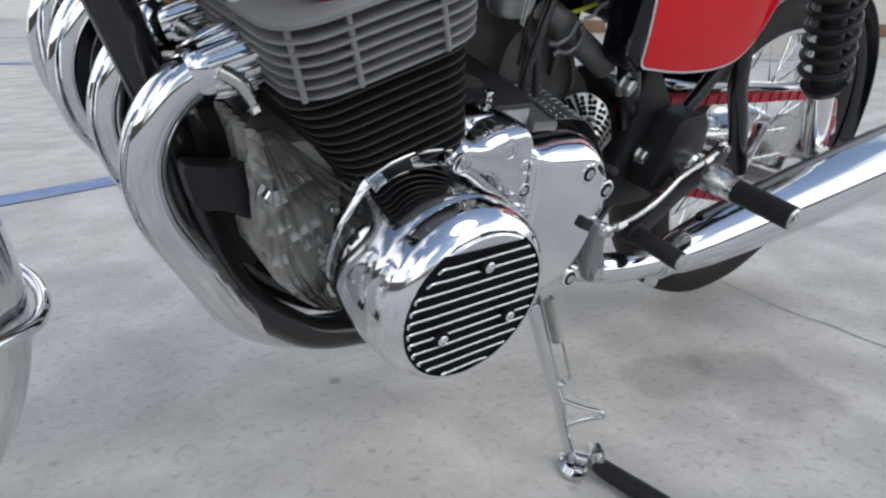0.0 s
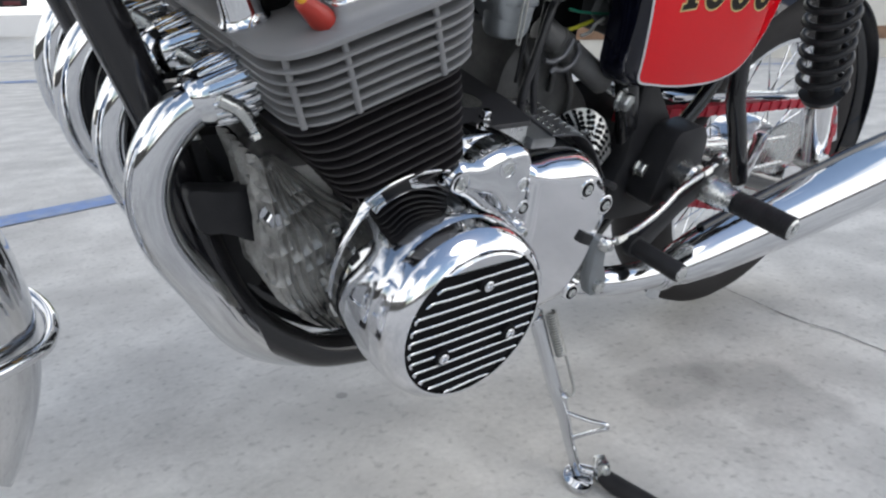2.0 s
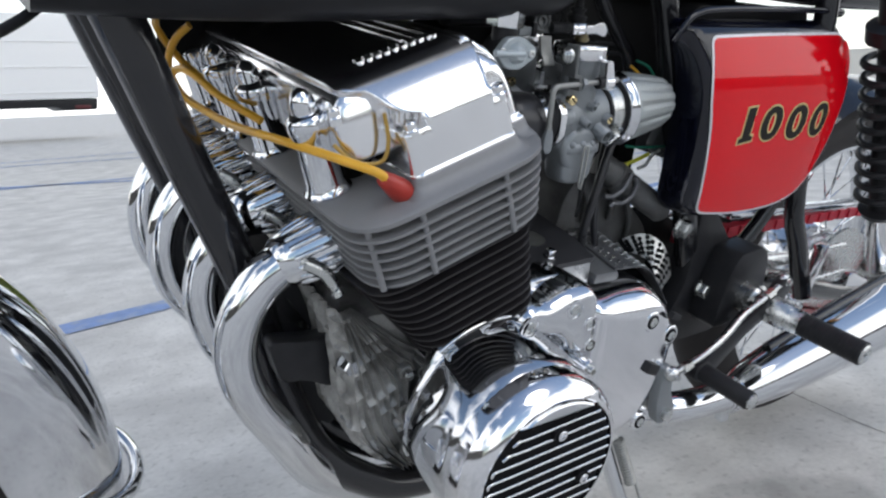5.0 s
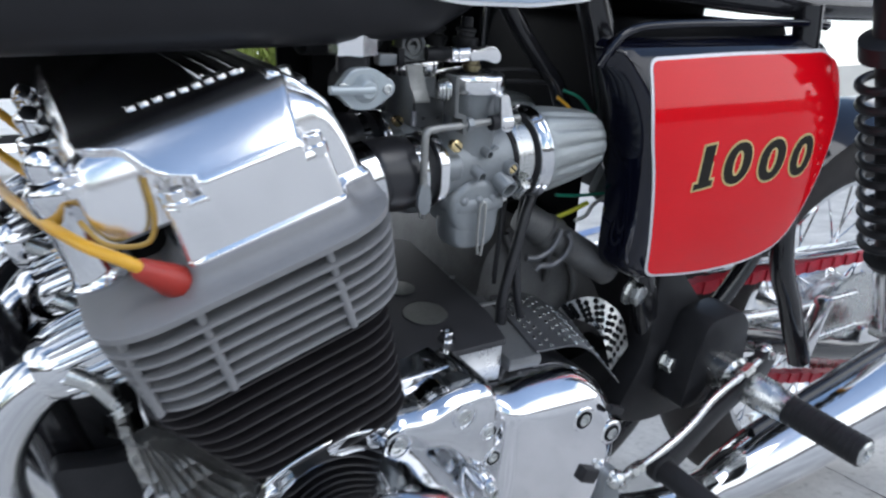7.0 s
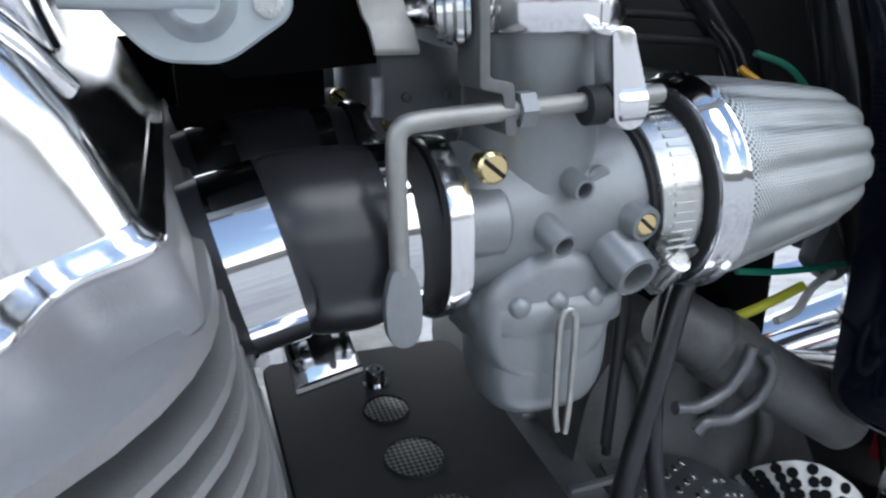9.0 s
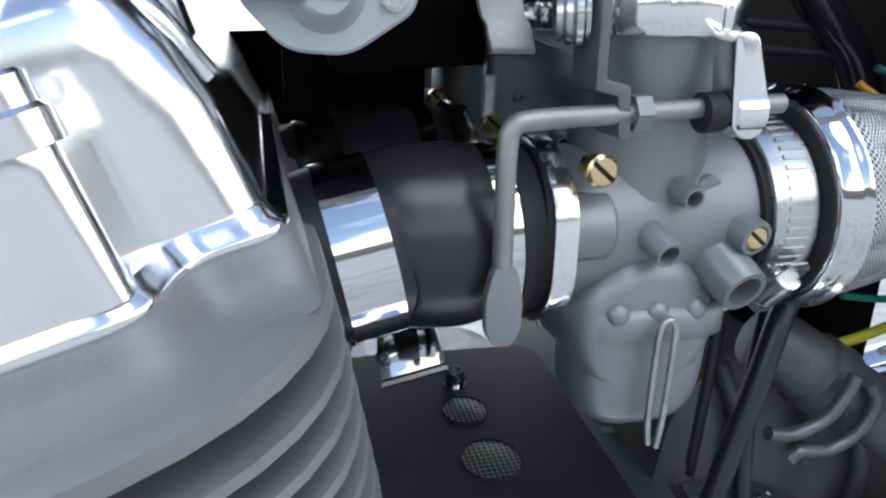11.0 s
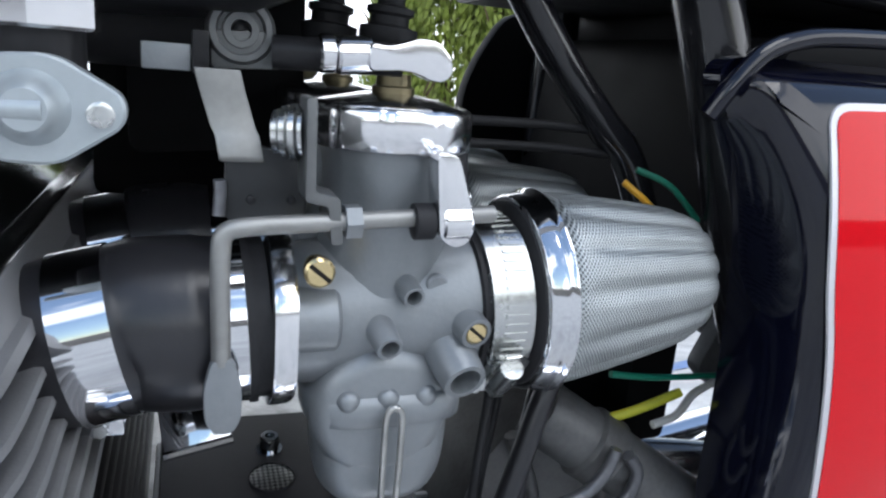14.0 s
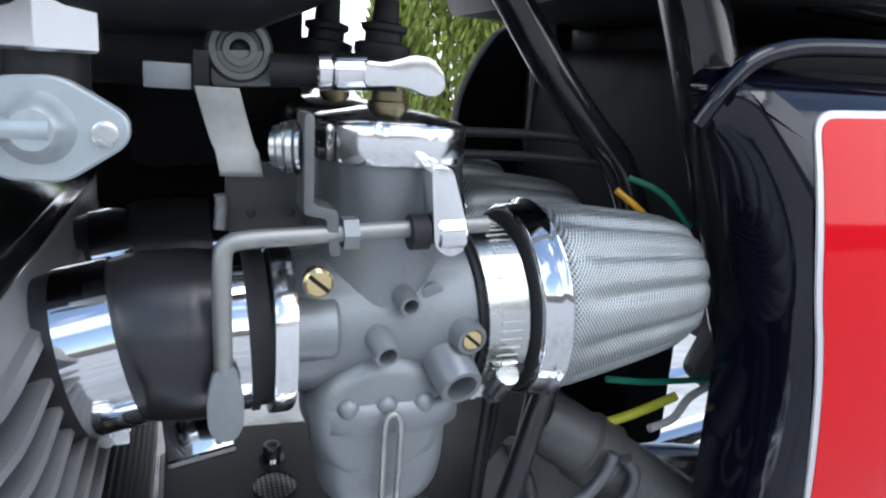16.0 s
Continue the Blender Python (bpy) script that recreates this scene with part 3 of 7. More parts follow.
def build_block():
    bm = bmesh.new()
    o = rounded([(-0.055, -0.175), (0.068, -0.175), (0.068, 0.275), (-0.055, 0.275)], 0.025, 6)
    loft(bm, [[E(u, v, d) for u, v in o] for d in (-0.175, -0.064)])
    block = part("cylinder_block", bm, BLACKFIN, bike, "black finned cylinder block")
    for i in range(10):
        bm = bmesh.new()
        b = -0.0745 - 0.0098 * i
        back, front = 0.082 - 0.0012 * i, -0.096 + 0.0042 * i
        q = rounded([(front, -0.198), (back, -0.198), (back, 0.298), (front, 0.298)], 0.036, 6)
        q2 = inset2(q, 0.002)
        loft(bm, [[E(u, v, d) for u, v in p] for p, d in ((q2, b - 0.0017), (q, b - 0.001), (q, b + 0.001), (q2, b + 0.0017))])
        fin = part("fin", bm, BLACKFIN, block, angle=50)
        bm = bmesh.new()
        e = inset2(q, -0.0004)
        loft(bm, [[E(u, v, d) for u, v in p] for p, d in ((q, b - 0.0006), (e, b - 0.0005), (e, b + 0.0005), (q, b + 0.0006))])
        part("edge", bm, FINEDGE, fin, "worn bare edge", angle=50)


def build_case():
    bm = bmesh.new()
    o = rounded([(0.238, 0.553), (0.256, 0.50), (0.270, 0.448), (0.290, 0.403), (0.318, 0.362), (0.40, 0.335), (0.62, 0.335), (0.655, 0.38), (0.66, 0.43), (0.62, 0.475), (0.56, 0.53), (0.40, 0.55)], 0.02, 4)
    slab(bm, o, side, -0.135, 0.235)
    case = part("crankcase", bm, CASE, bike, "dull cast aluminium crankcase", bevel=0.004)
    # ribbed casting of the case front and its left edge
    rnd = random.Random(5)
    bm = bmesh.new()
    front = [(0.2268, 0.566), (0.232, 0.540), (0.2395, 0.500), (0.244, 0.457), (0.255, 0.415), (0.277, 0.385), (0.305, 0.360)]
    rear = [(0.240, 0.568), (0.268, 0.545), (0.300, 0.520), (0.335, 0.500), (0.338, 0.455), (0.338, 0.415), (0.345, 0.362)]
    P = smooth_path([Vector((x, 0, z)) for x, z in front], 14)
    Q = smooth_path([Vector((x, 0, z)) for x, z in rear], 14)
    webs = [(rnd.uniform(0.05, 0.95), rnd.uniform(0.25, 0.75)) for _ in range(26)]
    rows, nt = [], 110
    for i, (p, q) in enumerate(zip(P, Q)):
        s = i / (len(P) - 1)
        row = []
        for j in range(nt):
            t = j / (nt - 1)
            # the first quarter wraps round the front, the rest runs along the side
            if t < 0.35:
                k = t / 0.35
                y, w, out = -0.06 - 0.078 * k, 0.0, Vector((-1, 0, 0.1))
            else:
                k = (t - 0.35) / 0.65
                y, w, out = -0.138, k, Vector((0, -1, 0))
            d = 0.0085 * max(0.0, math.cos(t * 84 + 0.8 * math.sin(s * 5))) ** 3 - 0.0016 * (noise.noise((t * 16, s * 14, 8.0)) > 0.25)
            for ws, wt in webs:
                if abs(t - wt) < 0.10:
                    d = max(d, 0.0065 * math.exp(-((s - ws) / 0.012) ** 2))
            d += 0.0008 * noise.noise((t * 14, s * 16, 3.0)) + 0.0006 * noise.noise((t * 45, s * 50, 1.0))
            c = p.lerp(q, w)
            row.append(Vector((c.x, y, c.z)) + out * d)
        rows.append(row)
    grid = [[bm.verts.new(v) for v in row] for row in rows]
    for a, b in zip(grid, grid[1:]):
        for j in range(nt - 1):
            bm.faces.new((a[j], b[j], b[j + 1], a[j + 1]))
    part("cast_ribbing", bm, CASE, case, "rough ribbed grey casting", angle=50)
    for x, y, z in ((0.302, -0.146, 0.440), (0.306, -0.146, 0.390), (0.300, -0.146, 0.485)):
        bm = bmesh.new()
        lathe(bm, (x, -0.128, z), (0, -1, 0), [(0, 0.010), (0.012, 0.0088), (0.017, 0.0075)], 16)
        part("screw_boss", bm, CASE, case)
        socket_bolt("screw", (x, y, z), (0, -1, 0), 0.0052, case)
    return case


AC = Vector((0.3655, 0, 0.4495))


def build_alternator():
    """Polished left-hand cover that funnels out to the round finned alternator lid."""
    n = 56
    outline = rounded([(0.308, 0.480), (0.318, 0.512), (0.345, 0.548), (0.402, 0.572), (0.482, 0.574), (0.492, 0.545), (0.498, 0.49), (0.490, 0.40), (0.46, 0.352), (0.37, 0.340), (0.334, 0.360), (0.306, 0.415)], 0.02, 6)

    def along(theta):
        d = Vector((math.cos(theta), math.sin(theta)))
        best = 0.1
        c = Vector((AC.x, AC.z))
        for i in range(len(outline)):
            p, q = Vector(outline[i - 1]) - c, Vector(outline[i]) - c
            e = q - p
            det = d.x * -e.y + e.x * d.y
            if abs(det) < 1e-9:
                continue
            s = (p.x * -e.y + e.x * p.y) / det
            u = (d.x * p.y - d.y * p.x) / det
            if s > 0 and -1e-6 <= u <= 1 + 1e-6:
                best = s
        return best

    rad = [along(2 * math.pi * i / n) for i in range(n)]

    def low(deg):
        """1 round the front and underside, where the neck is a plain drum; 0 at the top."""
        e = min(1.0, max(0.0, min((deg - 182) / 26, (348 - deg) / 20)))
        return e * e * (3 - 2 * e)

    def ring(y, f, r):
        """f: 1 at the outline, 0 at the circle r; the top keeps to the circle."""
        drum = 0.0945 + (y + 0.163) * 0.045
        out = []
        for i in range(n):
            deg = 360 * i / n
            g, w = f, low(deg)
            if f <= 0.9:
                d = abs((deg - 92 + 180) % 360 - 180)
                g = f * max(0.0, min(1.0, (d - (54 if deg < 92 else 32)) / 14))
            q = (rad[i] * g + r * (1 - g)) * (1 - w) + (min(drum, rad[i]) * f + drum * (1 - f)) * w
            out.append(Vector((AC.x + math.cos(radians(deg)) * q, y, AC.z + math.sin(radians(deg)) * q)))
        return out

    bm = bmesh.new()
    loft(bm, [ring(-0.130, 1, 0), ring(-0.163, 1, 0), ring(-0.1665, 0.985, 0.1065), ring(-0.1680, 0.94, 0.1075), ring(-0.170, 0.86, 0.108), ring(-0.1735, 0.62, 0.108), ring(-0.180, 0.45, 0.1075), ring(-0.190, 0.29, 0.1070), ring(-0.194, 0.24, 0.1020), ring(-0.197, 0.20, 0.1002), ring(-0.204, 0.14, 0.0993), ring(-0.216, 0.07, 0.0980), ring(-0.230, 0.02, 0.0965), ring(-0.244, 0, 0.0948), ring(-0.258, 0, 0.0930), ring(-0.264, 0, 0.0900), ring(-0.268, 0, 0.0860)])
    cov = part("primary_cover", bm, COVERMETAL, bike, "mirror-polished left engine cover", angle=45)
    # bright lip along the top of the joint
    bm = bmesh.new()
    tube(bm, [(AC.x + 0.1078 * math.cos(t), -0.1960, AC.z + 0.1078 * math.sin(t)) for t in np.linspace(radians(50), radians(126), 20)], 0.0019, 10, 2)
    part("joint_lip", bm, CHROME, cov, angle=60)
    bm = bmesh.new()
    lathe(bm, (AC.x, -0.270, AC.z), (0, -1, 0), [(-0.045, 0.080), (-0.0365, 0.0860), (-0.0365, 0.0912), (-0.0350, 0.0922), (-0.010, 0.0912), (0.006, 0.0902), (0.0095, 0.0892), (0.016, 0.0862), (0.0205, 0.0828), (0.0238, 0.0792), (0.0252, 0.0772), (0.0248, 0.0756), (0.016, 0.0752), (0.016, 0.002)], 64)
    part("alternator_ring", bm, MIRRORALU, cov, "polished ring", angle=30)
    bm = bmesh.new()
    lathe(bm, (AC.x, -0.280, AC.z), (0, -1, 0), [(0, 0.0749), (0.010, 0.0749), (0.0122, 0.0735), (0.0128, 0.002)], 64)
    lid = part("alternator_lid", bm, GROOVE, cov, "round lid with polished ribs over black grooves", angle=30)
    # polished ribs across the lid, hooked along its front rim
    for i in range(11):
        v = -0.0665 + 0.0117 * i
        R0 = 0.0718
        half = math.sqrt(max(R0 ** 2 - v * v, 1e-6))
        y = -0.2958
        right = [(half - 0.001, v + 0.002 * half / R0), (half * 0.6, v + 0.0012), (0, v), (-half * 0.6, v - 0.0012)]
        a0 = math.atan2(v, -half)
        left = [(-half + 0.006, v - 0.0014)]
        if v > -0.045:
            for da in (0.035, 0.085):
                left.append((R0 * math.cos(a0 + da), R0 * math.sin(a0 + da)))
        else:
            left.append((-half + 0.001, v - 0.002))
        if i > 8:
            right, left = right, [(-half + 0.008, v - 0.001), (-half + 0.001, v - 0.004)]
        bm = bmesh.new()
        tube(bm, [(AC.x + u, y, AC.z + w) for u, w in right + left], 0.0015, 8, 4)
        part("lid_rib", bm, CHROME, lid, angle=60)
    # solid lens-shaped segment at the top of the lid
    bm = bmesh.new()
    seg = [(0.0758 * math.cos(a), 0.0758 * math.sin(a)) for a in np.linspace(radians(54), radians(126), 15)]
    seg = inset2(seg, 0.0012)
    c = Vector((AC.x, -0.2945, AC.z))
    loft(bm, [[c + Vector((u, d, w)) for u, w in q] for q, d in ((seg, 0.0125), (seg, -0.003), (inset2(seg, 0.0015), -0.0045))])
    part("lid_segment", bm, CHROME, lid, angle=40)
    for x, z in ((0.3685, 0.4925), (0.330, 0.4265), (0.4065, 0.4300)):
        bm = bmesh.new()
        lathe(bm, (x, -0.284, z), (0, -1, 0), [(0, 0.0078), (0.0145, 0.0078)], 20)
        part("screw_boss", bm, GROOVE, lid)
        socket_bolt("screw", (x, -0.2975, z), (0, -1, 0), 0.0052, lid, CHROME, 0.004)
    # lugs with screws round the funnel
    for x, y, z, r in ((0.3131, -0.190, 0.5062, 0.0075), (0.3458, -0.196, 0.4862, 0.0060), (0.478, -0.220, 0.484, 0.0080)):
        bm = bmesh.new()
        lathe(bm, (x, -0.150, z), (0, -1, 0), [(0, r * 1.25), (-y - 0.150 - 0.004, r * 1.15), (-y - 0.150, r * 0.95)], 20)
        part("screw_boss", bm, CHROME, cov)
        socket_bolt("screw", (x, y, z), (0, -1, 0), r * 0.62, cov, PLATED)
    for pts, r, mt, nm in (([(0.301, -0.160, 0.466), (0.293, -0.162, 0.447), (0.304, -0.164, 0.420), (0.292, -0.164, 0.412), (0.299, -0.162, 0.398), (0.314, -0.162, 0.396)], 0.0022, PLATED, "wire"),
                           ([(0.300, -0.160, 0.462), (0.302, -0.180, 0.470), (0.314, -0.198, 0.468), (0.334, -0.212, 0.474), (0.348, -0.214, 0.492)], 0.0042, CASE, "wire_sleeve")):
        bm = bmesh.new()
        tube(bm, pts, r, 10, 5)
        part(nm, bm, mt, cov, angle=60)
    bm = bmesh.new()
    tube(bm, [(0.3085, -0.268, 0.515), (0.291, -0.262, 0.492), (0.282, -0.252, 0.468), (0.279, -0.244, 0.445)], 0.0036, 10, 5, 1.0)
    part("bracket", bm, CHROME, cov, angle=60)
    bm = bmesh.new()
    lathe(bm, (0.3130, -0.262, 0.5145), (-0.4, -0.6, 0.5), [(0, 0.0060), (0.006, 0.0060), (0.007, 0.005)], 8)
    part("bracket_block", bm, PLATED, cov, angle=30)
    # flat raised shoulder with two screws
    bm = bmesh.new()
    raw = [(0.382, 0.545), (0.398, 0.567), (0.425, 0.562), (0.446, 0.571), (0.482, 0.574), (0.496, 0.556), (0.497, 0.50), (0.47, 0.49), (0.44, 0.52), (0.41, 0.525)]
    ring2 = lambda d: rounded(inset2(raw, d), 0.012, 5)
    loft(bm, [[side(u, v, d) for u, v in q] for q, d in ((ring2(0), -0.13), (ring2(0), -0.186), (ring2(0.0010), -0.193), (ring2(0.003), -0.199), (ring2(0.006), -0.2035), (ring2(0.009), -0.2060), (ring2(0.0115), -0.2068), (ring2(0.0125), -0.2069))])
    part("shoulder", bm, CHROME, cov, angle=30)
    for x, z in ((0.4565, 0.5520), (0.3993, 0.5445), (0.481, 0.530), (0.487, 0.503)):
        bm = bmesh.new()
        k = 0.0092 if z > 0.54 else 0.0066
        lathe(bm, (x, -0.2045, z), (0, -1, 0), [(0, k * 1.25), (0.0028, k * 1.2), (0.0034, k * 1.05), (0.0034, k), (0.0005, k * 0.95)], 22)
        part("screw_rim", bm, CHROME, cov, angle=40)
        # black disc gives the sunk screw its shade by colour
        bm = bmesh.new()
        lathe(bm, (x, -0.2052, z), (0, -1, 0), [(0, k * 0.97), (0.0016, k * 0.97)], 20)
        part("screw_shade_disc", bm, GROOVE, cov)
        socket_bolt("screw", (x, -0.2066, z), (0, -1, 0), k * 0.66, cov, PLATED, 0.0016)
    return cov


def build_sprocket_cover():
    raw = [(0.490, 0.546), (0.545, 0.545), (0.604, 0.541), (0.640, 0.510), (0.656, 0.458), (0.645, 0.405), (0.606, 0.345), (0.540, 0.335), (0.47, 0.36), (0.49, 0.46)]
    o = lambda d: rounded(inset2(raw, d), [0.014, 0.02, 0.03, 0.03, 0.03, 0.03, 0.04, 0.03, 0.03, 0.02], 6)
    bm = bmesh.new()
    loft(bm, [[side(u, v, d) for u, v in q] for q, d in ((o(0), -0.125), (o(0), -0.166), (o(0.0012), -0.174), (o(0.0045), -0.183), (o(0.0095), -0.1905), (o(0.0155), -0.1965), (o(0.0215), -0.2000), (o(0.0270), -0.2012), (o(0.0290), -0.2014), (o(0.0300), -0.2014))])
    cov = part("sprocket_cover", bm, MIRRORALU, bike, "polished aluminium sprocket cover", angle=35)
    for x, z in ((0.5895, 0.5050), (0.6270, 0.4790), (0.505, 0.415), (0.606, 0.362)):
        bm = bmesh.new()
        lathe(bm, (x, -0.196, z), (0, -1, 0), [(0, 0.0125), (0.0055, 0.0125), (0.0065, 0.0115), (0.0065, 0.009)], 20)
        part("screw_boss", bm, POLISHED, cov)
        # shade round the sunk screw, laid on as a black disc
        bm = bmesh.new()
        lathe(bm, (x, -0.2018, z), (0, -1, 0), [(0, 0.0088), (0.0012, 0.0088)], 20)
        part("screw_shade_disc", bm, GROOVE, cov)
        socket_bolt("screw", (x, -0.2028, z), (0, -1, 0), 0.0058, cov, PLATED, 0.0014)
    for z, w in ((0.506, 0.018), (0.44, 0.02)):
        bm = bmesh.new()
        box(bm, (0.625 if z > 0.5 else 0.604, -0.2035, z), (w, 0.008, 0.008 if z > 0.5 else 0.014), Matrix.Rotation(radians(25), 3, "Y"))
        part("rubber_plug", bm, RUBBER, cov, "black rubber plug", bevel=0.002)


def build_pipes():
    pts = [(0.232, 0.630), (0.2047, 0.6215), (0.184, 0.6145), (0.159, 0.598), (0.138, 0.5655), (0.1315, 0.5253), (0.1435, 0.4795), (0.177, 0.423), (0.219, 0.352), (0.268, 0.300), (0.320, 0.2745), (0.380, 0.266), (0.45, 0.270)]
    for y in (-0.1, 0.0, 0.1, 0.2):
        bm = bmesh.new()
        dz = 0.01 * (y + 0.1) / 0.1 if y < 0.15 else 0.022
        P = []
        for x, z in pts:
            k = max(0.0, min(1.0, (0.46 - z) / 0.17))
            yy = y + (MID - y) * 0.25 * k * k
            P.append((x + 0.010 - 0.006 * k - (0.012 if y > 0.05 else 0.0) * (z > 0.45), yy - 0.010 * (1 - k), z + dz * (1 - k)))
        tube(bm, P, 0.0198, 24, 6)
        pipe = part("exhaust_header", bm, CHROME, bike, "chromed exhaust header pipe", angle=60)
        x0 = Vector(P[1]).lerp(Vector(P[2]), 0.75)
        d = (Vector(P[2]) - Vector(P[0])).normalized()
        bm = bmesh.new()
        lathe(bm, x0, d, [(-0.042, 0.026), (-0.041, 0.0300), (-0.036, 0.0308), (-0.033, 0.0285), (-0.026, 0.0268), (0.004, 0.0255), (0.012, 0.0242), (0.018, 0.0222), (0.022, 0.0195)], 40)
        xx, yy, zz = basis(d)
        nut = part("flange_nut", bm, CHROME, pipe, "chromed finned exhaust collar", angle=50)
        for i in range(16):
            t = 2 * math.pi * i / 16
            o = xx * math.cos(t) + yy * math.sin(t)
            bm = bmesh.new()
            tube(bm, [x0 - d * 0.032 + o * 0.0265, x0 - d * 0.026 + o * 0.0280, x0 - d * 0.012 + o * 0.0272, x0 + d * 0.000 + o * 0.0255, x0 + d * 0.008 + o * 0.0232], 0.0030, 8, 3)
            part("castellation", bm, CHROME, nut, angle=60)
        # lugs beside the collar, the near one hanging with its stud
        for s, lug in ((-1, ((-0.004, 0.027, 0.004), (0.010, 0.032, -0.004), (0.018, 0.034, -0.015), (0.023, 0.034, -0.025))), (1, ((-0.020, 0.030, -0.010), (0.0, 0.034, -0.012), (0.008, 0.036, -0.022)))):
            bm = bmesh.new()
            q = [x0 + Vector((a, s * b, c)) for a, b, c in lug]
            tube(bm, q, [0.0066] * (len(q) - 2) + [0.0060, 0.0052], 12, 4)
            lg = part("lug", bm, PLATED, pipe, angle=60)
            hex_bolt("stud", q[-1], (0.35, s * 0.5, -0.8), 0.0062, lg, PLATED, 0.005)
    # collector and silencer on the left
    bm = bmesh.new()
    tube(bm, [(0.40, 0.0, 0.300), (0.52, -0.02, 0.310), (0.60, -0.10, 0.330), (0.655, -0.165, 0.346), (0.70, -0.193, 0.350), (0.79, -0.2, 0.346)], 0.0205, 24)
    link = part("link_pipe", bm, CHROME, bike, "chromed link pipe", angle=60)
    a, b = Vector((0.775, -0.2, 0.343)), Vector((1.55, -0.2, 0.437))
    ax = (b - a).normalized()
    bm = bmesh.new()
    lathe(bm, a, ax, [(0, 0.021), (0.02, 0.0225), (0.05, 0.030), (0.11, 0.0375), (0.2, 0.0435), (0.32, 0.050), (0.5, 0.056), (0.7, 0.058), (0.76, 0.056), (0.775, 0.047), (0.775, 0.03), (0.74, 0.03)], 40)
    sil = part("silencer", bm, CHROME, bike, "long chromed megaphone silencer", angle=50)
    bm = bmesh.new()
    lathe(bm, a + ax * 0.005, ax, [(0, 0.0222), (0.001, 0.0245), (0.020, 0.0245), (0.021, 0.0222)], 28)
    box(bm, a + ax * 0.0125 + Vector((0, 0, -0.031)), (0.014, 0.012, 0.018))
    part("clamp", bm, CHROME, sil)
    # black heat seam along the top of the silencer
    bm = bmesh.new()
    tube(bm, [a + ax * 0.10 + Vector((0, 0.012, 0.036)), a + ax * 0.32 + Vector((0, 0.015, 0.049)), a + ax * 0.7 + Vector((0, 0.015, 0.060))], 0.0075, 10)
    part("bracket_rail", bm, FRAME, sil, "black rail over the silencer")
    bm = bmesh.new()
    tube(bm, [(0.40, 0.17, 0.274), (0.60, 0.265, 0.325), (0.79, 0.3, 0.346), (0.9, 0.3, 0.36), (1.55, 0.3, 0.437)], [0.0195, 0.0195, 0.021, 0.035, 0.056], 24)
    part("silencer", bm, CHROME, bike, "chromed silencer", angle=60)


def build_frame():
    for y in (-0.055, 0.155):
        bm = bmesh.new()
        tube(bm, [(0.03, y * 0.6 + 0.02, 0.93), (0.070, y, 0.83), (0.120, y, 0.6985), (0.168, y, 0.575), (0.186, y, 0.51), (0.205, y - 0.012, 0.435), (0.235, y - 0.02, 0.365), (0.28, y - 0.025, 0.316), (0.35, y - 0.025, 0.276), (0.5, y - 0.02, 0.262), (0.7, y, 0.275), (0.82, y, 0.36), (0.84, y, 0.47)], 0.0195, 18)
        part("frame_tube", bm, FRAME, bike, "black frame downtube", angle=60)
    for pts, r in (([(0.03, 0.05, 0.93), (0.3, 0.05, 0.93), (0.6, 0.05, 0.90), (0.9, 0.05, 0.87)], 0.024),
                   ([(0.196, -0.02, 0.51), (0.224, -0.035, 0.435), (0.254, -0.042, 0.378), (0.30, -0.046, 0.337), (0.37, -0.046, 0.303), (0.5, -0.04, 0.29)], 0.019),
                   ([(0.66, -0.045, 0.905), (0.69, -0.06, 0.80), (0.715, -0.075, 0.70), (0.755, -0.09, 0.58), (0.80, -0.085, 0.47)], 0.0165),
                   ([(0.70, 0.145, 0.905), (0.71, 0.16, 0.84), (0.72, 0.175, 0.72), (0.755, 0.19, 0.58), (0.80, 0.185, 0.47)], 0.0165),
                   ([(0.62, -0.05, 0.88), (0.9, -0.09, 0.86), (1.2, -0.1, 0.86)], 0.014),
                   ([(0.93, -0.105, 0.86), (0.955, -0.12, 0.60), (1.0, -0.125, 0.50), (1.043, -0.13, 0.415)], 0.0145),
                   ([(0.84, -0.10, 0.47), (0.90, -0.11, 0.55), (0.955, -0.11, 0.64)], 0.011),
                   ([(0.575, -0.03, 0.87), (0.612, -0.03, 0.822), (0.640, -0.03, 0.792), (0.662, -0.03, 0.768), (0.69, -0.03, 0.70)], 0.009)):
        bm = bmesh.new()
        tube(bm, pts, r, 14)
        part("frame_tube", bm, FRAME, bike, "black frame tube", angle=60)
    # engine mount plate in front of the crankcase
    bm = bmesh.new()
    o = rounded([(0.172, 0.530), (0.209, 0.521), (0.247, 0.520), (0.263, 0.501), (0.267, 0.468), (0.238, 0.460), (0.212, 0.478), (0.185, 0.480)], 0.015, 4)
    slab(bm, o, side, -0.105, -0.082)
    part("engine_mount", bm, SATIN, bike, "black engine mounting plate", bevel=0.003)
    hex_bolt("mount_bolt", (0.2415, -0.128, 0.5045), (0, -1, 0), 0.0085, bike, CHROME, 0.013)
    bm = bmesh.new()
    slab(bm, rounded([(0.215, 0.515), (0.235, 0.505), (0.195, 0.575), (0.178, 0.565)], 0.006, 3), side, -0.06, -0.05)
    part("bracket", bm, PLATED, bike, bevel=0.002)
    # black block added for the shade between downtubes and crankcase
    bm = bmesh.new()
    slab(bm, rounded([(0.176, 0.560), (0.240, 0.560), (0.250, 0.45), (0.268, 0.395), (0.262, 0.380), (0.225, 0.372), (0.205, 0.41), (0.180, 0.47)], 0.01, 3), side, -0.060, 0.10)
    part("front_shade_block", bm, RUBBER, bike, "added black block standing for the shade between the downtubes", bevel=0.004)
    bm = bmesh.new()
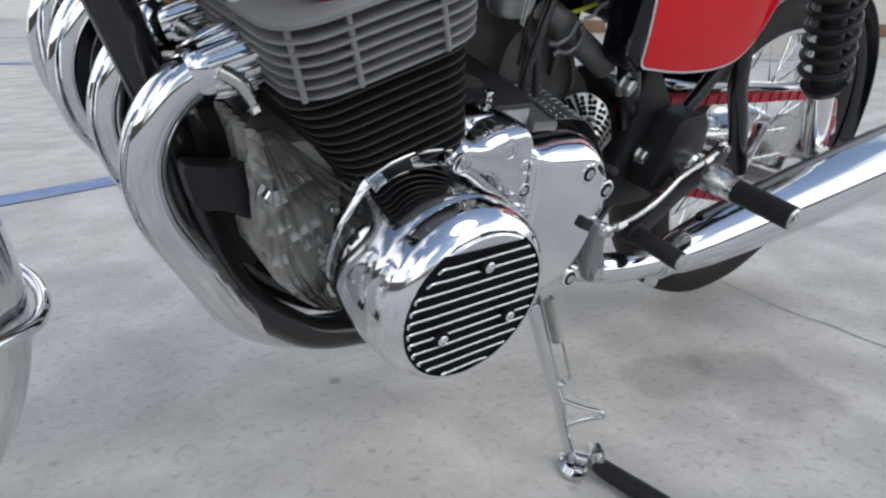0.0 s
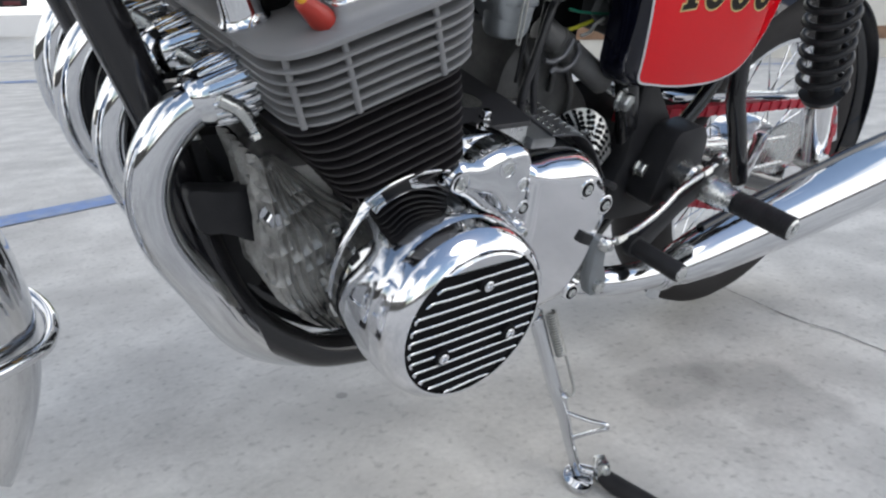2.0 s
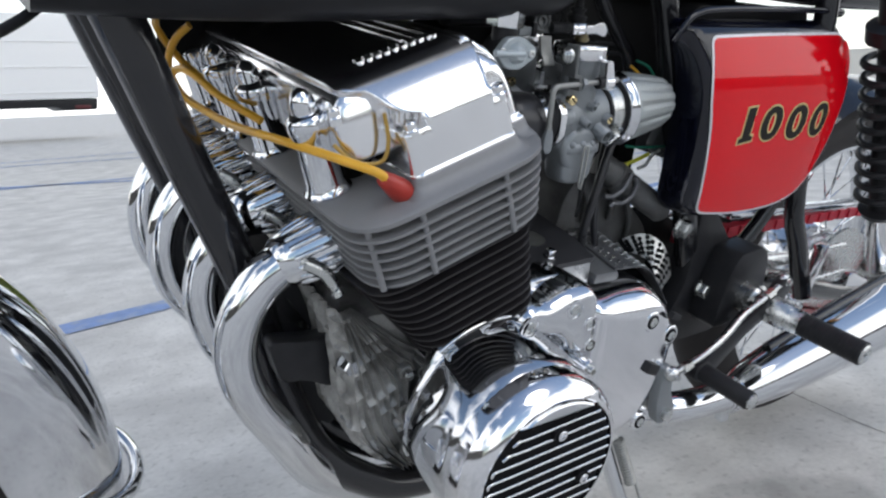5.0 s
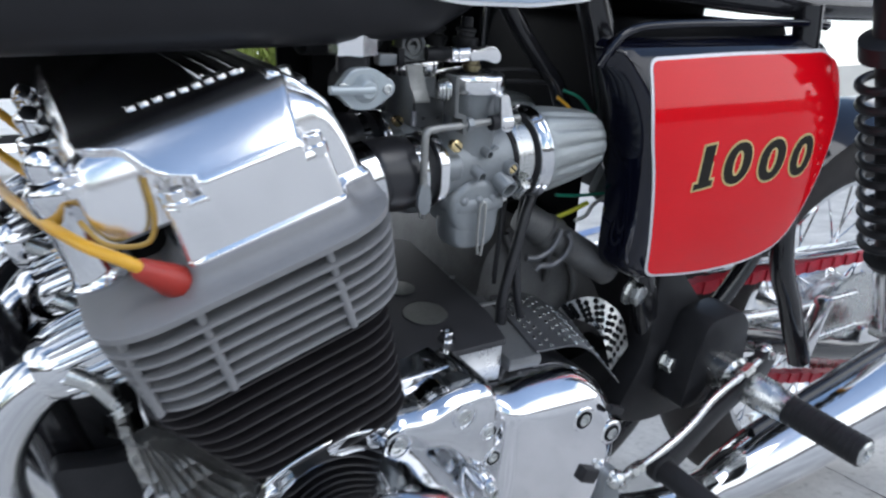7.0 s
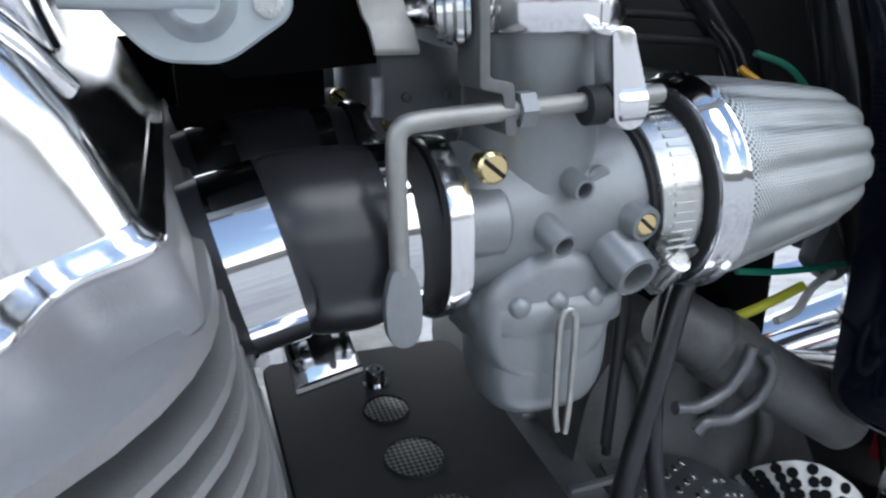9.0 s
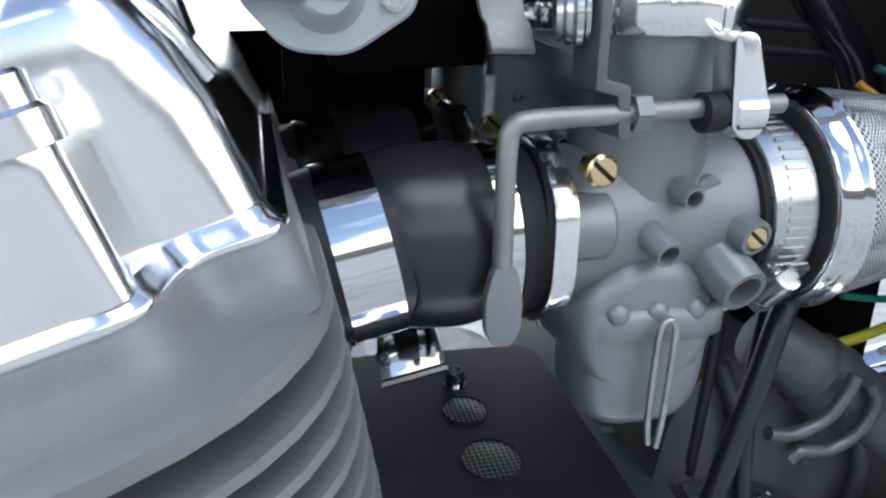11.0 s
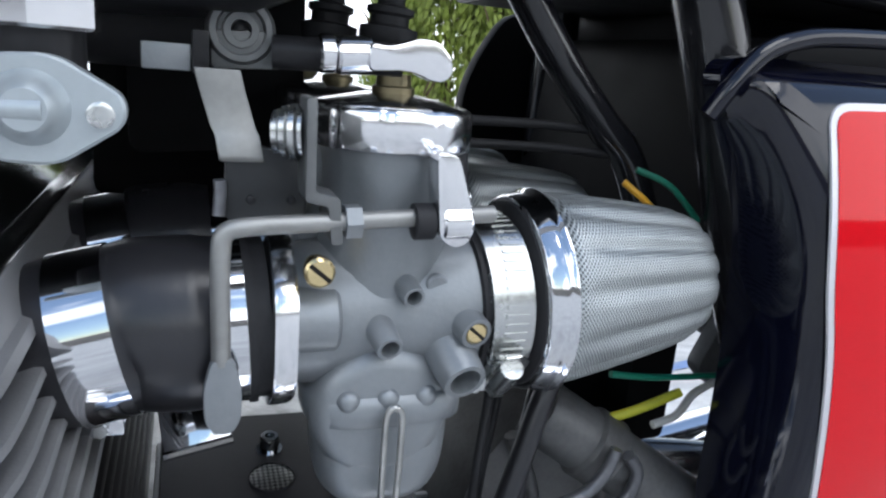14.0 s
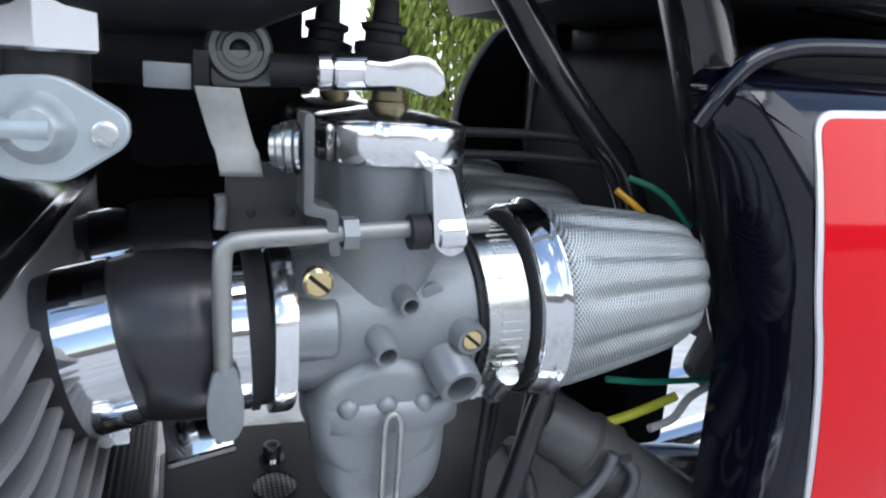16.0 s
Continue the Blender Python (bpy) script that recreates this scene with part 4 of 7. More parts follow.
    slab(bm, rounded([(0.700, 0.44), (0.86, 0.42), (0.875, 0.50), (0.80, 0.545), (0.740, 0.570), (0.715, 0.565)], 0.015, 4), side, -0.034, -0.026)
    part("frame_gusset", bm, SATIN, bike, "black frame gusset plate", bevel=0.002)
    # swing arm pivot region
    bm = bmesh.new()
    slab(bm, rounded([(0.770, 0.60), (0.80, 0.585), (0.86, 0.52), (0.90, 0.44), (0.87, 0.38), (0.78, 0.38), (0.735, 0.40), (0.772, 0.47), (0.775, 0.54)], 0.02, 4), side, -0.105, -0.07)
    part("pivot_plate", bm, SATIN, bike, "black pivot plate", bevel=0.004)
    bm = bmesh.new()
    slab(bm, rounded([(0.575, 0.54), (0.585, 0.60), (0.615, 0.635), (0.655, 0.625), (0.70, 0.585), (0.745, 0.545), (0.770, 0.50), (0.765, 0.42), (0.60, 0.42)], 0.015, 4), side, -0.035, 0.19)
    gb = part("gearbox_top", bm, DARKCAST, bike, "dark stained gearbox casting", bevel=0.005)
    for x, z in ((0.605, 0.622), (0.65, 0.622), (0.69, 0.588)):
        bm = bmesh.new()
        tube(bm, [(x, -0.040, z + 0.004), (x + 0.014, -0.043, z - 0.03), (x + 0.016, -0.04, z - 0.06)], 0.0045, 8)
        part("rib", bm, DARKCAST, gb, angle=60)
    bm = bmesh.new()
    lathe(bm, (0.606, -0.060, 0.652), (0.120, -0.032, -0.078), [(0, 0.010), (0.002, 0.0155), (0.006, 0.0168), (0.030, 0.0168), (0.032, 0.0190), (0.046, 0.0190), (0.048, 0.0165), (0.125, 0.0165), (0.128, 0.014)], 28)
    part("starter_motor", bm, DARKCAST, bike, "dark grey cylindrical starter motor", angle=40)
    hex_bolt("frame_bolt", (0.7203, -0.112, 0.5703), (0.25, -1, -0.1), 0.0125, bike, PLATED, 0.013)
    hex_bolt("pivot_bolt", (0.7992, -0.112, 0.4659), (0, -1, 0), 0.011, bike, PLATED, 0.012)
    hex_bolt("frame_bolt", (0.715, -0.120, 0.605), (0.2, -1, 0.2), 0.008, bike, SATIN, 0.008)


def wheel(name, c, R, turn, parent, label, width=0.056, disc=False):
    w = new(name)
    hub_bm = bmesh.new()
    lathe(hub_bm, (0, -0.06, 0), (0, 1, 0), [(0, 0.02), (0.0, 0.045), (0.01, 0.075), (0.045, 0.085), (0.075, 0.085), (0.11, 0.075), (0.12, 0.045), (0.12, 0.02)], 32)
    bpy.data.objects.remove(w)
    hub = part(name, hub_bm, POLISHED, parent, label)
    hub.matrix_basis = Matrix.Translation(c) @ Matrix.Rotation(turn, 4, "Z")
    t = width
    bm = bmesh.new()
    prof = [(-t * 0.75, R - 0.093), (-t * 0.95, R - 0.07), (-t, R - 0.048), (-t * 0.93, R - 0.03), (-t * 0.7, R - 0.012), (-t * 0.35, R - 0.003), (0, R), (t * 0.35, R - 0.003), (t * 0.7, R - 0.012), (t * 0.93, R - 0.03), (t, R - 0.048), (t * 0.95, R - 0.07), (t * 0.75, R - 0.093), (0, R - 0.1), (-t * 0.75, R - 0.093)]
    lathe(bm, (0, 0, 0), (0, 1, 0), prof, 72, ends=False)
    part("tyre", bm, TYRE, hub, "black road tyre", angle=60)
    bm = bmesh.new()
    r = R - 0.09
    lathe(bm, (0, 0, 0), (0, 1, 0), [(-t * 0.72, r + 0.004), (-t * 0.80, r + 0.002), (-t * 0.78, r - 0.006), (-t * 0.5, r - 0.012), (0, r - 0.022), (t * 0.5, r - 0.012), (t * 0.78, r - 0.006), (t * 0.80, r + 0.002), (t * 0.72, r + 0.004), (0, r - 0.014), (-t * 0.72, r + 0.004)], 72, ends=False)
    part("rim", bm, CHROME, hub, "chromed wire wheel rim", angle=60)
    bm = bmesh.new()
    cyl(bm, (0.075, 0.03, 0), ((r - 0.015) * math.cos(0.35), 0.006, (r - 0.015) * math.sin(0.35)), 0.0019, n=6)
    s = part("spoke", bm, CHROME, hub)
    for i in range(1, 32):
        m = Matrix.Rotation(2 * math.pi * i / 32, 4, "Y")
        if i % 2:
            m = m @ Matrix.Diagonal((1, -1, 1, 1))
        if i % 4 > 1:
            m = m @ Matrix.Diagonal((1, 1, -1, 1))
        again(s, hub, m)
    return hub


RW = Vector((1.350, MID, 0.348))


def build_rear():
    hub = wheel("rear_wheel", RW, 0.340, 0, bike, "polished rear hub with wire spokes")
    # sprocket and red chain
    bm = bmesh.new()
    lathe(bm, (0, -0.078, 0), (0, 1, 0), [(0, 0.05), (0, 0.098), (0.006, 0.098), (0.006, 0.05)], 44)
    part("sprocket", bm, PLATED, hub)
    ch = []
    c2 = Vector((0.70, 0, 0.475))
    r1, r2, y = 0.120, 0.045, -0.045
    C1 = Vector((RW.x + 0.03, 0, RW.z + 0.025))
    for a in np.linspace(radians(95), radians(-85), 15):
        ch.append(C1 + Vector((math.cos(a) * r1, 0, math.sin(a) * r1)))
    for a in np.linspace(radians(-100), radians(-265), 11):
        ch.append(c2 + Vector((math.cos(a) * r2, 0, math.sin(a) * r2)))
    ch.append(ch[0])
    dense = []
    for p, q in zip(ch, ch[1:]):
        n = max(1, int((q - p).length / 0.0159))
        dense += [p.lerp(q, j / n) for j in range(n)]
    verts = bmesh.new()
    for i, p in enumerate(dense):
        q = dense[(i + 1) % len(dense)]
        d = (q - p)
        if d.length < 1e-4:
            continue
        if p.x < 0.80:
            continue
        R = Matrix.Rotation(-math.atan2(d.z, d.x), 3, "Y")
        w = 0.0095 if i % 2 else 0.007
        box(verts, Vector(((p.x + q.x) / 2, y, (p.z + q.z) / 2)), (d.length * 1.05, w * 2, 0.017), R)
    part("chain", verts, REDCHAIN, bike, "red drive chain")
    # swing arm
    for yy in (-0.075, 0.175):
        bm = bmesh.new()
        tube(bm, [(0.80, yy, 0.466), (1.0, yy, 0.43), (1.25, yy, 0.355), (1.38, yy, 0.34)], [0.02, 0.019, 0.019, 0.016], 14)
        arm = part("swing_arm", bm, FRAME, bike, "black swing arm", angle=60)
        bm = bmesh.new()
        slab(bm, rounded([(1.28, 0.39), (1.40, 0.37), (1.42, 0.33), (1.28, 0.325)], 0.012, 4), side, yy - 0.012, yy + 0.012)
        part("axle_plate", bm, POLISHED, arm, "polished axle plate", bevel=0.003)
        bm = bmesh.new()
        slab(bm, rounded([(1.12, 0.475), (1.145, 0.475), (1.12, 0.37), (1.09, 0.38)], 0.01, 4), side, yy - 0.028, yy - 0.012)
        part("bracket", bm, POLISHED, arm, "polished bracket", bevel=0.003)
    bm = bmesh.new()
    o = rounded([(0.92, 0.540), (1.05, 0.534), (1.24, 0.518), (1.37, 0.512), (1.47, 0.475), (1.525, 0.40), (1.51, 0.395), (1.46, 0.462), (1.37, 0.498), (1.24, 0.506), (1.05, 0.524), (0.92, 0.530)], 0.004, 2)
    slab(bm, o, side, -0.052, -0.030)
    part("chain_guard", bm, CHROME, bike, "slim chromed chain guard", bevel=0.002)
    # polished brake torque arm and rods behind
    for p, q, r in (((0.93, -0.04, 0.43), (1.30, -0.05, 0.43), 0.006), ((0.95, -0.085, 0.40), (1.25, -0.085, 0.40), 0.005), ((0.95, -0.06, 0.455), (1.10, -0.06, 0.44), 0.012)):
        bm = bmesh.new()
        cyl(bm, p, q, r, n=12)
        part("rod", bm, PLATED, bike)
    # rear mudguard
    bm = bmesh.new()
    rings = []
    for a in np.linspace(radians(-15), radians(155), 28):
        c = RW + Vector((math.cos(a), 0, math.sin(a))) * 0.375
        e = Vector((math.cos(a), 0, math.sin(a)))
        rings.append([c + Vector((0, 0.075 * s, 0)) - e * (0.028 * s * s) for s in np.linspace(-1, 1, 9)] + [c + Vector((0, 0.073 * s, 0)) - e * (0.028 * s * s + 0.002) for s in np.linspace(1, -1, 9)])
    loft(bm, rings)
    part("rear_mudguard", bm, NAVY, bike, "dark gloss rear mudguard", angle=50)
    # shock absorber
    for yy in (-0.165, 0.265):
        lo, hi = Vector((1.185, yy, 0.445)), Vector((1.005, yy, 0.815))
        ax = (hi - lo).normalized()
        bm = bmesh.new()
        lathe(bm, lo, ax, [(0, 0.016), (0.03, 0.018), (0.035, 0.0205), (0.11, 0.0205), (0.125, 0.018)], 24)
        sh = part("shock_absorber", bm, POLISHED, bike, "shock absorber with black spring and polished lower body")
        bm = bmesh.new()
        lathe(bm, lo + ax * 0.123, ax, [(0, 0.020), (0.0, 0.027), (0.010, 0.0315), (0.012, 0.018), (0.29, 0.018), (0.29, 0.034), (0.31, 0.034), (0.315, 0.02), (0.40, 0.018)], 24)
        part("damper_body", bm, SATIN, sh, "black damper body")
        bm = bmesh.new()
        tube(bm, helix(lo + ax * 0.146, ax, 0.0335, 0.0245, 10.0), 0.0052, 8, 2)
        part("spring", bm, SATIN, sh, "black coil spring", angle=70)
        bm = bmesh.new()
        lathe(bm, lo + ax * 0.120, ax, [(0, 0.0235), (0.005, 0.0235)], 24)
        part("adjuster_ring", bm, ORANGE, sh, "orange ring")
        bm = bmesh.new()
        lathe(bm, lo + Vector((0, -0.02, 0)), (0, 1, 0), [(0, 0.018), (0.04, 0.018)], 18)
        part("eye", bm, PLATED, sh)


def build_front():
    st = radians(4)
    C = Vector((-0.318, MID - 0.045, 0.345))
    hub = wheel("front_wheel", C, 0.335, st, bike, "polished front hub with wire spokes", 0.052)
    bm = bmesh.new()
    rings = []
    for a in np.linspace(radians(-31.5), radians(110), 60):
        e = Vector((math.cos(a), 0, math.sin(a)))
        w = 0.078
        c = e * 0.374
        tip = max(0.0, (radians(-17) - a) / radians(14.5))
        k = max(0.05, math.sqrt(max(0.0, 1 - tip ** 2.2)))
        prof = [(s * k, 0.030 * (s * k) ** 2 + 0.072 * abs(s * k) ** 6) for s in np.linspace(-1, 1, 19)]
        rings.append([c + Vector((0, w * s, 0)) - e * d for s, d in prof] + [c + Vector((0, (w - 0.0015) * s, 0)) - e * (d + 0.0018) for s, d in reversed(prof)])
    loft(bm, rings)
    guard = part("front_mudguard", bm, CHROME, bike, "chromed front mudguard", angle=50)
    guard.matrix_basis = hub.matrix_basis.copy()
    # tubular stay wrapped round the tail
    bm = bmesh.new()
    a = radians(0)
    e = Vector((math.cos(a), 0, math.sin(a)))
    pts = [e * 0.300 + Vector((-0.25, -0.092, -0.03)), e * 0.300 + Vector((-0.08, -0.091, -0.010)), e * 0.300 + Vector((-0.025, -0.090, -0.003))]
    pts += [e * (0.386 - 0.030 * s * s - 0.050 * abs(s) ** 6) + Vector((0, 0.086 * s, 0)) for s in np.linspace(-1, 1, 9)]
    pts += [e * 0.300 + Vector((-0.025, 0.090, -0.003)), e * 0.300 + Vector((-0.08, 0.091, -0.010)), e * 0.300 + Vector((-0.25, 0.092, -0.03))]
    tube(bm, pts, 0.0075, 12, 4)
    part("stay", bm, CHROME, guard, "chromed tubular stay", angle=60)


def build_controls():
    # rider's footrest
    bm = bmesh.new()
    lathe(bm, (0.848, -0.10, 0.4615), (0, -1, 0), [(0, 0.024), (0.07, 0.024), (0.075, 0.020), (0.118, 0.020), (0.122, 0.0175), (0.140, 0.0165)], 24)
    peg = part("footrest", bm, PLATED, bike, "rider's footrest with ribbed black rubber")
    bm = bmesh.new()
    prof = []
    for i in range(14):
        y = 0.0 + 0.0064 * i
        prof += [(y, 0.0158), (y + 0.0044, 0.0158), (y + 0.0048, 0.0149), (y + 0.0060, 0.0149)]
    lathe(bm, (0.848, -0.232, 0.4612), (0, -1, 0), [(0, 0.012)] + prof + [(0.0885, 0.013)], 24)
    part("rubber", bm, RUBBER, peg, "black ribbed rubber sleeve")
    bm = bmesh.new()
    lathe(bm, (0.848, -0.318, 0.4612), (0, -1, 0), [(0, 0.0135), (0.004, 0.0135), (0.006, 0.011), (0.006, 0.007), (0.002, 0.006)], 20)
    part("end_cap", bm, PLATED, peg)
    # gear pedal
    bm = bmesh.new()
    o = rounded([(0.845, 0.498), (0.868, 0.510), (0.880, 0.498), (0.868, 0.470), (0.80, 0.435), (0.745, 0.392), (0.718, 0.386), (0.708, 0.398), (0.72, 0.412), (0.77, 0.447), (0.825, 0.475)], 0.008, 4)
    slab(bm, o, side, -0.196, -0.184)
    ped = part("gear_pedal", bm, SATIN, bike, "black gear pedal with rubber toe piece", bevel=0.003)
    bm = bmesh.new()
    o = rounded([(0.83, 0.455), (0.86, 0.45), (0.79, 0.375), (0.765, 0.385)], 0.008, 4)
    slab(bm, o, side, -0.172, -0.162)
    part("brace", bm, SATIN, ped, bevel=0.002)
    bm = bmesh.new()
    lathe(bm, (0.7215, -0.186, 0.398), (0, -1, 0), [(0, 0.0155), (0.01, 0.0155), (0.012, 0.0125), (0.08, 0.0125), (0.083, 0.011)], 20)
    part("toe_rubber", bm, RUBBER, ped)
    bm = bmesh.new()
    lathe(bm, (0.7215, -0.266, 0.398), (0, -1, 0), [(0, 0.0105), (0.005, 0.0100), (0.007, 0.007)], 20)
    part("end_cap", bm, PLATED, ped)
    # linkage rod
    bm = bmesh.new()
    tube(bm, [(0.8647, -0.190, 0.5001), (0.83, -0.195, 0.490), (0.775, -0.200, 0.474), (0.735, -0.205, 0.452), (0.69, -0.208, 0.436), (0.6345, -0.212, 0.4284)], 0.0042, 12)
    rod = part("gear_linkage", bm, PLATED, bike, "bright plated gear linkage rod", angle=60)
    for c in ((0.8647, -0.188, 0.5001), (0.6345, -0.2104, 0.4284)):
        bm = bmesh.new()
        bmesh.ops.create_uvsphere(bm, u_segments=18, v_segments=12, radius=0.0098, matrix=Matrix.Translation(c))
        lathe(bm, c, (0, 1, 0), [(-0.012, 0.004), (0.022, 0.004)], 10)
        part("ball_joint", bm, PLATED, rod)
    for a, b in (((0.835, -0.1945, 0.4915), (0.82, -0.196, 0.487)), ((0.668, -0.210, 0.4325), (0.650, -0.211, 0.430))):
        bm = bmesh.new()
        lathe(bm, a, Vector(b) - Vector(a), [(0, 0.0068), (0.016, 0.0068)], 6)
        part("lock_nut", bm, PLATED, rod)
    bm = bmesh.new()
    o = rounded([(0.624, 0.436), (0.642, 0.436), (0.648, 0.395), (0.662, 0.372), (0.655, 0.352), (0.636, 0.350), (0.626, 0.375)], 0.007, 4)
    slab(bm, o, side, -0.208, -0.192)
    part("selector_arm", bm, ZINC, bike, "grey alloy selector arm", bevel=0.003)
    bm = bmesh.new()
    cyl(bm, (0.645, -0.10, 0.365), (0.645, -0.2135, 0.365), 0.0085, n=16)
    part("selector_shaft", bm, PLATED, bike)
    # black relay box and rubber bracket behind the pedal
    bm = bmesh.new()
    slab(bm, rounded([(0.815, 0.528), (0.868, 0.534), (0.885, 0.515), (0.89, 0.46), (0.85, 0.425), (0.79, 0.42), (0.80, 0.48)], 0.012, 4), side, -0.150, -0.105)
    part("rubber_cover", bm, SATIN, bike, "black moulded rubber cover", bevel=0.006)


def build_stand():
    """Forged side stand: a slim bar with a boss, return spring, hook, wire tang, foot pad and rubber buffer."""
    def B(x, y, z):
        return Vector((x, (y - BASE_Y) * math.cos(radians(LEAN)) + z * math.sin(radians(LEAN)), -(y - BASE_Y) * math.sin(radians(LEAN)) + z * math.cos(radians(LEAN))))

    top, foot = Vector((0.595, -0.165, 0.304)), B(0.658, 0.590, 0.012)
    bm = bmesh.new()
    tube(bm, [top, top.lerp(foot, 0.2), top.lerp(foot, 0.42), top.lerp(foot, 0.60) + Vector((0.003, 0, 0)), top.lerp(foot, 0.75), top.lerp(foot, 0.9), foot], [0.0105, 0.0100, 0.0098, 0.0090, 0.0078, 0.0074, 0.0080], 18, 4)
    st = part("side_stand", bm, CHROME, bike, "chromed side stand with a wire tang and return spring", angle=60)
    bm = bmesh.new()
    lathe(bm, top + Vector((-0.006, 0.03, 0.004)), (0, -1, 0), [(0, 0.014), (0.034, 0.014), (0.036, 0.011)], 18)
    part("pivot", bm, CHROME, st)
    ax = (foot - top).normalized()
    bm = bmesh.new()
    s0 = top + Vector((0.014, -0.010, 0.010))
    tube(bm, helix(s0, ax, 0.0070, 0.0038, 17), 0.0016, 6, 1)
    part("spring", bm, SPRING, st, "coil return spring", angle=70)
    bm = bmesh.new()
    e = s0 + ax * 0.0646
    tube(bm, [e + Vector((0.004, -0.004, 0)), e + ax * 0.030 + Vector((0.004, -0.004, 0)), e + ax * 0.055 + Vector((0.002, -0.005, 0)), e + ax * 0.062 + Vector((-0.006, -0.005, 0)), e + ax * 0.052 + Vector((-0.012, -0.004, 0))], 0.0021, 8)
    part("spring_hook", bm, SPRING, st, angle=60)
    k = top.lerp(foot, 0.47)
    bm = bmesh.new()
    lathe(bm, k + Vector((0.004, -0.004, 0)), (0.3, -1, 0), [(0, 0.0060), (0.010, 0.0055), (0.012, 0.004)], 14)
    part("hook_lug", bm, CHROME, st)
    bm = bmesh.new()
    m1, m2 = top.lerp(foot, 0.58), top.lerp(foot, 0.77)
    tip = Vector((0.6600, -0.2720, 0.1740))
    tube(bm, [m1, m1.lerp(tip, 0.55), m1.lerp(tip, 0.96) + Vector((0, 0, 0.003)), tip + Vector((0.003, 0, -0.004)), m2.lerp(tip, 0.93) + Vector((0, 0, -0.003)), m2.lerp(tip, 0.5), m2], 0.0032, 10, 4)
    part("tang", bm, CHROME, st, "wire foot tang", angle=60)
    # foot pad: a thin oval hoop plate with a raised rim
    bm = bmesh.new()
    n = B(0, 0, 1) - B(0, 0, 0)
    c = B(0.653, 0.584, 0.004)
    x, y, z = basis(n)
    turn = Matrix.Rotation(radians(-30), 3, n)
    o = [turn @ (x * (0.020 * math.cos(t)) + y * (0.030 * math.sin(t))) for t in np.linspace(0, 2 * math.pi, 28, endpoint=False)]
    loft(bm, [[c + p + n * 0.0 for p in o], [c + p + n * 0.006 for p in o], [c + p * 0.82 + n * 0.006 for p in o], [c + p * 0.78 + n * 0.003 for p in o]])
    part("foot_pad", bm, CHROME, st, angle=40)
    bm = bmesh.new()
    R = Matrix.Rotation(radians(LEAN), 3, "X").inverted() @ Matrix.Rotation(radians(-28), 3, "Z")
    box(bm, B(0.676, 0.563, 0.024), (0.018, 0.026, 0.034), R)
    clip = part("buffer_clip", bm, PLATED, st, "plated clip round the buffer", bevel=0.004)
    hex_bolt("clip_bolt", B(0.671, 0.551, 0.031), B(-0.4, -1, 0.3) - B(0, 0, 0), 0.0055, clip, PLATED, 0.006)
    bm = bmesh.new()
    tube(bm, [B(0.664, 0.590, 0.016), B(0.672, 0.570, 0.018)], 0.0075, 10, 1)
    part("clip_arm", bm, CHROME, clip)
    bm = bmesh.new()
    tube(bm, [B(0.674, 0.558, 0.018), B(0.676, 0.540, 0.015), B(0.680, 0.49, 0.014), B(0.684, 0.44, 0.014)], [0.0115, 0.0130, 0.0135, 0.0125], 16)
    part("rubber_buffer", bm, RUBBER, st, "black rubber buffer", angle=60)


head = build_head()
build_cam_cover()
build_block()
build_case()
build_alternator()
build_sprocket_cover()
build_pipes()
build_frame()
build_rear()
build_front()
build_controls()
build_stand()

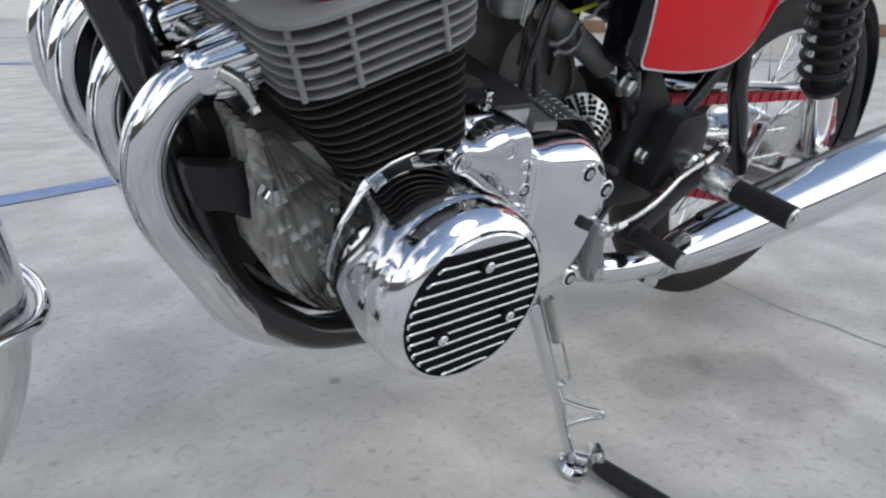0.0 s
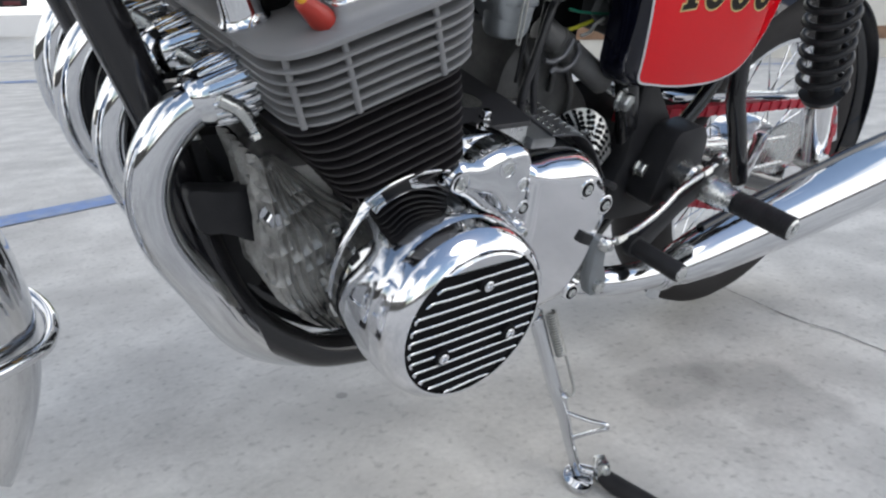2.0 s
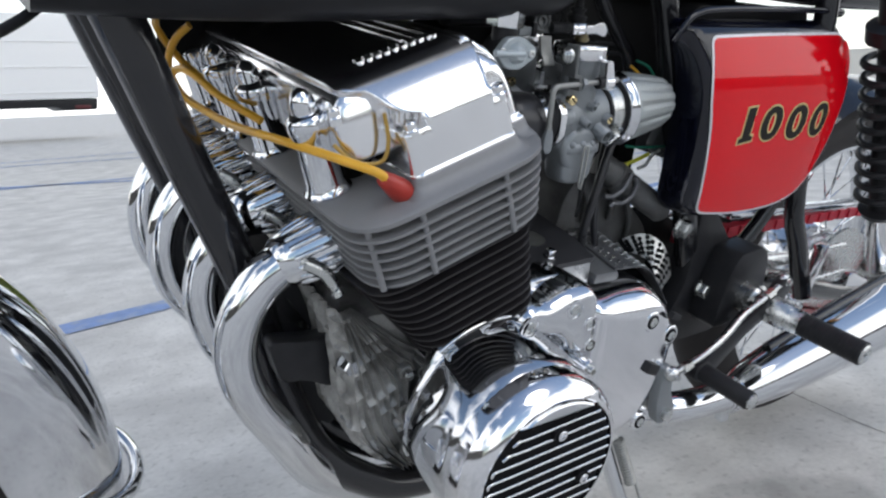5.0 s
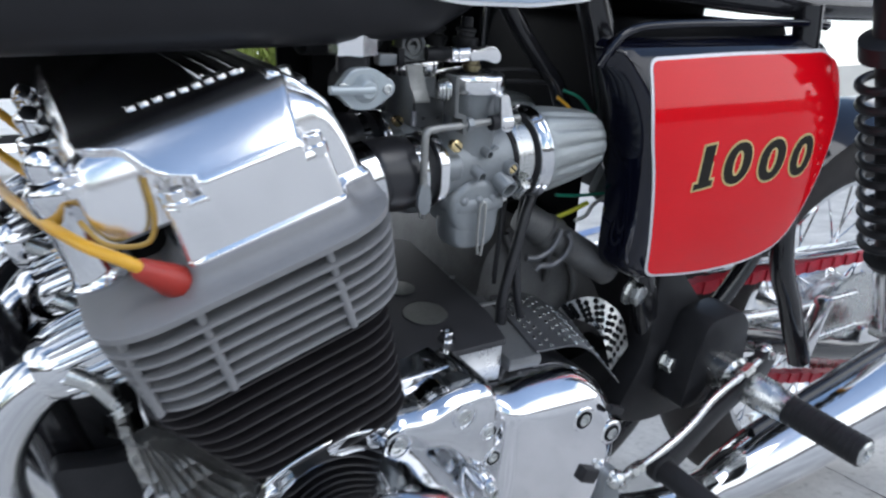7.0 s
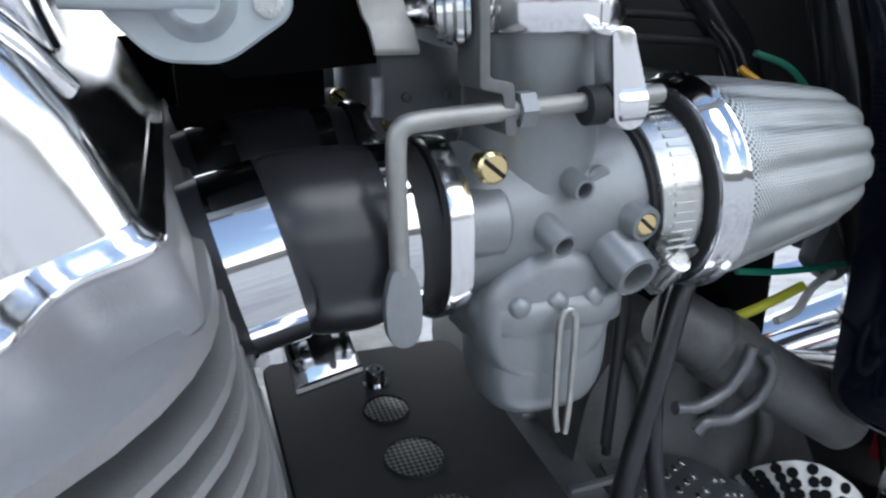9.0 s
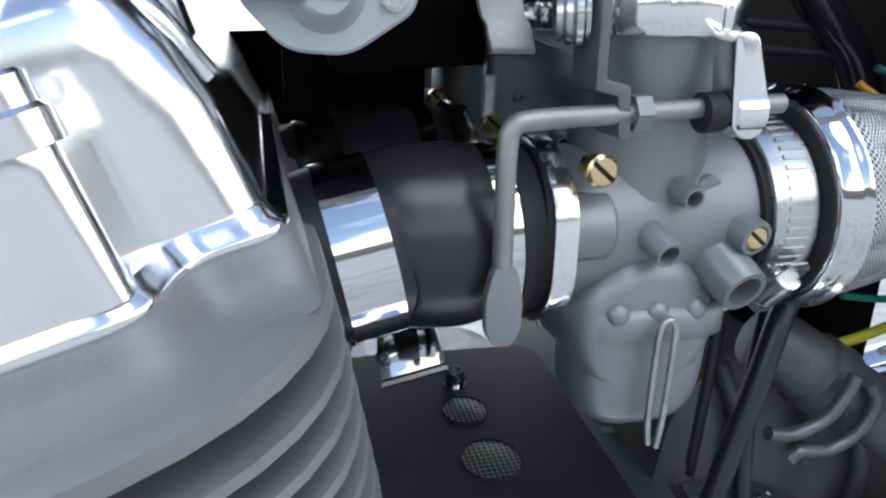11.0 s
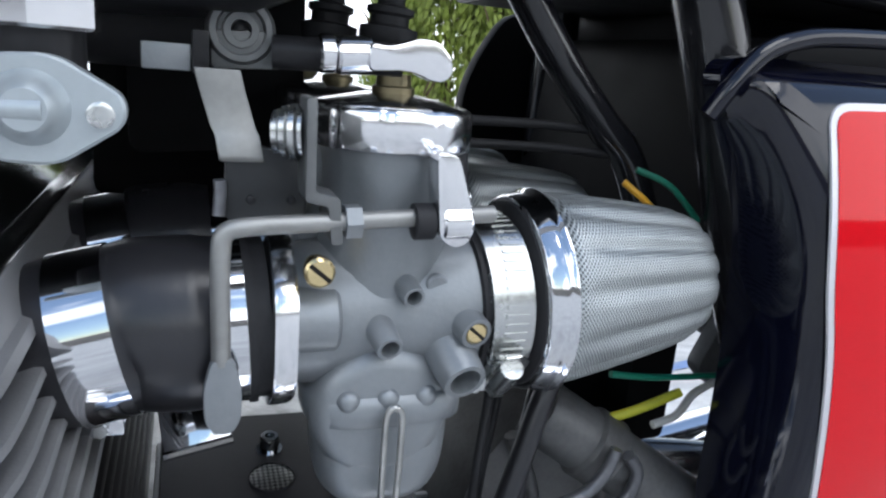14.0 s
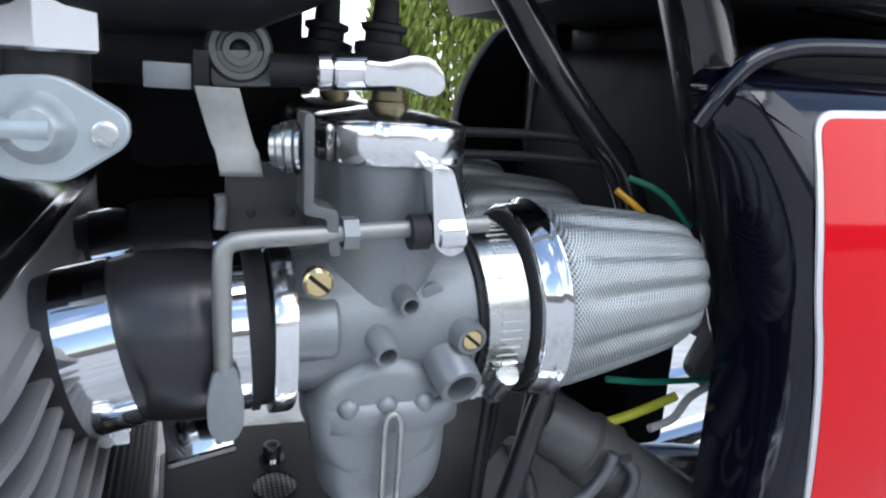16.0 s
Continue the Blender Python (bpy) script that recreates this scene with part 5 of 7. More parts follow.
# ---- fuel system and bodywork ----
def carb_at(dy):
    """A slide carburettor with its intake rubber and gauze air filter."""
    y0 = -0.100 + dy
    ax0, ax1 = Vector((0.385, y0, 0.716)), Vector((0.66, y0, 0.7335))
    ax = (ax1 - ax0).normalized()

    def A(x, dr=0.0):
        t = (x - ax0.x) / (ax1.x - ax0.x)
        return ax0.lerp(ax1, t) + Vector((0, 0, dr))

    bm = bmesh.new()
    lathe(bm, A(0.474), ax, [(0, 0.0245), (0.012, 0.0265), (0.03, 0.0255), (0.050, 0.0265), (0.064, 0.0285), (0.072, 0.0285), (0.072, 0.02)], 32)
    lathe(bm, A(0.5095) + Vector((0, 0, -0.030)), (0.016, 0, 1), [(0, 0.0225), (0.020, 0.0245), (0.030, 0.0240), (0.082, 0.0228), (0.086, 0.0238), (0.092, 0.0238)], 32)
    body = part("carburettor", bm, ZINC, bike, "grey die-cast carburettor with gauze air filter", angle=45)
    # float bowl
    bm = bmesh.new()
    zf = 0.6945
    cx = 0.5095
    rim = rounded([(0.4815, y0 - 0.030), (0.5395, y0 - 0.030), (0.5410, y0 + 0.013), (0.481, y0 + 0.013)], 0.018, 8)
    inn = rounded([(cx - 0.0245, y0 - 0.0275), (cx + 0.0265, y0 - 0.0275), (cx + 0.0265, y0 + 0.010), (cx - 0.0245, y0 + 0.010)], 0.0175, 8)
    at = lambda p, z, f=1.0: [Vector((cx + (u - cx) * f, y0 + (v - y0) * (0.5 + 0.5 * f), z)) for u, v in p]
    loft(bm, [at(inn, 0.6533, 0.15), at(inn, 0.6534, 0.35), at(inn, 0.6539, 0.52), at(inn, 0.6549, 0.66), at(inn, 0.6566, 0.77), at(inn, 0.6590, 0.85), at(inn, 0.6620, 0.91), at(inn, 0.6660, 0.955), at(inn, 0.671, 0.985), at(inn, 0.678, 1.0), at(inn, zf - 0.008), at(inn, zf - 0.007), at(rim, zf - 0.0055), at(rim, zf - 0.001), at(rim, zf + 0.003), at(inset2(rim, 0.003), zf + 0.006)])
    bowl = part("float_bowl", bm, ZINC, body, "smooth grey float bowl", angle=70)
    # domed casting above the bowl
    bm = bmesh.new()
    lathe(bm, (0.508, y0 - 0.004, 0.6915), (0, -1, 0), [(-0.02, 0.025), (0.018, 0.0255), (0.0225, 0.0225), (0.024, 0.018)], 36)
    part("dome", bm, ZINC, body, angle=40)
    for x in (0.4945, 0.5085, 0.5225):
        bm = bmesh.new()
        lathe(bm, (x, y0 - 0.0245, 0.6980), (0, -1, 0.25), [(-0.006, 0.0046), (0.002, 0.0044), (0.0044, 0.0038), (0.0058, 0.0026), (0.0064, 0.0010)], 18)
        part("rivet", bm, ZINC, bowl)
    bm = bmesh.new()
    tube(bm, [(0.5120, y0 - 0.0315, 0.6500), (0.5125, y0 - 0.0325, 0.662), (0.5125, y0 - 0.0335, 0.690), (0.5115, y0 - 0.0340, 0.6965), (0.5092, y0 - 0.0345, 0.6985), (0.5072, y0 - 0.0340, 0.6965), (0.5065, y0 - 0.0335, 0.690), (0.5070, y0 - 0.0325, 0.662), (0.5085, y0 - 0.0320, 0.652)], 0.0012, 8, 4)
    part("wire_clip", bm, SPRING, bowl, "bent wire clip", angle=60)
    # cap with grip flats
    bm = bmesh.new()
    cc = A(0.5112) + Vector((0, 0, 0.0595))
    x, y, z = basis((0, 0, 1))
    rg = []
    for h, r in ((0, 0.0272), (0.001, 0.0286), (0.0125, 0.0286), (0.0142, 0.0276), (0.0150, 0.0258), (0.0185, 0.0100)):
        rg.append([cc + Vector((math.cos(t), math.sin(t), 0)) * (r - (0.0009 if (i % 12 == 0 and 0 < h < 0.0145) else 0)) + z * h for i, t in enumerate(np.linspace(0, 2 * math.pi, 120, endpoint=False))])
    loft(bm, rg)
    cap = part("cap", bm, POLISHED, body, "bright cap with grip flutes", angle=55)
    bm = bmesh.new()
    lathe(bm, cc + Vector((0, 0, 0.0165)), (0, 0, 1), [(0, 0.0075), (0.004, 0.0075), (0.0045, 0.0062), (0.0085, 0.006)], 14)
    part("cable_nut", bm, DULLBRASS, cap)
    # mixture screws and vent spigots on the outer face
    yo = y0 - 0.0235
    def spigot(p, d, r, ln, hole=True, mat=None, name="spigot"):
        bm = bmesh.new()
        d = Vector(d).normalized()
        prof = [(-0.006, r * 1.5), (0.001, r * 1.18), (ln * 0.96, r), (ln, r * 0.96)]
        if hole:
            prof += [(ln, r * 0.72), (ln * 0.2, r * 0.66)]
        lathe(bm, Vector(p) - d * ln, d, prof, 22)
        return part(name, bm, mat or ZINC, body, angle=35)
    spigot((0.5335, y0 - 0.0365, 0.7070), (0.12, -1, -0.42), 0.0080, 0.017)
    spigot((0.5062, y0 - 0.0345, 0.7200), (0.12, -1, -0.34), 0.0046, 0.013)
    spigot((0.5145, y0 - 0.0312, 0.7366), (0.10, -1, -0.20), 0.0038, 0.011)
    spigot((0.5376, y0 - 0.0330, 0.7233), (0.15, -1, -0.20), 0.0060, 0.019)
    bm = bmesh.new()
    lathe(bm, (0.5255, y0 - 0.0195, 0.7375), (0, -1, 0), [(-0.006, 0.0048), (0.003, 0.0046), (0.0038, 0.0038)], 16)
    part("plug", bm, ZINC, body)
    for p, r in (((0.4822, y0 - 0.0300, 0.7464), 0.0050), ((0.5373, y0 - 0.0306, 0.7238), 0.0042)):
        bm = bmesh.new()
        lathe(bm, Vector(p) + Vector((0, 0.006, 0)), (0, -1, 0), [(0, r * 0.8), (0.005, r * 0.85), (0.005, r), (0.008, r), (0.009, r * 0.8)], 20)
        s = part("screw", bm, BRASS, body, "brass slotted screw")
        bm = bmesh.new()
        box(bm, Vector(p) + Vector((0, -0.0029, 0)), (r * 1.7, 0.0008, r * 0.28), Matrix.Rotation(radians(40), 3, "Y"))
        part("slot", bm, INK, s)
    bm = bmesh.new()
    lathe(bm, (0.4760, y0 - 0.0185, 0.7262), (1, 0, 0), [(0, 0.0118), (0.0135, 0.0118), (0.0150, 0.0105), (0.0158, 0.006)], 26)
    part("pilot_boss", bm, ZINC, body, angle=40)
    # engine-side flange, gap and rubber
    bm = bmesh.new()
    o = rounded([(-0.034, -0.016), (-0.012, -0.031), (0.012, -0.031), (0.034, -0.016), (0.034, 0.016), (0.012, 0.031), (-0.012, 0.031), (-0.034, 0.016)], 0.010, 4)
    loft(bm, [[A(xx) + Vector((0, u * 0.98, v)) for u, v in o] for xx in (0.4685, 0.4765)])
    part("flange", bm, POLISHED, body, "bright mounting flange", bevel=0.0015)
    bm = bmesh.new()
    lathe(bm, A(0.4605), ax, [(0, 0.0265), (0.001, 0.0300), (0.0035, 0.0300), (0.0035, 0.0285), (0.0085, 0.0285)], 36)
    part("spacer", bm, RUBBER, body)
    bm = bmesh.new()
    c1 = Vector((0.4155, y0, 0.7170))
    ED = Vector((math.cos(radians(13)), 0, math.sin(radians(13))))
    tube(bm, [c1 - ED * 0.040, c1 - ED * 0.020, c1 - ED * 0.009, c1, c1 + ED * 0.010, c1 + ED * 0.0135, A(0.437, 0.0005), A(0.445), A(0.4515), A(0.461)], [0.0268, 0.0277, 0.0287, 0.0287, 0.0287, 0.0294, 0.0302, 0.0304, 0.0294, 0.0278], 36, 3)
    man = part("intake_rubber", bm, INTAKE, bike, "black rubber intake stub with chromed hose clamps", angle=60)
    def band(x, r, w, name="hose_clamp", mat=CHROME, parent=man, lug=True, at=None, along=None):
        bm = bmesh.new()
        lathe(bm, at or A(x), along or ax, [(0, r - 0.0012), (0.0003, r), (w - 0.0003, r), (w, r - 0.0012)], 40)
        b = part(name, bm, mat, parent, angle=30)
        if lug:
            for s in (-1, 1):
                bm = bmesh.new()
                box(bm, A(x) + ax * w * 0.5 + Vector((0, 0.006 + 0.0045 * s, -r - 0.004)), (w * 0.8, 0.0016, 0.012))
                part("ear", bm, mat, b, bevel=0.0005)
            bm = bmesh.new()
            cyl(bm, A(x) + ax * w * 0.5 + Vector((0, -0.004, -r - 0.006)), A(x) + ax * w * 0.5 + Vector((0, 0.018, -r - 0.006)), 0.0024, n=10)
            part("clamp_screw", bm, PLATED, b)
        return b
    band(0.4058, 0.0296, 0.0175, at=c1 - ED * 0.0092, along=ED)
    band(0.4538, 0.0292, 0.0088, lug=False)
    # filter clamp, collar and pleated gauze cone
    bm = bmesh.new()
    lathe(bm, A(0.541), ax, [(0, 0.0262), (0.001, 0.0305), (0.020, 0.0310), (0.0205, 0.0340), (0.0215, 0.0365), (0.0230, 0.0372), (0.0300, 0.034)], 44)
    filt = part("air_filter", bm, RUBBER, bike, "conical gauze air filter with chromed ring", angle=40)
    c = band(0.5440, 0.0328, 0.0165, "worm_clamp", PLATED, filt)
    bm = bmesh.new()
    for i in range(34):
        t = radians(-62 + i * 6.0)
        p = A(0.5460) + Vector((0, -math.cos(t) * 0.0327, math.sin(t) * 0.0327))
        box(bm, p + ax * 0.0070, (0.0085, 0.0011, 0.0015), Matrix.Rotation(-t, 3, "X"))
    part("worm_thread", bm, PLATED, c)
    t = radians(-42)
    hub_dir, tan = Vector((0, -math.cos(t), math.sin(t))), Vector((0, -math.sin(t), -math.cos(t)))
    hc = A(0.5535) + hub_dir * 0.0352
    bm = bmesh.new()
    lathe(bm, hc - tan * 0.008, tan, [(0, 0.0025), (0.0005, 0.0046), (0.014, 0.0046), (0.0145, 0.003)], 16)
    hs = part("clamp_housing", bm, PLATED, c, angle=40)
    bm = bmesh.new()
    lathe(bm, hc + tan * 0.0065, tan, [(0, 0.003), (0.0015, 0.0030), (0.0015, 0.0042), (0.0050, 0.0042), (0.0056, 0.0034)], 6)
    part("clamp_screw", bm, PLATED, hs)
    bm = bmesh.new()
    tail = [A(0.5475) + Vector((0, -math.cos(a), math.sin(a))) * rr for a, rr in ((radians(-38), 0.0345), (radians(-30), 0.0355), (radians(-22), 0.0372), (radians(-15), 0.0395))]
    loft(bm, [[p, p + ax * w, p + ax * w + hub_dir * 0.0006, p + hub_dir * 0.0006] for p, w in zip(tail, (0.012, 0.012, 0.011, 0.006))])
    part("band_end", bm, PLATED, hs, angle=40)
    bm = bmesh.new()
    lathe(bm, A(0.5630), ax, [(0, 0.0350), (0.0004, 0.0378), (0.0012, 0.0388), (0.0068, 0.0394), (0.0082, 0.0400), (0.0092, 0.0410), (0.0106, 0.0412), (0.0116, 0.0402), (0.0120, 0.0375)], 72)
    part("ring", bm, CHROME, filt, "chromed ring", angle=50)
    bm = bmesh.new()
    n, rings = 168, []
    for h, r in ((0.0, 0.0370), (0.003, 0.0390), (0.012, 0.0384), (0.026, 0.0364), (0.040, 0.0341), (0.054, 0.0316), (0.064, 0.0294), (0.0705, 0.0265), (0.0745, 0.0222), (0.0770, 0.0160), (0.0780, 0.008)):
        ring = []
        for i in range(n):
            t = 2 * math.pi * i / n
            f = 1 - 0.075 * (0.5 - 0.5 * math.cos(14 * t + 0.5 * math.sin(3 * t))) ** 3 * min(1, h / 0.020)
            ring.append(A(0.5745) + ax * h + (Vector((0, math.cos(t), math.sin(t)))) * r * f)
        rings.append(ring)
    loft(bm, rings)
    part("gauze", bm, GAUZE, filt, "pleated silver wire gauze", angle=70)
    return body


def gauze():
    m = material("wire_gauze", (0.54, 0.57, 0.57), 0.42, 0.75, var=0.12, scale=60)
    t = m.node_tree
    N, Lk = t.nodes, t.links
    b = N["Principled BSDF"]
    co = N.new("ShaderNodeTexCoord")
    h = []
    for ang in (35, -35):
        mp = N.new("ShaderNodeMapping")
        mp.inputs["Rotation"].default_value = (0, radians(ang), 0)
        Lk.new(co.outputs["Object"], mp.inputs["Vector"])
        w = N.new("ShaderNodeTexWave"); w.inputs["Scale"].default_value = 265; w.bands_direction = "X"
        Lk.new(mp.outputs[0], w.inputs["Vector"])
        h.append(w)
    mx = N.new("ShaderNodeMath"); mx.operation = "MULTIPLY"
    Lk.new(h[0].outputs["Fac"], mx.inputs[0]); Lk.new(h[1].outputs["Fac"], mx.inputs[1])
    src = b.inputs["Base Color"].links[0].from_socket
    mix = N.new("ShaderNodeMix"); mix.data_type = "RGBA"; mix.inputs["B"].default_value = (0.10, 0.11, 0.11, 1)
    k = N.new("ShaderNodeMath"); k.operation = "MULTIPLY"; k.use_clamp = True; k.inputs[1].default_value = 1.7
    Lk.new(mx.outputs[0], k.inputs[0]); Lk.new(k.outputs[0], mix.inputs["Factor"]); Lk.new(src, mix.inputs["A"])
    Lk.new(mix.outputs["Result"], b.inputs["Base Color"])
    bp = N.new("ShaderNodeBump"); bp.inputs["Strength"].default_value = 0.7; bp.inputs["Distance"].default_value = 0.0006; bp.invert = True
    Lk.new(mx.outputs[0], bp.inputs["Height"]); Lk.new(bp.outputs[0], b.inputs["Normal"])
    return m


INTAKE = material("smooth_black_rubber", (0.020, 0.020, 0.023), 0.30, 0.0, var=0.12, scale=45, bump=0.04, bump_scale=300, rvar=0.04)
RODGREY = material("dull_plated_rod", (0.30, 0.30, 0.29), 0.46, 0.7, var=0.2, scale=60)
UNION = material("dull_union_casting", (0.15, 0.155, 0.155), 0.42, 0.5, var=0.2, scale=60)
DULLBRASS = material("tarnished_brass", (0.26, 0.22, 0.13), 0.4, 0.8, var=0.2, scale=80)
GAUZE = gauze()
DARKZINC = material("dull_zinc_plate", (0.040, 0.042, 0.044), 0.4, 0.5, var=0.2, scale=60)
TAPGREY = material("blue_grey_alloy", (0.40, 0.44, 0.46), 0.38, 0.45, var=0.08, scale=60, bump=0.04)


def build_linkage():
    """Choke lever, rod and throttle bracket on the first carburettor."""
    bm = bmesh.new()
    tube(bm, [(0.4525, -0.1335, 0.718), (0.4522, -0.1335, 0.738), (0.4522, -0.1335, 0.753), (0.4535, -0.1335, 0.7595), (0.460, -0.1333, 0.7615), (0.48, -0.132, 0.7625), (0.51, -0.131, 0.764), (0.5405, -0.130, 0.7655)], 0.0030, 12, 6)
    rod = part("choke_lever", bm, RODGREY, bike, "bent plated choke lever with flat thumb pad", angle=60)
    bm = bmesh.new()
    o = rounded([(0.4495, 0.7205), (0.4562, 0.7205), (0.4588, 0.710), (0.4585, 0.6995), (0.4560, 0.6950), (0.4505, 0.6950), (0.4475, 0.6995), (0.4470, 0.710)], 0.003, 4)
    slab(bm, o, side, -0.1362, -0.1318)
    part("thumb_pad", bm, ZINC, rod, bevel=0.001)
    for x, r, w, mat in ((0.4893, 0.0056, 0.0050, ZINC), (0.5120, 0.0060, 0.0062, RUBBER)):
        bm = bmesh.new()
        lathe(bm, (x, -0.1316, 0.7630), (1, 0, 0.04), [(0, r), (w, r)], 14 if mat is RUBBER else 6)
        part("collar", bm, mat, rod)
    bm = bmesh.new()
    o = rounded([(0.5165, 0.7860), (0.5240, 0.7862), (0.5312, 0.765), (0.5305, 0.7575), (0.5255, 0.7550), (0.5195, 0.7580)], 0.0035, 4)
    slab(bm, o, side, -0.1370, -0.1260)
    part("lever_arm", bm, POLISHED, rod, bevel=0.0024)
    bm = bmesh.new()
    lathe(bm, (0.5205, -0.1320, 0.7632), (1, 0, 0.04), [(0, 0.0062), (0.0008, 0.0070), (0.0092, 0.0070), (0.010, 0.0062)], 22)
    part("lever_hub", bm, POLISHED, rod, angle=40)
    bm = bmesh.new()
    o = [(0.4762, 0.8005), (0.4792, 0.8005), (0.4796, 0.7725), (0.4872, 0.7708), (0.4886, 0.7560), (0.4850, 0.7560), (0.4838, 0.7680), (0.4766, 0.7695)]
    slab(bm, rounded(o, 0.0012, 3), side, -0.1345, -0.1180)
    part("bracket", bm, UNION, rod, "dull steel bracket", bevel=0.001)
    bm = bmesh.new()
    lathe(bm, (0.4680, -0.1215, 0.7888), (1, -0.35, 0.05), [(0, 0.0040), (0.0006, 0.0066), (0.0022, 0.0070), (0.0026, 0.0064), (0.0032, 0.0078), (0.0048, 0.0082), (0.0052, 0.0072), (0.0060, 0.0086), (0.0078, 0.0088), (0.0086, 0.0074), (0.0098, 0.0074), (0.0104, 0.0050)], 26)
    part("spring_seat", bm, PLATED, rod, "stacked plated washers", angle=40)
    # dark mounting plate and bright strap
    bm = bmesh.new()
    slab(bm, rounded([(0.4545, 0.782), (0.4640, 0.7835), (0.474, 0.7800), (0.4806, 0.7790), (0.4808, 0.7585), (0.4541, 0.7585)], 0.003, 3), side, -0.1115, -0.1080)
    plate = part("linkage_plate", bm, DARKZINC, bike, "dull grey linkage plate", bevel=0.001)
    for x in (0.4625, 0.4755):
        bm = bmesh.new()
        lathe(bm, (x, -0.1115, 0.7655), (0, -1, 0), [(0, 0.0016), (0.0008, 0.0015), (0.0011, 0.001)], 12)
        part("rivet", bm, SATIN, plate)
    bm = bmesh.new()
    loft(bm, [[Vector((x + dx, y, z)) for dx, y in ((-0.0068, yy), (0.0068, yy), (0.0068, yy + 0.003), (-0.0068, yy + 0.003))] for x, yy, z in ((0.4520, -0.1130, 0.8062), (0.4535, -0.1125, 0.800), (0.4568, -0.1118, 0.7885), (0.4580, -0.1132, 0.7862), (0.4592, -0.1150, 0.7795), (0.4594, -0.1142, 0.7780))])
    part("strap", bm, RODGREY, plate, "bright bent strap", bevel=0.0006)
    bm = bmesh.new()
    tube(bm, [(0.4528, -0.113, 0.772), (0.4530, -0.113, 0.768), (0.4524, -0.114, 0.7605)], 0.0022, 8)
    part("peg", bm, DARKALU, plate, angle=60)
    # throttle cross shaft with its levers
    bm = bmesh.new()
    box(bm, (0.4372, -0.094, 0.8085), (0.0150, 0.010, 0.0085))
    bar = part("throttle_linkage", bm, ZINC, bike, "grey throttle linkage with a ring union", bevel=0.001)
    bm = bmesh.new()
    box(bm, (0.4475, -0.092, 0.8105), (0.0052, 0.018, 0.0135))
    part("stop_plate", bm, SATIN, bar, bevel=0.0006)
    bm = bmesh.new()
    slab(bm, rounded([(0.4502, 0.8180), (0.4700, 0.8190), (0.4745, 0.8130), (0.4740, 0.8068), (0.4508, 0.8055)], 0.002, 3), side, -0.094, -0.080)
    part("union_body", bm, UNION, bar, bevel=0.0012)
    bm = bmesh.new()
    lathe(bm, (0.4601, -0.084, 0.8185), (0, -1, 0), [(0, 0.0112), (0.010, 0.0112), (0.0120, 0.0100), (0.0120, 0.0080), (0.0085, 0.0074), (0.0085, 0.0060), (0.0118, 0.0056), (0.0118, 0.0034), (0.0060, 0.0030)], 30)
    part("union", bm, UNION, bar, angle=35)
    bm = bmesh.new()
    lathe(bm, (0.4601, -0.0895, 0.8185), (0, -1, 0), [(0, 0.0030), (0.0030, 0.0028), (0.0036, 0.0018)], 14)
    part("union_pin", bm, SATIN, bar)
    bm = bmesh.new()
    cyl(bm, (0.470, -0.098, 0.8125), (0.512, -0.106, 0.8132), 0.0056, n=18)
    part("shaft", bm, SATIN, bar)
    for x0, x1 in ((0.4826, 0.4880), (0.4884, 0.5000)):
        bm = bmesh.new()
        lathe(bm, (x0, -0.112, 0.8132), (1, 0, 0.06), [(0, 0.0052), (0.0008, 0.0062), (x1 - x0 - 0.0008, 0.0062), (x1 - x0, 0.0052)], 22)
        part("sleeve", bm, POLISHED, bar, angle=35)
    bm = bmesh.new()
    o = rounded([(0.4975, 0.8180), (0.5035, 0.8172), (0.5085, 0.8186), (0.5140, 0.8206), (0.5205, 0.8200), (0.5256, 0.8145), (0.5256, 0.8095), (0.5225, 0.8070), (0.5180, 0.8074), (0.5140, 0.8092), (0.5090, 0.8100), (0.4975, 0.8090)], 0.0026, 5)
    slab(bm, o, side, -0.1200, -0.1110)
    part("lever", bm, POLISHED, bar, "bright wing lever", bevel=0.0030)
    for x, y in ((0.493, -0.070), (0.511, -0.088)):
        bm = bmesh.new()
        lathe(bm, (x, y, 0.8160), (0.06, 0, 1), [(0, 0.0085), (0.005, 0.0105), (0.008, 0.0105), (0.009, 0.0070), (0.012, 0.0070), (0.013, 0.0085), (0.015, 0.0085), (0.016, 0.0050), (0.024, 0.0045)], 20)
        part("cable_adjuster", bm, RUBBER, bar, "black rubber cable boot", angle=35)
    bm = bmesh.new()
    tube(bm, [(0.540, -0.094, 0.752), (0.5405, -0.092, 0.775), (0.5375, -0.090, 0.797)], 0.0045, 12)
    part("breather_tube", bm, RUBBER, bike, "short black breather tube", angle=60)


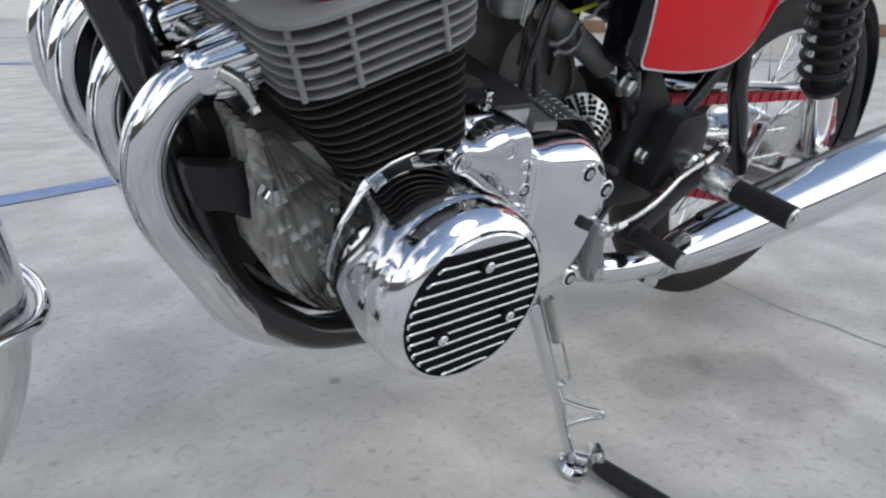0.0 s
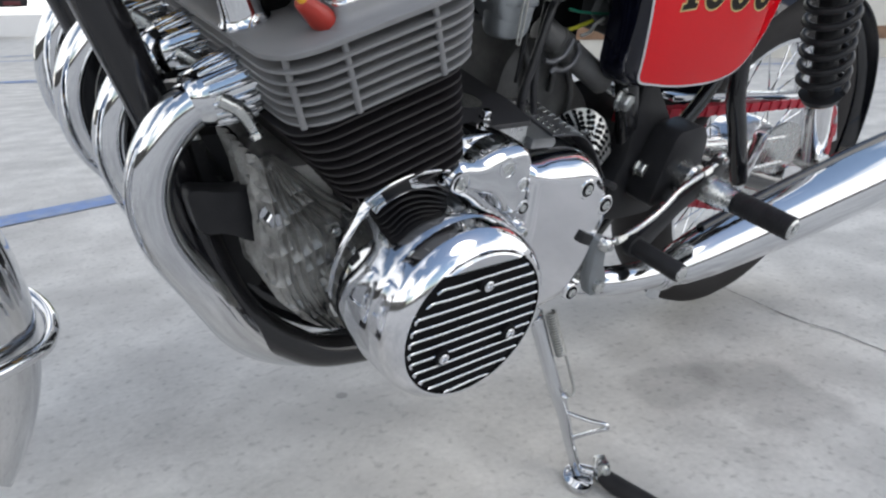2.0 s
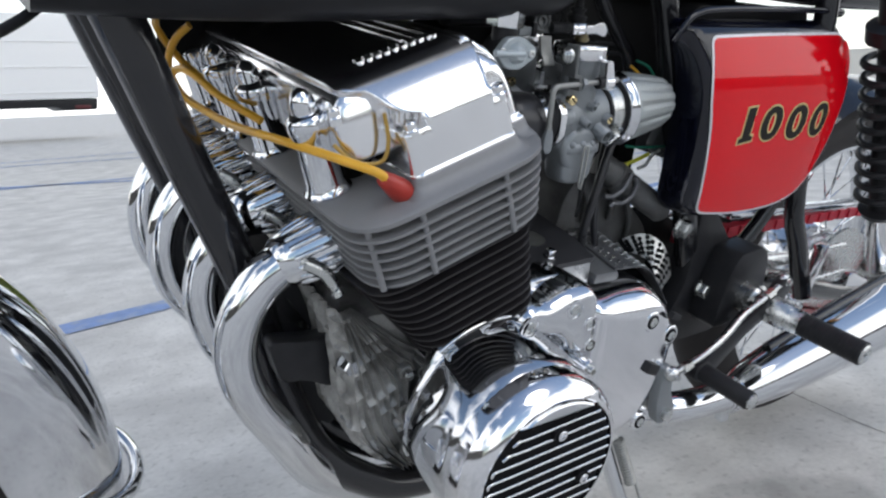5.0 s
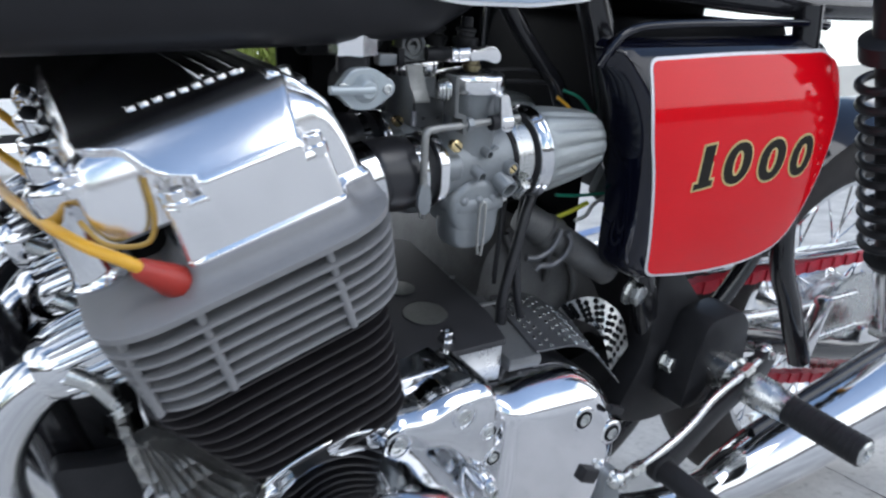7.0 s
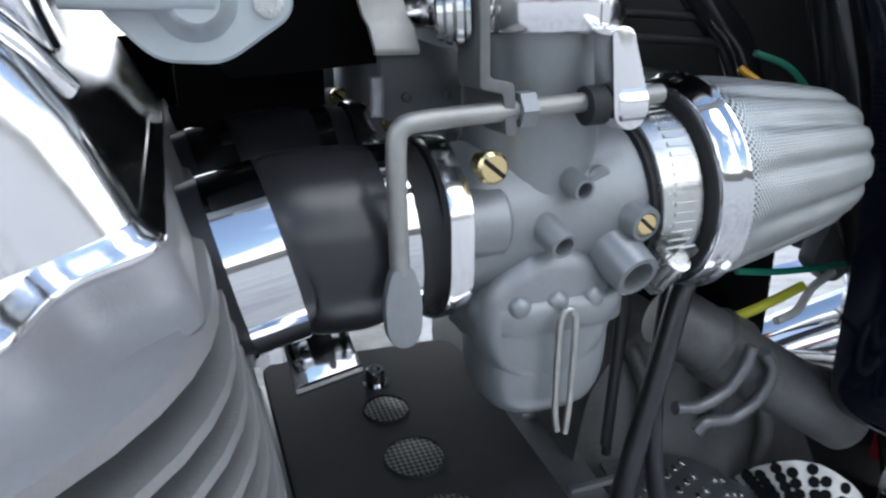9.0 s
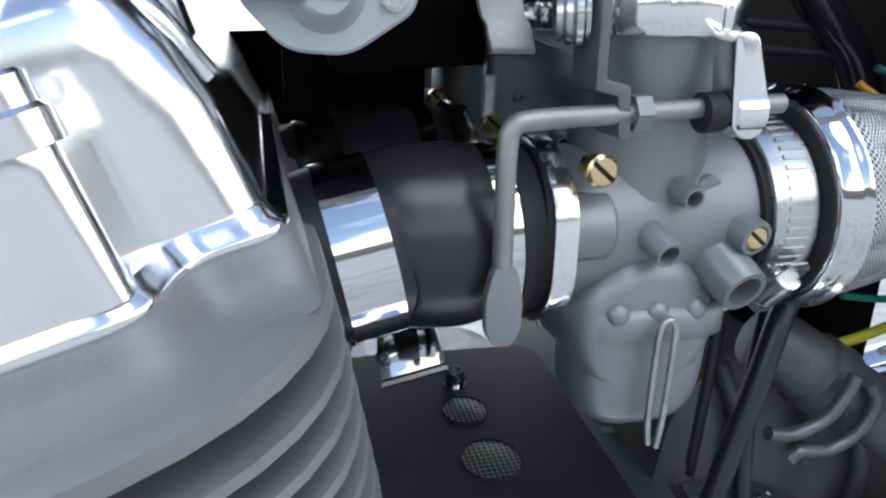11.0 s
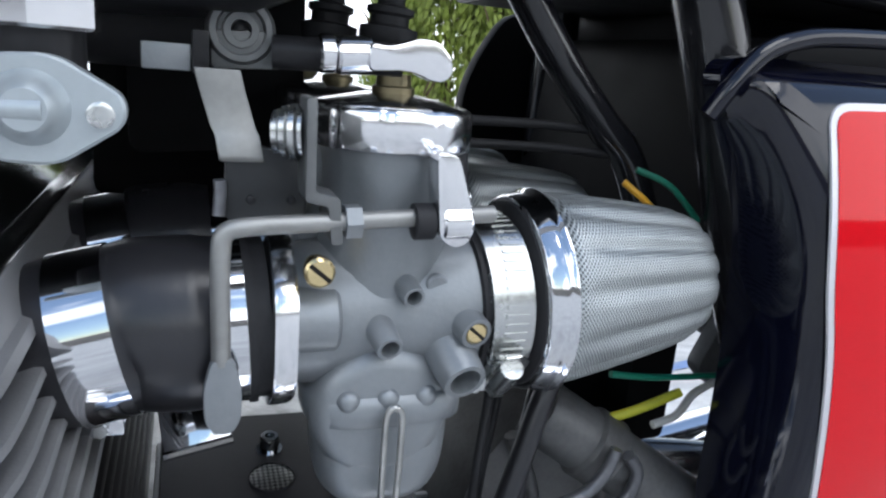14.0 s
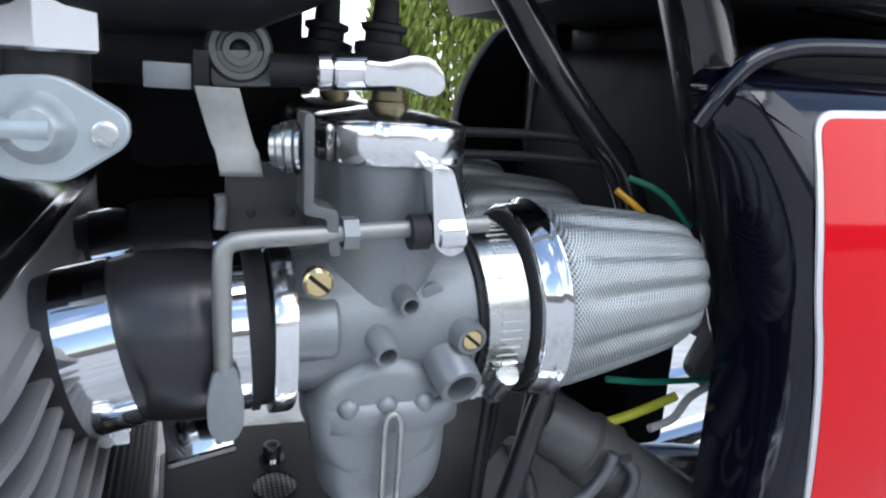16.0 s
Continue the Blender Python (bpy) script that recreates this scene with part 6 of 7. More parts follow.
def build_tap():
    bm = bmesh.new()
    o = rounded([(-0.0225, -0.001), (-0.010, 0.0135), (0.006, 0.0145), (0.0235, 0.004), (0.0235, -0.004), (0.006, -0.0155), (-0.010, -0.0145)], 0.005, 5)
    c = Vector((0.4040, -0.1265, 0.7930))
    loft(bm, [[c + Vector((u, d, v)) for u, v in q] for q, d in ((o, 0.0045), (o, -0.0030), (inset2(o, 0.0008), -0.0038))])
    tap = part("fuel_tap", bm, TAPGREY, bike, "grey zinc fuel tap below the tank", angle=35)
    bm = bmesh.new()
    lathe(bm, c + Vector((0, -0.003, 0)), (0, -1, 0), [(0, 0.0105), (0.0012, 0.0100), (0.0025, 0.0088), (0.006, 0.0080), (0.0085, 0.0055)], 28)
    part("knob", bm, TAPGREY, tap, angle=40)
    bm = bmesh.new()
    tube(bm, [c + Vector((0.004, -0.0085, 0)), c + Vector((-0.012, -0.0090, 0)), c + Vector((-0.0285, -0.0085, 0.0005))], [0.0042, 0.0034, 0.0034], 14, 4, 0.9)
    part("handle", bm, TAPGREY, tap, angle=60)
    s = socket_bolt("screw", c + Vector((0.0172, -0.0038, -0.0010)), (0, -1, 0), 0.0036, tap, PLATED, 0.002)
    socket_bolt("screw", c + Vector((-0.0172, -0.0038, 0.0010)), (0, -1, 0), 0.0036, tap, PLATED, 0.002)
    bm = bmesh.new()
    cyl(bm, c + Vector((0.0, 0.018, 0.004)), c + Vector((0.0, 0.018, 0.060)), 0.012, n=20)
    cyl(bm, c + Vector((0.0, 0.004, 0.0)), c + Vector((0.0, 0.030, 0.0)), 0.0145, n=20)
    part("body", bm, SATIN, tap)
    bm = bmesh.new()
    lathe(bm, c + Vector((0, 0.018, 0.0205)), (0, 0, 1), [(0, 0.0165), (0.001, 0.0175), (0.015, 0.0175), (0.016, 0.0165)], 6)
    part("union_nut", bm, POLISHED, tap, "bright hexagon union nut", angle=25)


def build_breather_box():
    """Aluminium box with a flat black lid that falls towards the near side, three gauze vents and two screws."""
    def top(y):
        return 0.586 + 0.099 * (y - 0.034)
    bm = bmesh.new()
    loft(bm, [[Vector((x, y, z)) for x, z in ((0.425, 0.50), (0.425, top(y) - 0.003), (0.535, top(y) - 0.003), (0.537, 0.50))] for y in (-0.144, 0.060)])
    bx = part("breather_box", bm, ALUPLATE, bike, "aluminium breather box with a black lid", bevel=0.002)
    bm = bmesh.new()
    o = rounded([(0.428, -0.1475), (0.5365, -0.1475), (0.5470, -0.105), (0.5470, 0.066), (0.428, 0.070)], [0.002, 0.004, 0.01, 0.016, 0.01], 5)
    loft(bm, [[Vector((u, v, top(v) + h)) for u, v in q] for q, h in ((o, -0.001), (o, 0.003), (inset2(o, 0.0008), 0.0040))])
    ld = part("lid", bm, LIDBLACK, bx, "satin black lid", angle=40)
    slope = Vector((0, -0.099, 1))
    for x, y, r in ((0.4888, -0.0837, 0.0208), (0.4880, -0.0345, 0.0146), (0.4858, 0.0060, 0.0118)):
        at = Vector((x, y, top(y) + 0.0040))
        bm = bmesh.new()
        lathe(bm, at, slope, [(-0.001, r), (0.0004, r), (0.0005, r * 0.97)], 36)
        g = part("gauze_disc", bm, DISC, ld, "round silver gauze vent")
        bm = bmesh.new()
        lathe(bm, at, slope, [(-0.001, r * 1.0), (-0.001, r * 1.05), (0.0010, r * 1.04), (0.0010, r * 1.0), (-0.001, r * 1.0)], 36, ends=False)
        part("vent_rim", bm, LIDBLACK, g)
    for x, y in ((0.4850, -0.1285), (0.4870, 0.0320)):
        bm = bmesh.new()
        lathe(bm, (x, y, top(y) + 0.0035), slope, [(0, 0.0074), (0.0012, 0.0074), (0.0012, 0.0054), (0.0090, 0.0054), (0.0098, 0.0047), (0.0098, 0.0028), (0.005, 0.0026)], 18)
        part("screw", bm, CHROME, ld, angle=30)
    # dull flat case top behind the box, with a raised seam
    bm = bmesh.new()
    loft(bm, [[Vector((x + 0.10 * (y + 0.15), y, z + 0.06 * (y + 0.15))) for x, z in ((0.5385, 0.52), (0.5390, 0.5520), (0.575, 0.5500), (0.582, 0.52))] for y in (-0.152, 0.04)])
    shelf = part("rear_case_top", bm, DULLCASE, bike, "dull grey crankcase top", bevel=0.003)
    for y in (-0.055, 0.010):
        bm = bmesh.new()
        box(bm, (0.5700 + 0.10 * (y + 0.15), y, 0.5515 + 0.06 * (y + 0.15)), (0.030, 0.0040, 0.0030))
        part("seam", bm, ALUPLATE, shelf, "bright worn seam", bevel=0.001)


def gauze_disc():
    m = material("gauze_vent", (0.38, 0.385, 0.36), 0.4, 0.8, var=0.1)
    t = m.node_tree
    N, Lk = t.nodes, t.links
    b = N["Principled BSDF"]
    co = N.new("ShaderNodeTexCoord")
    ck = N.new("ShaderNodeTexChecker"); ck.inputs["Scale"].default_value = 520
    mp = N.new("ShaderNodeMapping"); mp.inputs["Rotation"].default_value = (0, 0, radians(45)); mp.inputs["Scale"].default_value = (1, 1, 0.0001)
    Lk.new(co.outputs["Object"], mp.inputs["Vector"]); Lk.new(mp.outputs[0], ck.inputs["Vector"])
    src = b.inputs["Base Color"].links[0].from_socket
    mix = N.new("ShaderNodeMix"); mix.data_type = "RGBA"; mix.inputs["B"].default_value = (0.08, 0.08, 0.08, 1)
    Lk.new(ck.outputs["Fac"], mix.inputs["Factor"]); Lk.new(src, mix.inputs["A"]); Lk.new(mix.outputs["Result"], b.inputs["Base Color"])
    return m


DISC = gauze_disc()
LIDBLACK = material("matt_black_lid", (0.024, 0.024, 0.027), 0.45, 0.0, var=0.3, scale=40, bump=0.04)
LIDBLACK.node_tree.nodes["Principled BSDF"].inputs["Specular IOR Level"].default_value = 0.4
ALUPLATE = material("brushed_aluminium_plate", (0.52, 0.53, 0.54), 0.3, 0.9, var=0.1, scale=30, bump=0.05, bump_scale=300)
DULLCASE = material("dull_grey_case", (0.17, 0.175, 0.18), 0.45, 0.5, var=0.25, scale=25, bump=0.06, bump_scale=200)
DARKALU = material("dark_anodised_sheet", (0.125, 0.128, 0.138), 0.34, 0.5, var=0.35, scale=25)


def build_guard():
    """Dark dimpled sheet over the gearbox sprocket, with a bright perforated strip behind it."""
    def ruled(P, Q):
        p, q = smooth_path([Vector(a) for a in P], 6), smooth_path([Vector(a) for a in Q], 6)
        def S(u, v):
            a = p[min(len(p) - 1, int(u * (len(p) - 1) + 0.5))]
            b = q[min(len(q) - 1, int(u * (len(q) - 1) + 0.5))]
            return a.lerp(b, v)
        return S

    def sheet(S, name, mat, label, parent, th):
        bm = bmesh.new()
        n = 12
        loft(bm, [[S(i / n, v) for v in (0, 0.5, 1)] + [S(i / n, v) - Vector((0, 0, th)) for v in (1, 0.5, 0)] for i in range(n + 1)])
        return part(name, bm, mat, parent, label, angle=60)

    def spots(S, us, vs, name, mat, parent, prof, n=10):
        """One small round piece at each place, all on one mesh."""
        first = None
        for i, u in enumerate(us):
            for v in vs:
                v += (vs[1] - vs[0]) * 0.5 * (i % 2)
                if v > 0.97:
                    continue
                nrm = (S(min(u + 0.12, 1), v) - S(max(u - 0.12, 0), v)).cross(S(u, min(v + 0.1, 1)) - S(u, v - 0.05)).normalized()
                nrm = nrm if nrm.z > 0 else -nrm
                m = Matrix.Translation(S(u, v)) @ nrm.to_track_quat("Z", "Y").to_matrix().to_4x4()
                if first is None:
                    bm = bmesh.new()
                    lathe(bm, (0, 0, 0), (0, 0, 1), prof, n)
                    first = part(name, bm, mat, parent)
                    first.matrix_basis = m
                else:
                    again(first, parent, m)

    D = ruled([(0.592, -0.040, 0.5575), (0.640, -0.042, 0.552), (0.700, -0.046, 0.514)], [(0.570, -0.150, 0.5535), (0.635, -0.146, 0.540), (0.712, -0.126, 0.468)])
    g = sheet(D, "sprocket_guard", DARKALU, "dark dimpled metal sprocket guard", bike, 0.002)
    spots(D, [0.08 + 0.11 * i for i in range(9)], [0.07 + 0.105 * j for j in range(9)], "dimple", PLATED, g, [(0, 0.0024), (0.0006, 0.0022), (0.0006, 0.001)])
    B = ruled([(0.690, -0.040, 0.523), (0.700, -0.052, 0.537), (0.719, -0.066, 0.543), (0.740, -0.078, 0.530), (0.752, -0.084, 0.510), (0.757, -0.090, 0.485)], [(0.697, -0.048, 0.515), (0.709, -0.066, 0.515), (0.718, -0.078, 0.508), (0.718, -0.090, 0.498), (0.717, -0.099, 0.486), (0.718, -0.105, 0.470)])
    s = sheet(B, "perforated_strip", BRIGHTSHEET, "bright perforated metal strip", g, 0.0015)
    # raised black discs stand for the dark of the perforations; nothing is cut
    spots(B, [0.05 + 0.085 * i for i in range(11)], [0.12 + 0.2 * j for j in range(5)], "hole", GROOVE, s, [(-0.0022, 0.0005), (-0.0022, 0.0034), (0.0006, 0.0034), (0.0006, 0.0005)], 8)


BRIGHTSHEET = material("bright_perforated_sheet", (0.62, 0.62, 0.61), 0.3, 0.85, var=0.3, scale=60)


def fine(poly, d=0.008):
    """The outline with points at most d apart."""
    out = []
    for i, p in enumerate(poly):
        q = poly[(i + 1) % len(poly)]
        n = max(1, math.ceil(math.dist(p, q) / d))
        out += [(p[0] + (q[0] - p[0]) * j / n, p[1] + (q[1] - p[1]) * j / n) for j in range(n)]
    return out


def build_panel():
    """Side panel: a dark moulded border that rolls back at its edges, a pinstripe and a bulged red field with the number."""
    def bulge(u, v, d=0.0):
        """The face's place across: fullest in the middle, falling back to all its edges. d: height above it."""
        y = -0.1505 + 0.0115 * max(0.0, (0.700 - v) / 0.11) ** 2
        back = 0.024 * max(0.0, (v - 0.715) / 0.10) ** 2
        lean = back - 0.0115 * max(0.0, (v - 0.742) / 0.068) ** 2
        u, v = u + lean * (0.65 + 1.95 * (u - 0.65)), v - 0.13 * lean
        edge = max(0.0, (u - 0.88) / 0.10) ** 2
        u -= 0.0104 * edge
        y += back + 0.008 * edge + 0.0025 * max(0.0, (0.74 - u) / 0.08) ** 2
        return Vector((u, min(y, -0.116) - d, v))

    outer = fine(rounded([(0.634, 0.826), (0.945, 0.830), (0.985, 0.806), (0.990, 0.745), (0.965, 0.668), (0.928, 0.604), (0.880, 0.584), (0.790, 0.582), (0.700, 0.592), (0.6775, 0.612), (0.6770, 0.70), (0.671, 0.757), (0.656, 0.790)],
                         [0.024, 0.03, 0.03, 0.05, 0.06, 0.04, 0.04, 0.04, 0.03, 0.022, 0.03, 0.03, 0.03], 6))
    bm = bmesh.new()
    cu, cv = 0.82, 0.71
    rings = [[side(u, v, d) for u, v in q] for q, d in ((outer, -0.100), (outer, -0.110))]
    for ins, back in ((0.0012, 0.0135), (0.0036, 0.0072), (0.0072, 0.0030), (0.0110, 0.0010), (0.0150, 0.0002)):
        rings.append([bulge(u, v) + Vector((0, back, 0)) for u, v in inset2(outer, ins)])
    last = inset2(outer, 0.0150)
    rings += [[bulge(cu + (u - cu) * f, cv + (v - cv) * f) for u, v in last] for f in (0.96, 0.92, 0.87, 0.8, 0.7, 0.55, 0.35, 0.12)]
    loft(bm, rings)
    pn = part("side_panel", bm, NAVY, bike, "side panel with a dark border and red centre", angle=50)
    red = fine(rounded([(0.6735, 0.8125), (0.780, 0.8165), (0.945, 0.8185), (0.977, 0.797), (0.981, 0.745), (0.958, 0.672), (0.922, 0.606), (0.870, 0.590), (0.790, 0.588), (0.7045, 0.600), (0.6985, 0.632), (0.6915, 0.668), (0.6840, 0.712), (0.6760, 0.742), (0.6735, 0.775)],
                       [0.012, 0.05, 0.03, 0.03, 0.05, 0.06, 0.04, 0.04, 0.05, 0.014, 0.02, 0.02, 0.02, 0.02, 0.02], 7))

    def face(poly, d, name, mat, label):
        bm = bmesh.new()
        rings = [[bulge(u, v, d - 0.0012) for u, v in poly], [bulge(u, v, d) for u, v in poly]]
        for f in (0.985, 0.96, 0.93, 0.9, 0.86, 0.82, 0.77, 0.7, 0.6, 0.45, 0.28, 0.1):
            rings.append([bulge(cu + (u - cu) * f, cv + (v - cv) * f, d) for u, v in poly])
        loft(bm, rings)
        return part(name, bm, mat, pn, label, angle=60)

    face(red, 0.0010, "pinstripe", STRIPE, "silver pinstripe edging")
    face(inset2(red, 0.0030), 0.0016, "red_field", RED, "glossy red field")
    # long oval dimple moulded into the top rear corner
    bm = bmesh.new()
    oval = [(0.9600 + 0.0065 * math.cos(t) - 0.10 * 0.022 * math.sin(t), 0.7870 + 0.022 * math.sin(t)) for t in np.linspace(0, 2 * math.pi, 36, endpoint=False)]
    mid = (0.9600, 0.7870)
    loft(bm, [[bulge(mid[0] + (u - mid[0]) * f, mid[1] + (v - mid[1]) * f, h) for u, v in oval] for f, h in ((1.0, 0.0010), (1.0, 0.0020), (0.90, 0.0042), (0.80, 0.0050), (0.72, 0.0044), (0.6, 0.0030), (0.3, 0.0022))])
    part("fixing_dimple", bm, RED, pn, "red moulded oval fixing dimple", angle=60)
    # number transfer: each digit by its middle, its half width and its half height along and up the panel
    spots = ((0.7535, 0.7112, 0.0150, 0.0230), (0.7992, 0.7110, 0.0218, 0.0232), (0.8530, 0.7100, 0.0220, 0.0238), (0.9040, 0.7104, 0.0214, 0.0236))
    for mat, off, d, nm in ((GOLD, 0.0036, 0.0020, "number_outline"), (INK, 0.0016, 0.0025, "number_digit")):
        for (mu, mv, hu, hv), ch in zip(spots, "1000"):
            curve = bpy.data.curves.new(nm, "FONT")
            curve.body, curve.size, curve.extrude, curve.offset = ch, 0.0535, 0.0002, off
            tmp = bpy.data.objects.new("tmp", curve)
            scene.collection.objects.link(tmp)
            me = bpy.data.meshes.new_from_object(tmp.evaluated_get(bpy.context.evaluated_depsgraph_get()))
            bpy.data.objects.remove(tmp)
            me.materials.clear()
            me.materials.append(mat)
            if ch == "1":
                # slab serif at the foot of the one
                low = [v.co.x for v in me.vertices if v.co.y < 0.006]
                cx = (min(low) + max(low)) / 2
                b1 = bmesh.new()
                b1.from_mesh(me)
                box(b1, (cx, 0.0012, 0), (0.0120 + 2 * off, 0.0026 + 2 * off, 0.0004))
                b1.to_mesh(me)
                b1.free()
            xs, ys = [v.co.x for v in me.vertices], [v.co.y for v in me.vertices]
            x0, x1, y0, y1 = min(xs), max(xs), min(ys), max(ys)
            grow = 0.0 if mat is GOLD else 0.0021
            for v in me.vertices:
                p, q = (v.co.x - x0) / (x1 - x0) * 2 - 1, (v.co.y - y0) / (y1 - y0) * 2 - 1
                v.co = bulge(mu + (hu - grow) * p + 0.0016 * q, mv + (hv - grow) * q + 0.0014 * p, d + v.co.z)
            o = new(nm, me)
            o.parent = pn
            tagged(o, "gold outline of a digit" if mat is GOLD else "black digit transfer")
    # rounded beading above the panel
    bm = bmesh.new()
    tube(bm, [(0.6385, -0.110, 0.8020), (0.6440, -0.112, 0.8120), (0.6520, -0.112, 0.8215), (0.6610, -0.112, 0.8290), (0.6730, -0.112, 0.8335), (0.690, -0.112, 0.8365), (0.735, -0.112, 0.8390), (0.80, -0.112, 0.8405), (0.945, -0.112, 0.8420), (0.962, -0.108, 0.838)], 0.0040, 14)
    part("beading", bm, NAVY, pn, "dark rounded beading", angle=60)
    # box behind the panel, cut away at its lower front; shade put into its near-black
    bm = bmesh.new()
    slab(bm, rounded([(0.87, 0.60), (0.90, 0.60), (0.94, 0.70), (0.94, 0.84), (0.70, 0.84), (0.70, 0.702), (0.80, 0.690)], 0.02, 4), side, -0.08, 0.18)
    part("battery_box", bm, SHADEBLACK, bike, "black battery box", bevel=0.004)
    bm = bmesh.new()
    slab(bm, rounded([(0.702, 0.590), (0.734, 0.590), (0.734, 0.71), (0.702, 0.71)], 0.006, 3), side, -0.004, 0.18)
    part("box_front", bm, SHADEBLACK, bike, "black front wall of the battery box", bevel=0.002)
    bm = bmesh.new()
    slab(bm, rounded([(0.708, 0.660), (0.722, 0.690), (0.757, 0.690), (0.757, 0.664), (0.728, 0.645)], 0.008, 4), side, -0.052, -0.040)
    part("rectifier", bm, DULLCASE, bike, "dull grey rectifier casting", bevel=0.003)


def build_tank():
    """Black fuel tank with a bright side flash, and the seat behind it."""
    def ring(x):
        t = (x - 0.0) / 0.62
        zb = 0.812 + 0.022 * max(0, t) ** 2 + 0.040 * max(0.0, min(1.0, (x - 0.475) / 0.07))
        hw = 0.185 - 0.05 * max(0, (t - 0.6) / 0.4) ** 1.5 - 0.05 * max(0, (0.2 - t) / 0.2)
        top = 1.06 - 0.05 * abs(t - 0.4)
        o = rounded([(-hw, zb), (hw, zb), (hw * 1.02, zb + 0.10), (hw * 0.7, top), (-hw * 0.7, top), (-hw * 1.02, zb + 0.10)], [0.028, 0.028, 0.05, 0.08, 0.08, 0.05], 5)
        return [Vector((x, MID + u, v)) for u, v in o]
    bm = bmesh.new()
    loft(bm, [ring(x) for x in np.linspace(0.02, 0.625, 16)])
    tank = part("fuel_tank", bm, BLACKTANK, bike, "black fuel tank with a bright side flash", angle=50)
    bm = bmesh.new()
    o = rounded([(0.405, 0.872), (0.435, 0.858), (0.475, 0.851), (0.54, 0.8505), (0.60, 0.857), (0.606, 0.874), (0.59, 0.91), (0.42, 0.91)], 0.012, 5)
    for q, d, nm, mt, lb in ((o, -0.1365, "flash_edge", WHITE, "white edge line"), (inset2(o, 0.003), -0.1385, "flash", FLASH, "pale silver-blue side flash")):
        bm = bmesh.new()
        loft(bm, [[side(u, v, dd) for u, v in p] for p, dd in ((q, d + 0.012), (q, d), (inset2(q, 0.002), d - 0.0005))])
        part(nm, bm, mt, tank, lb)
    bm = bmesh.new()
    rings = []
    for x in np.linspace(0.63, 1.25, 10):
        hw = 0.13 + 0.02 * math.sin((x - 0.63) * 4)
        o = rounded([(-hw, 0.858), (hw, 0.858), (hw * 1.02, 0.90), (hw * 0.85, 0.96), (-hw * 0.85, 0.96), (-hw * 1.02, 0.90)], 0.025, 4)
        rings.append([Vector((x, MID + u, v)) for u, v in o])
    loft(bm, rings)
    part("seat", bm, RUBBER, bike, "black vinyl seat", angle=50)


BLACKTANK = material("satin_black_tank_paint", (0.010, 0.010, 0.012), 0.45, 0.0, var=0.15)
BLACKTANK.node_tree.nodes["Principled BSDF"].inputs["Specular IOR Level"].default_value = 0.25
FLASH = material("pale_silver_blue", (0.42, 0.50, 0.62), 0.2, 0.5, coat=0.6, var=0.06)


def build_leads():
    def lead(pts, name="plug_lead", mat=None, r=0.0038, label="yellow spark plug lead"):
        bm = bmesh.new()
        tube(bm, pts, r, 12, 6)
        return part(name, bm, mat or LEAD, bike, label, angle=60)
    one = lead([(0.241, -0.190, 0.7055), (0.231, -0.1916, 0.7135), (0.213, -0.172, 0.7185), (0.199, -0.135, 0.7190), (0.187, -0.085, 0.7165), (0.175, -0.0255, 0.7125), (0.166, 0.045, 0.712), (0.158, 0.10, 0.718), (0.152, 0.12, 0.742), (0.158, 0.115, 0.768), (0.170, 0.10, 0.785)])
    bm = bmesh.new()
    a, b = Vector((0.263, -0.182, 0.6895)), Vector((0.237, -0.190, 0.7080))
    lathe(bm, a, b - a, [(-0.01, 0.0098), (0.004, 0.0104), (0.012, 0.0098), (0.022, 0.0080), (0.032, 0.0062), (0.034, 0.0045)], 20)
    part("plug_boot", bm, BOOT, one, "red rubber plug boot", angle=60)
    lead([(0.20, -0.02, 0.715), (0.175, 0.02, 0.730), (0.160, 0.06, 0.745), (0.155, 0.10, 0.742), (0.150, 0.13, 0.722)])
    lead([(0.20, 0.13, 0.715), (0.170, 0.15, 0.745), (0.150, 0.15, 0.775), (0.145, 0.13, 0.79)])
    lead([E(-0.076, -0.150, 0.050), E(-0.070, -0.164, 0.038), E(-0.058, -0.168, 0.0310), E(-0.046, -0.170, 0.0305), E(-0.038, -0.170, 0.044), E(-0.0345, -0.167, 0.066)], "thin_wire", material("ochre_wire", (0.40, 0.25, 0.05), 0.4), 0.0017, "thin ochre wire")


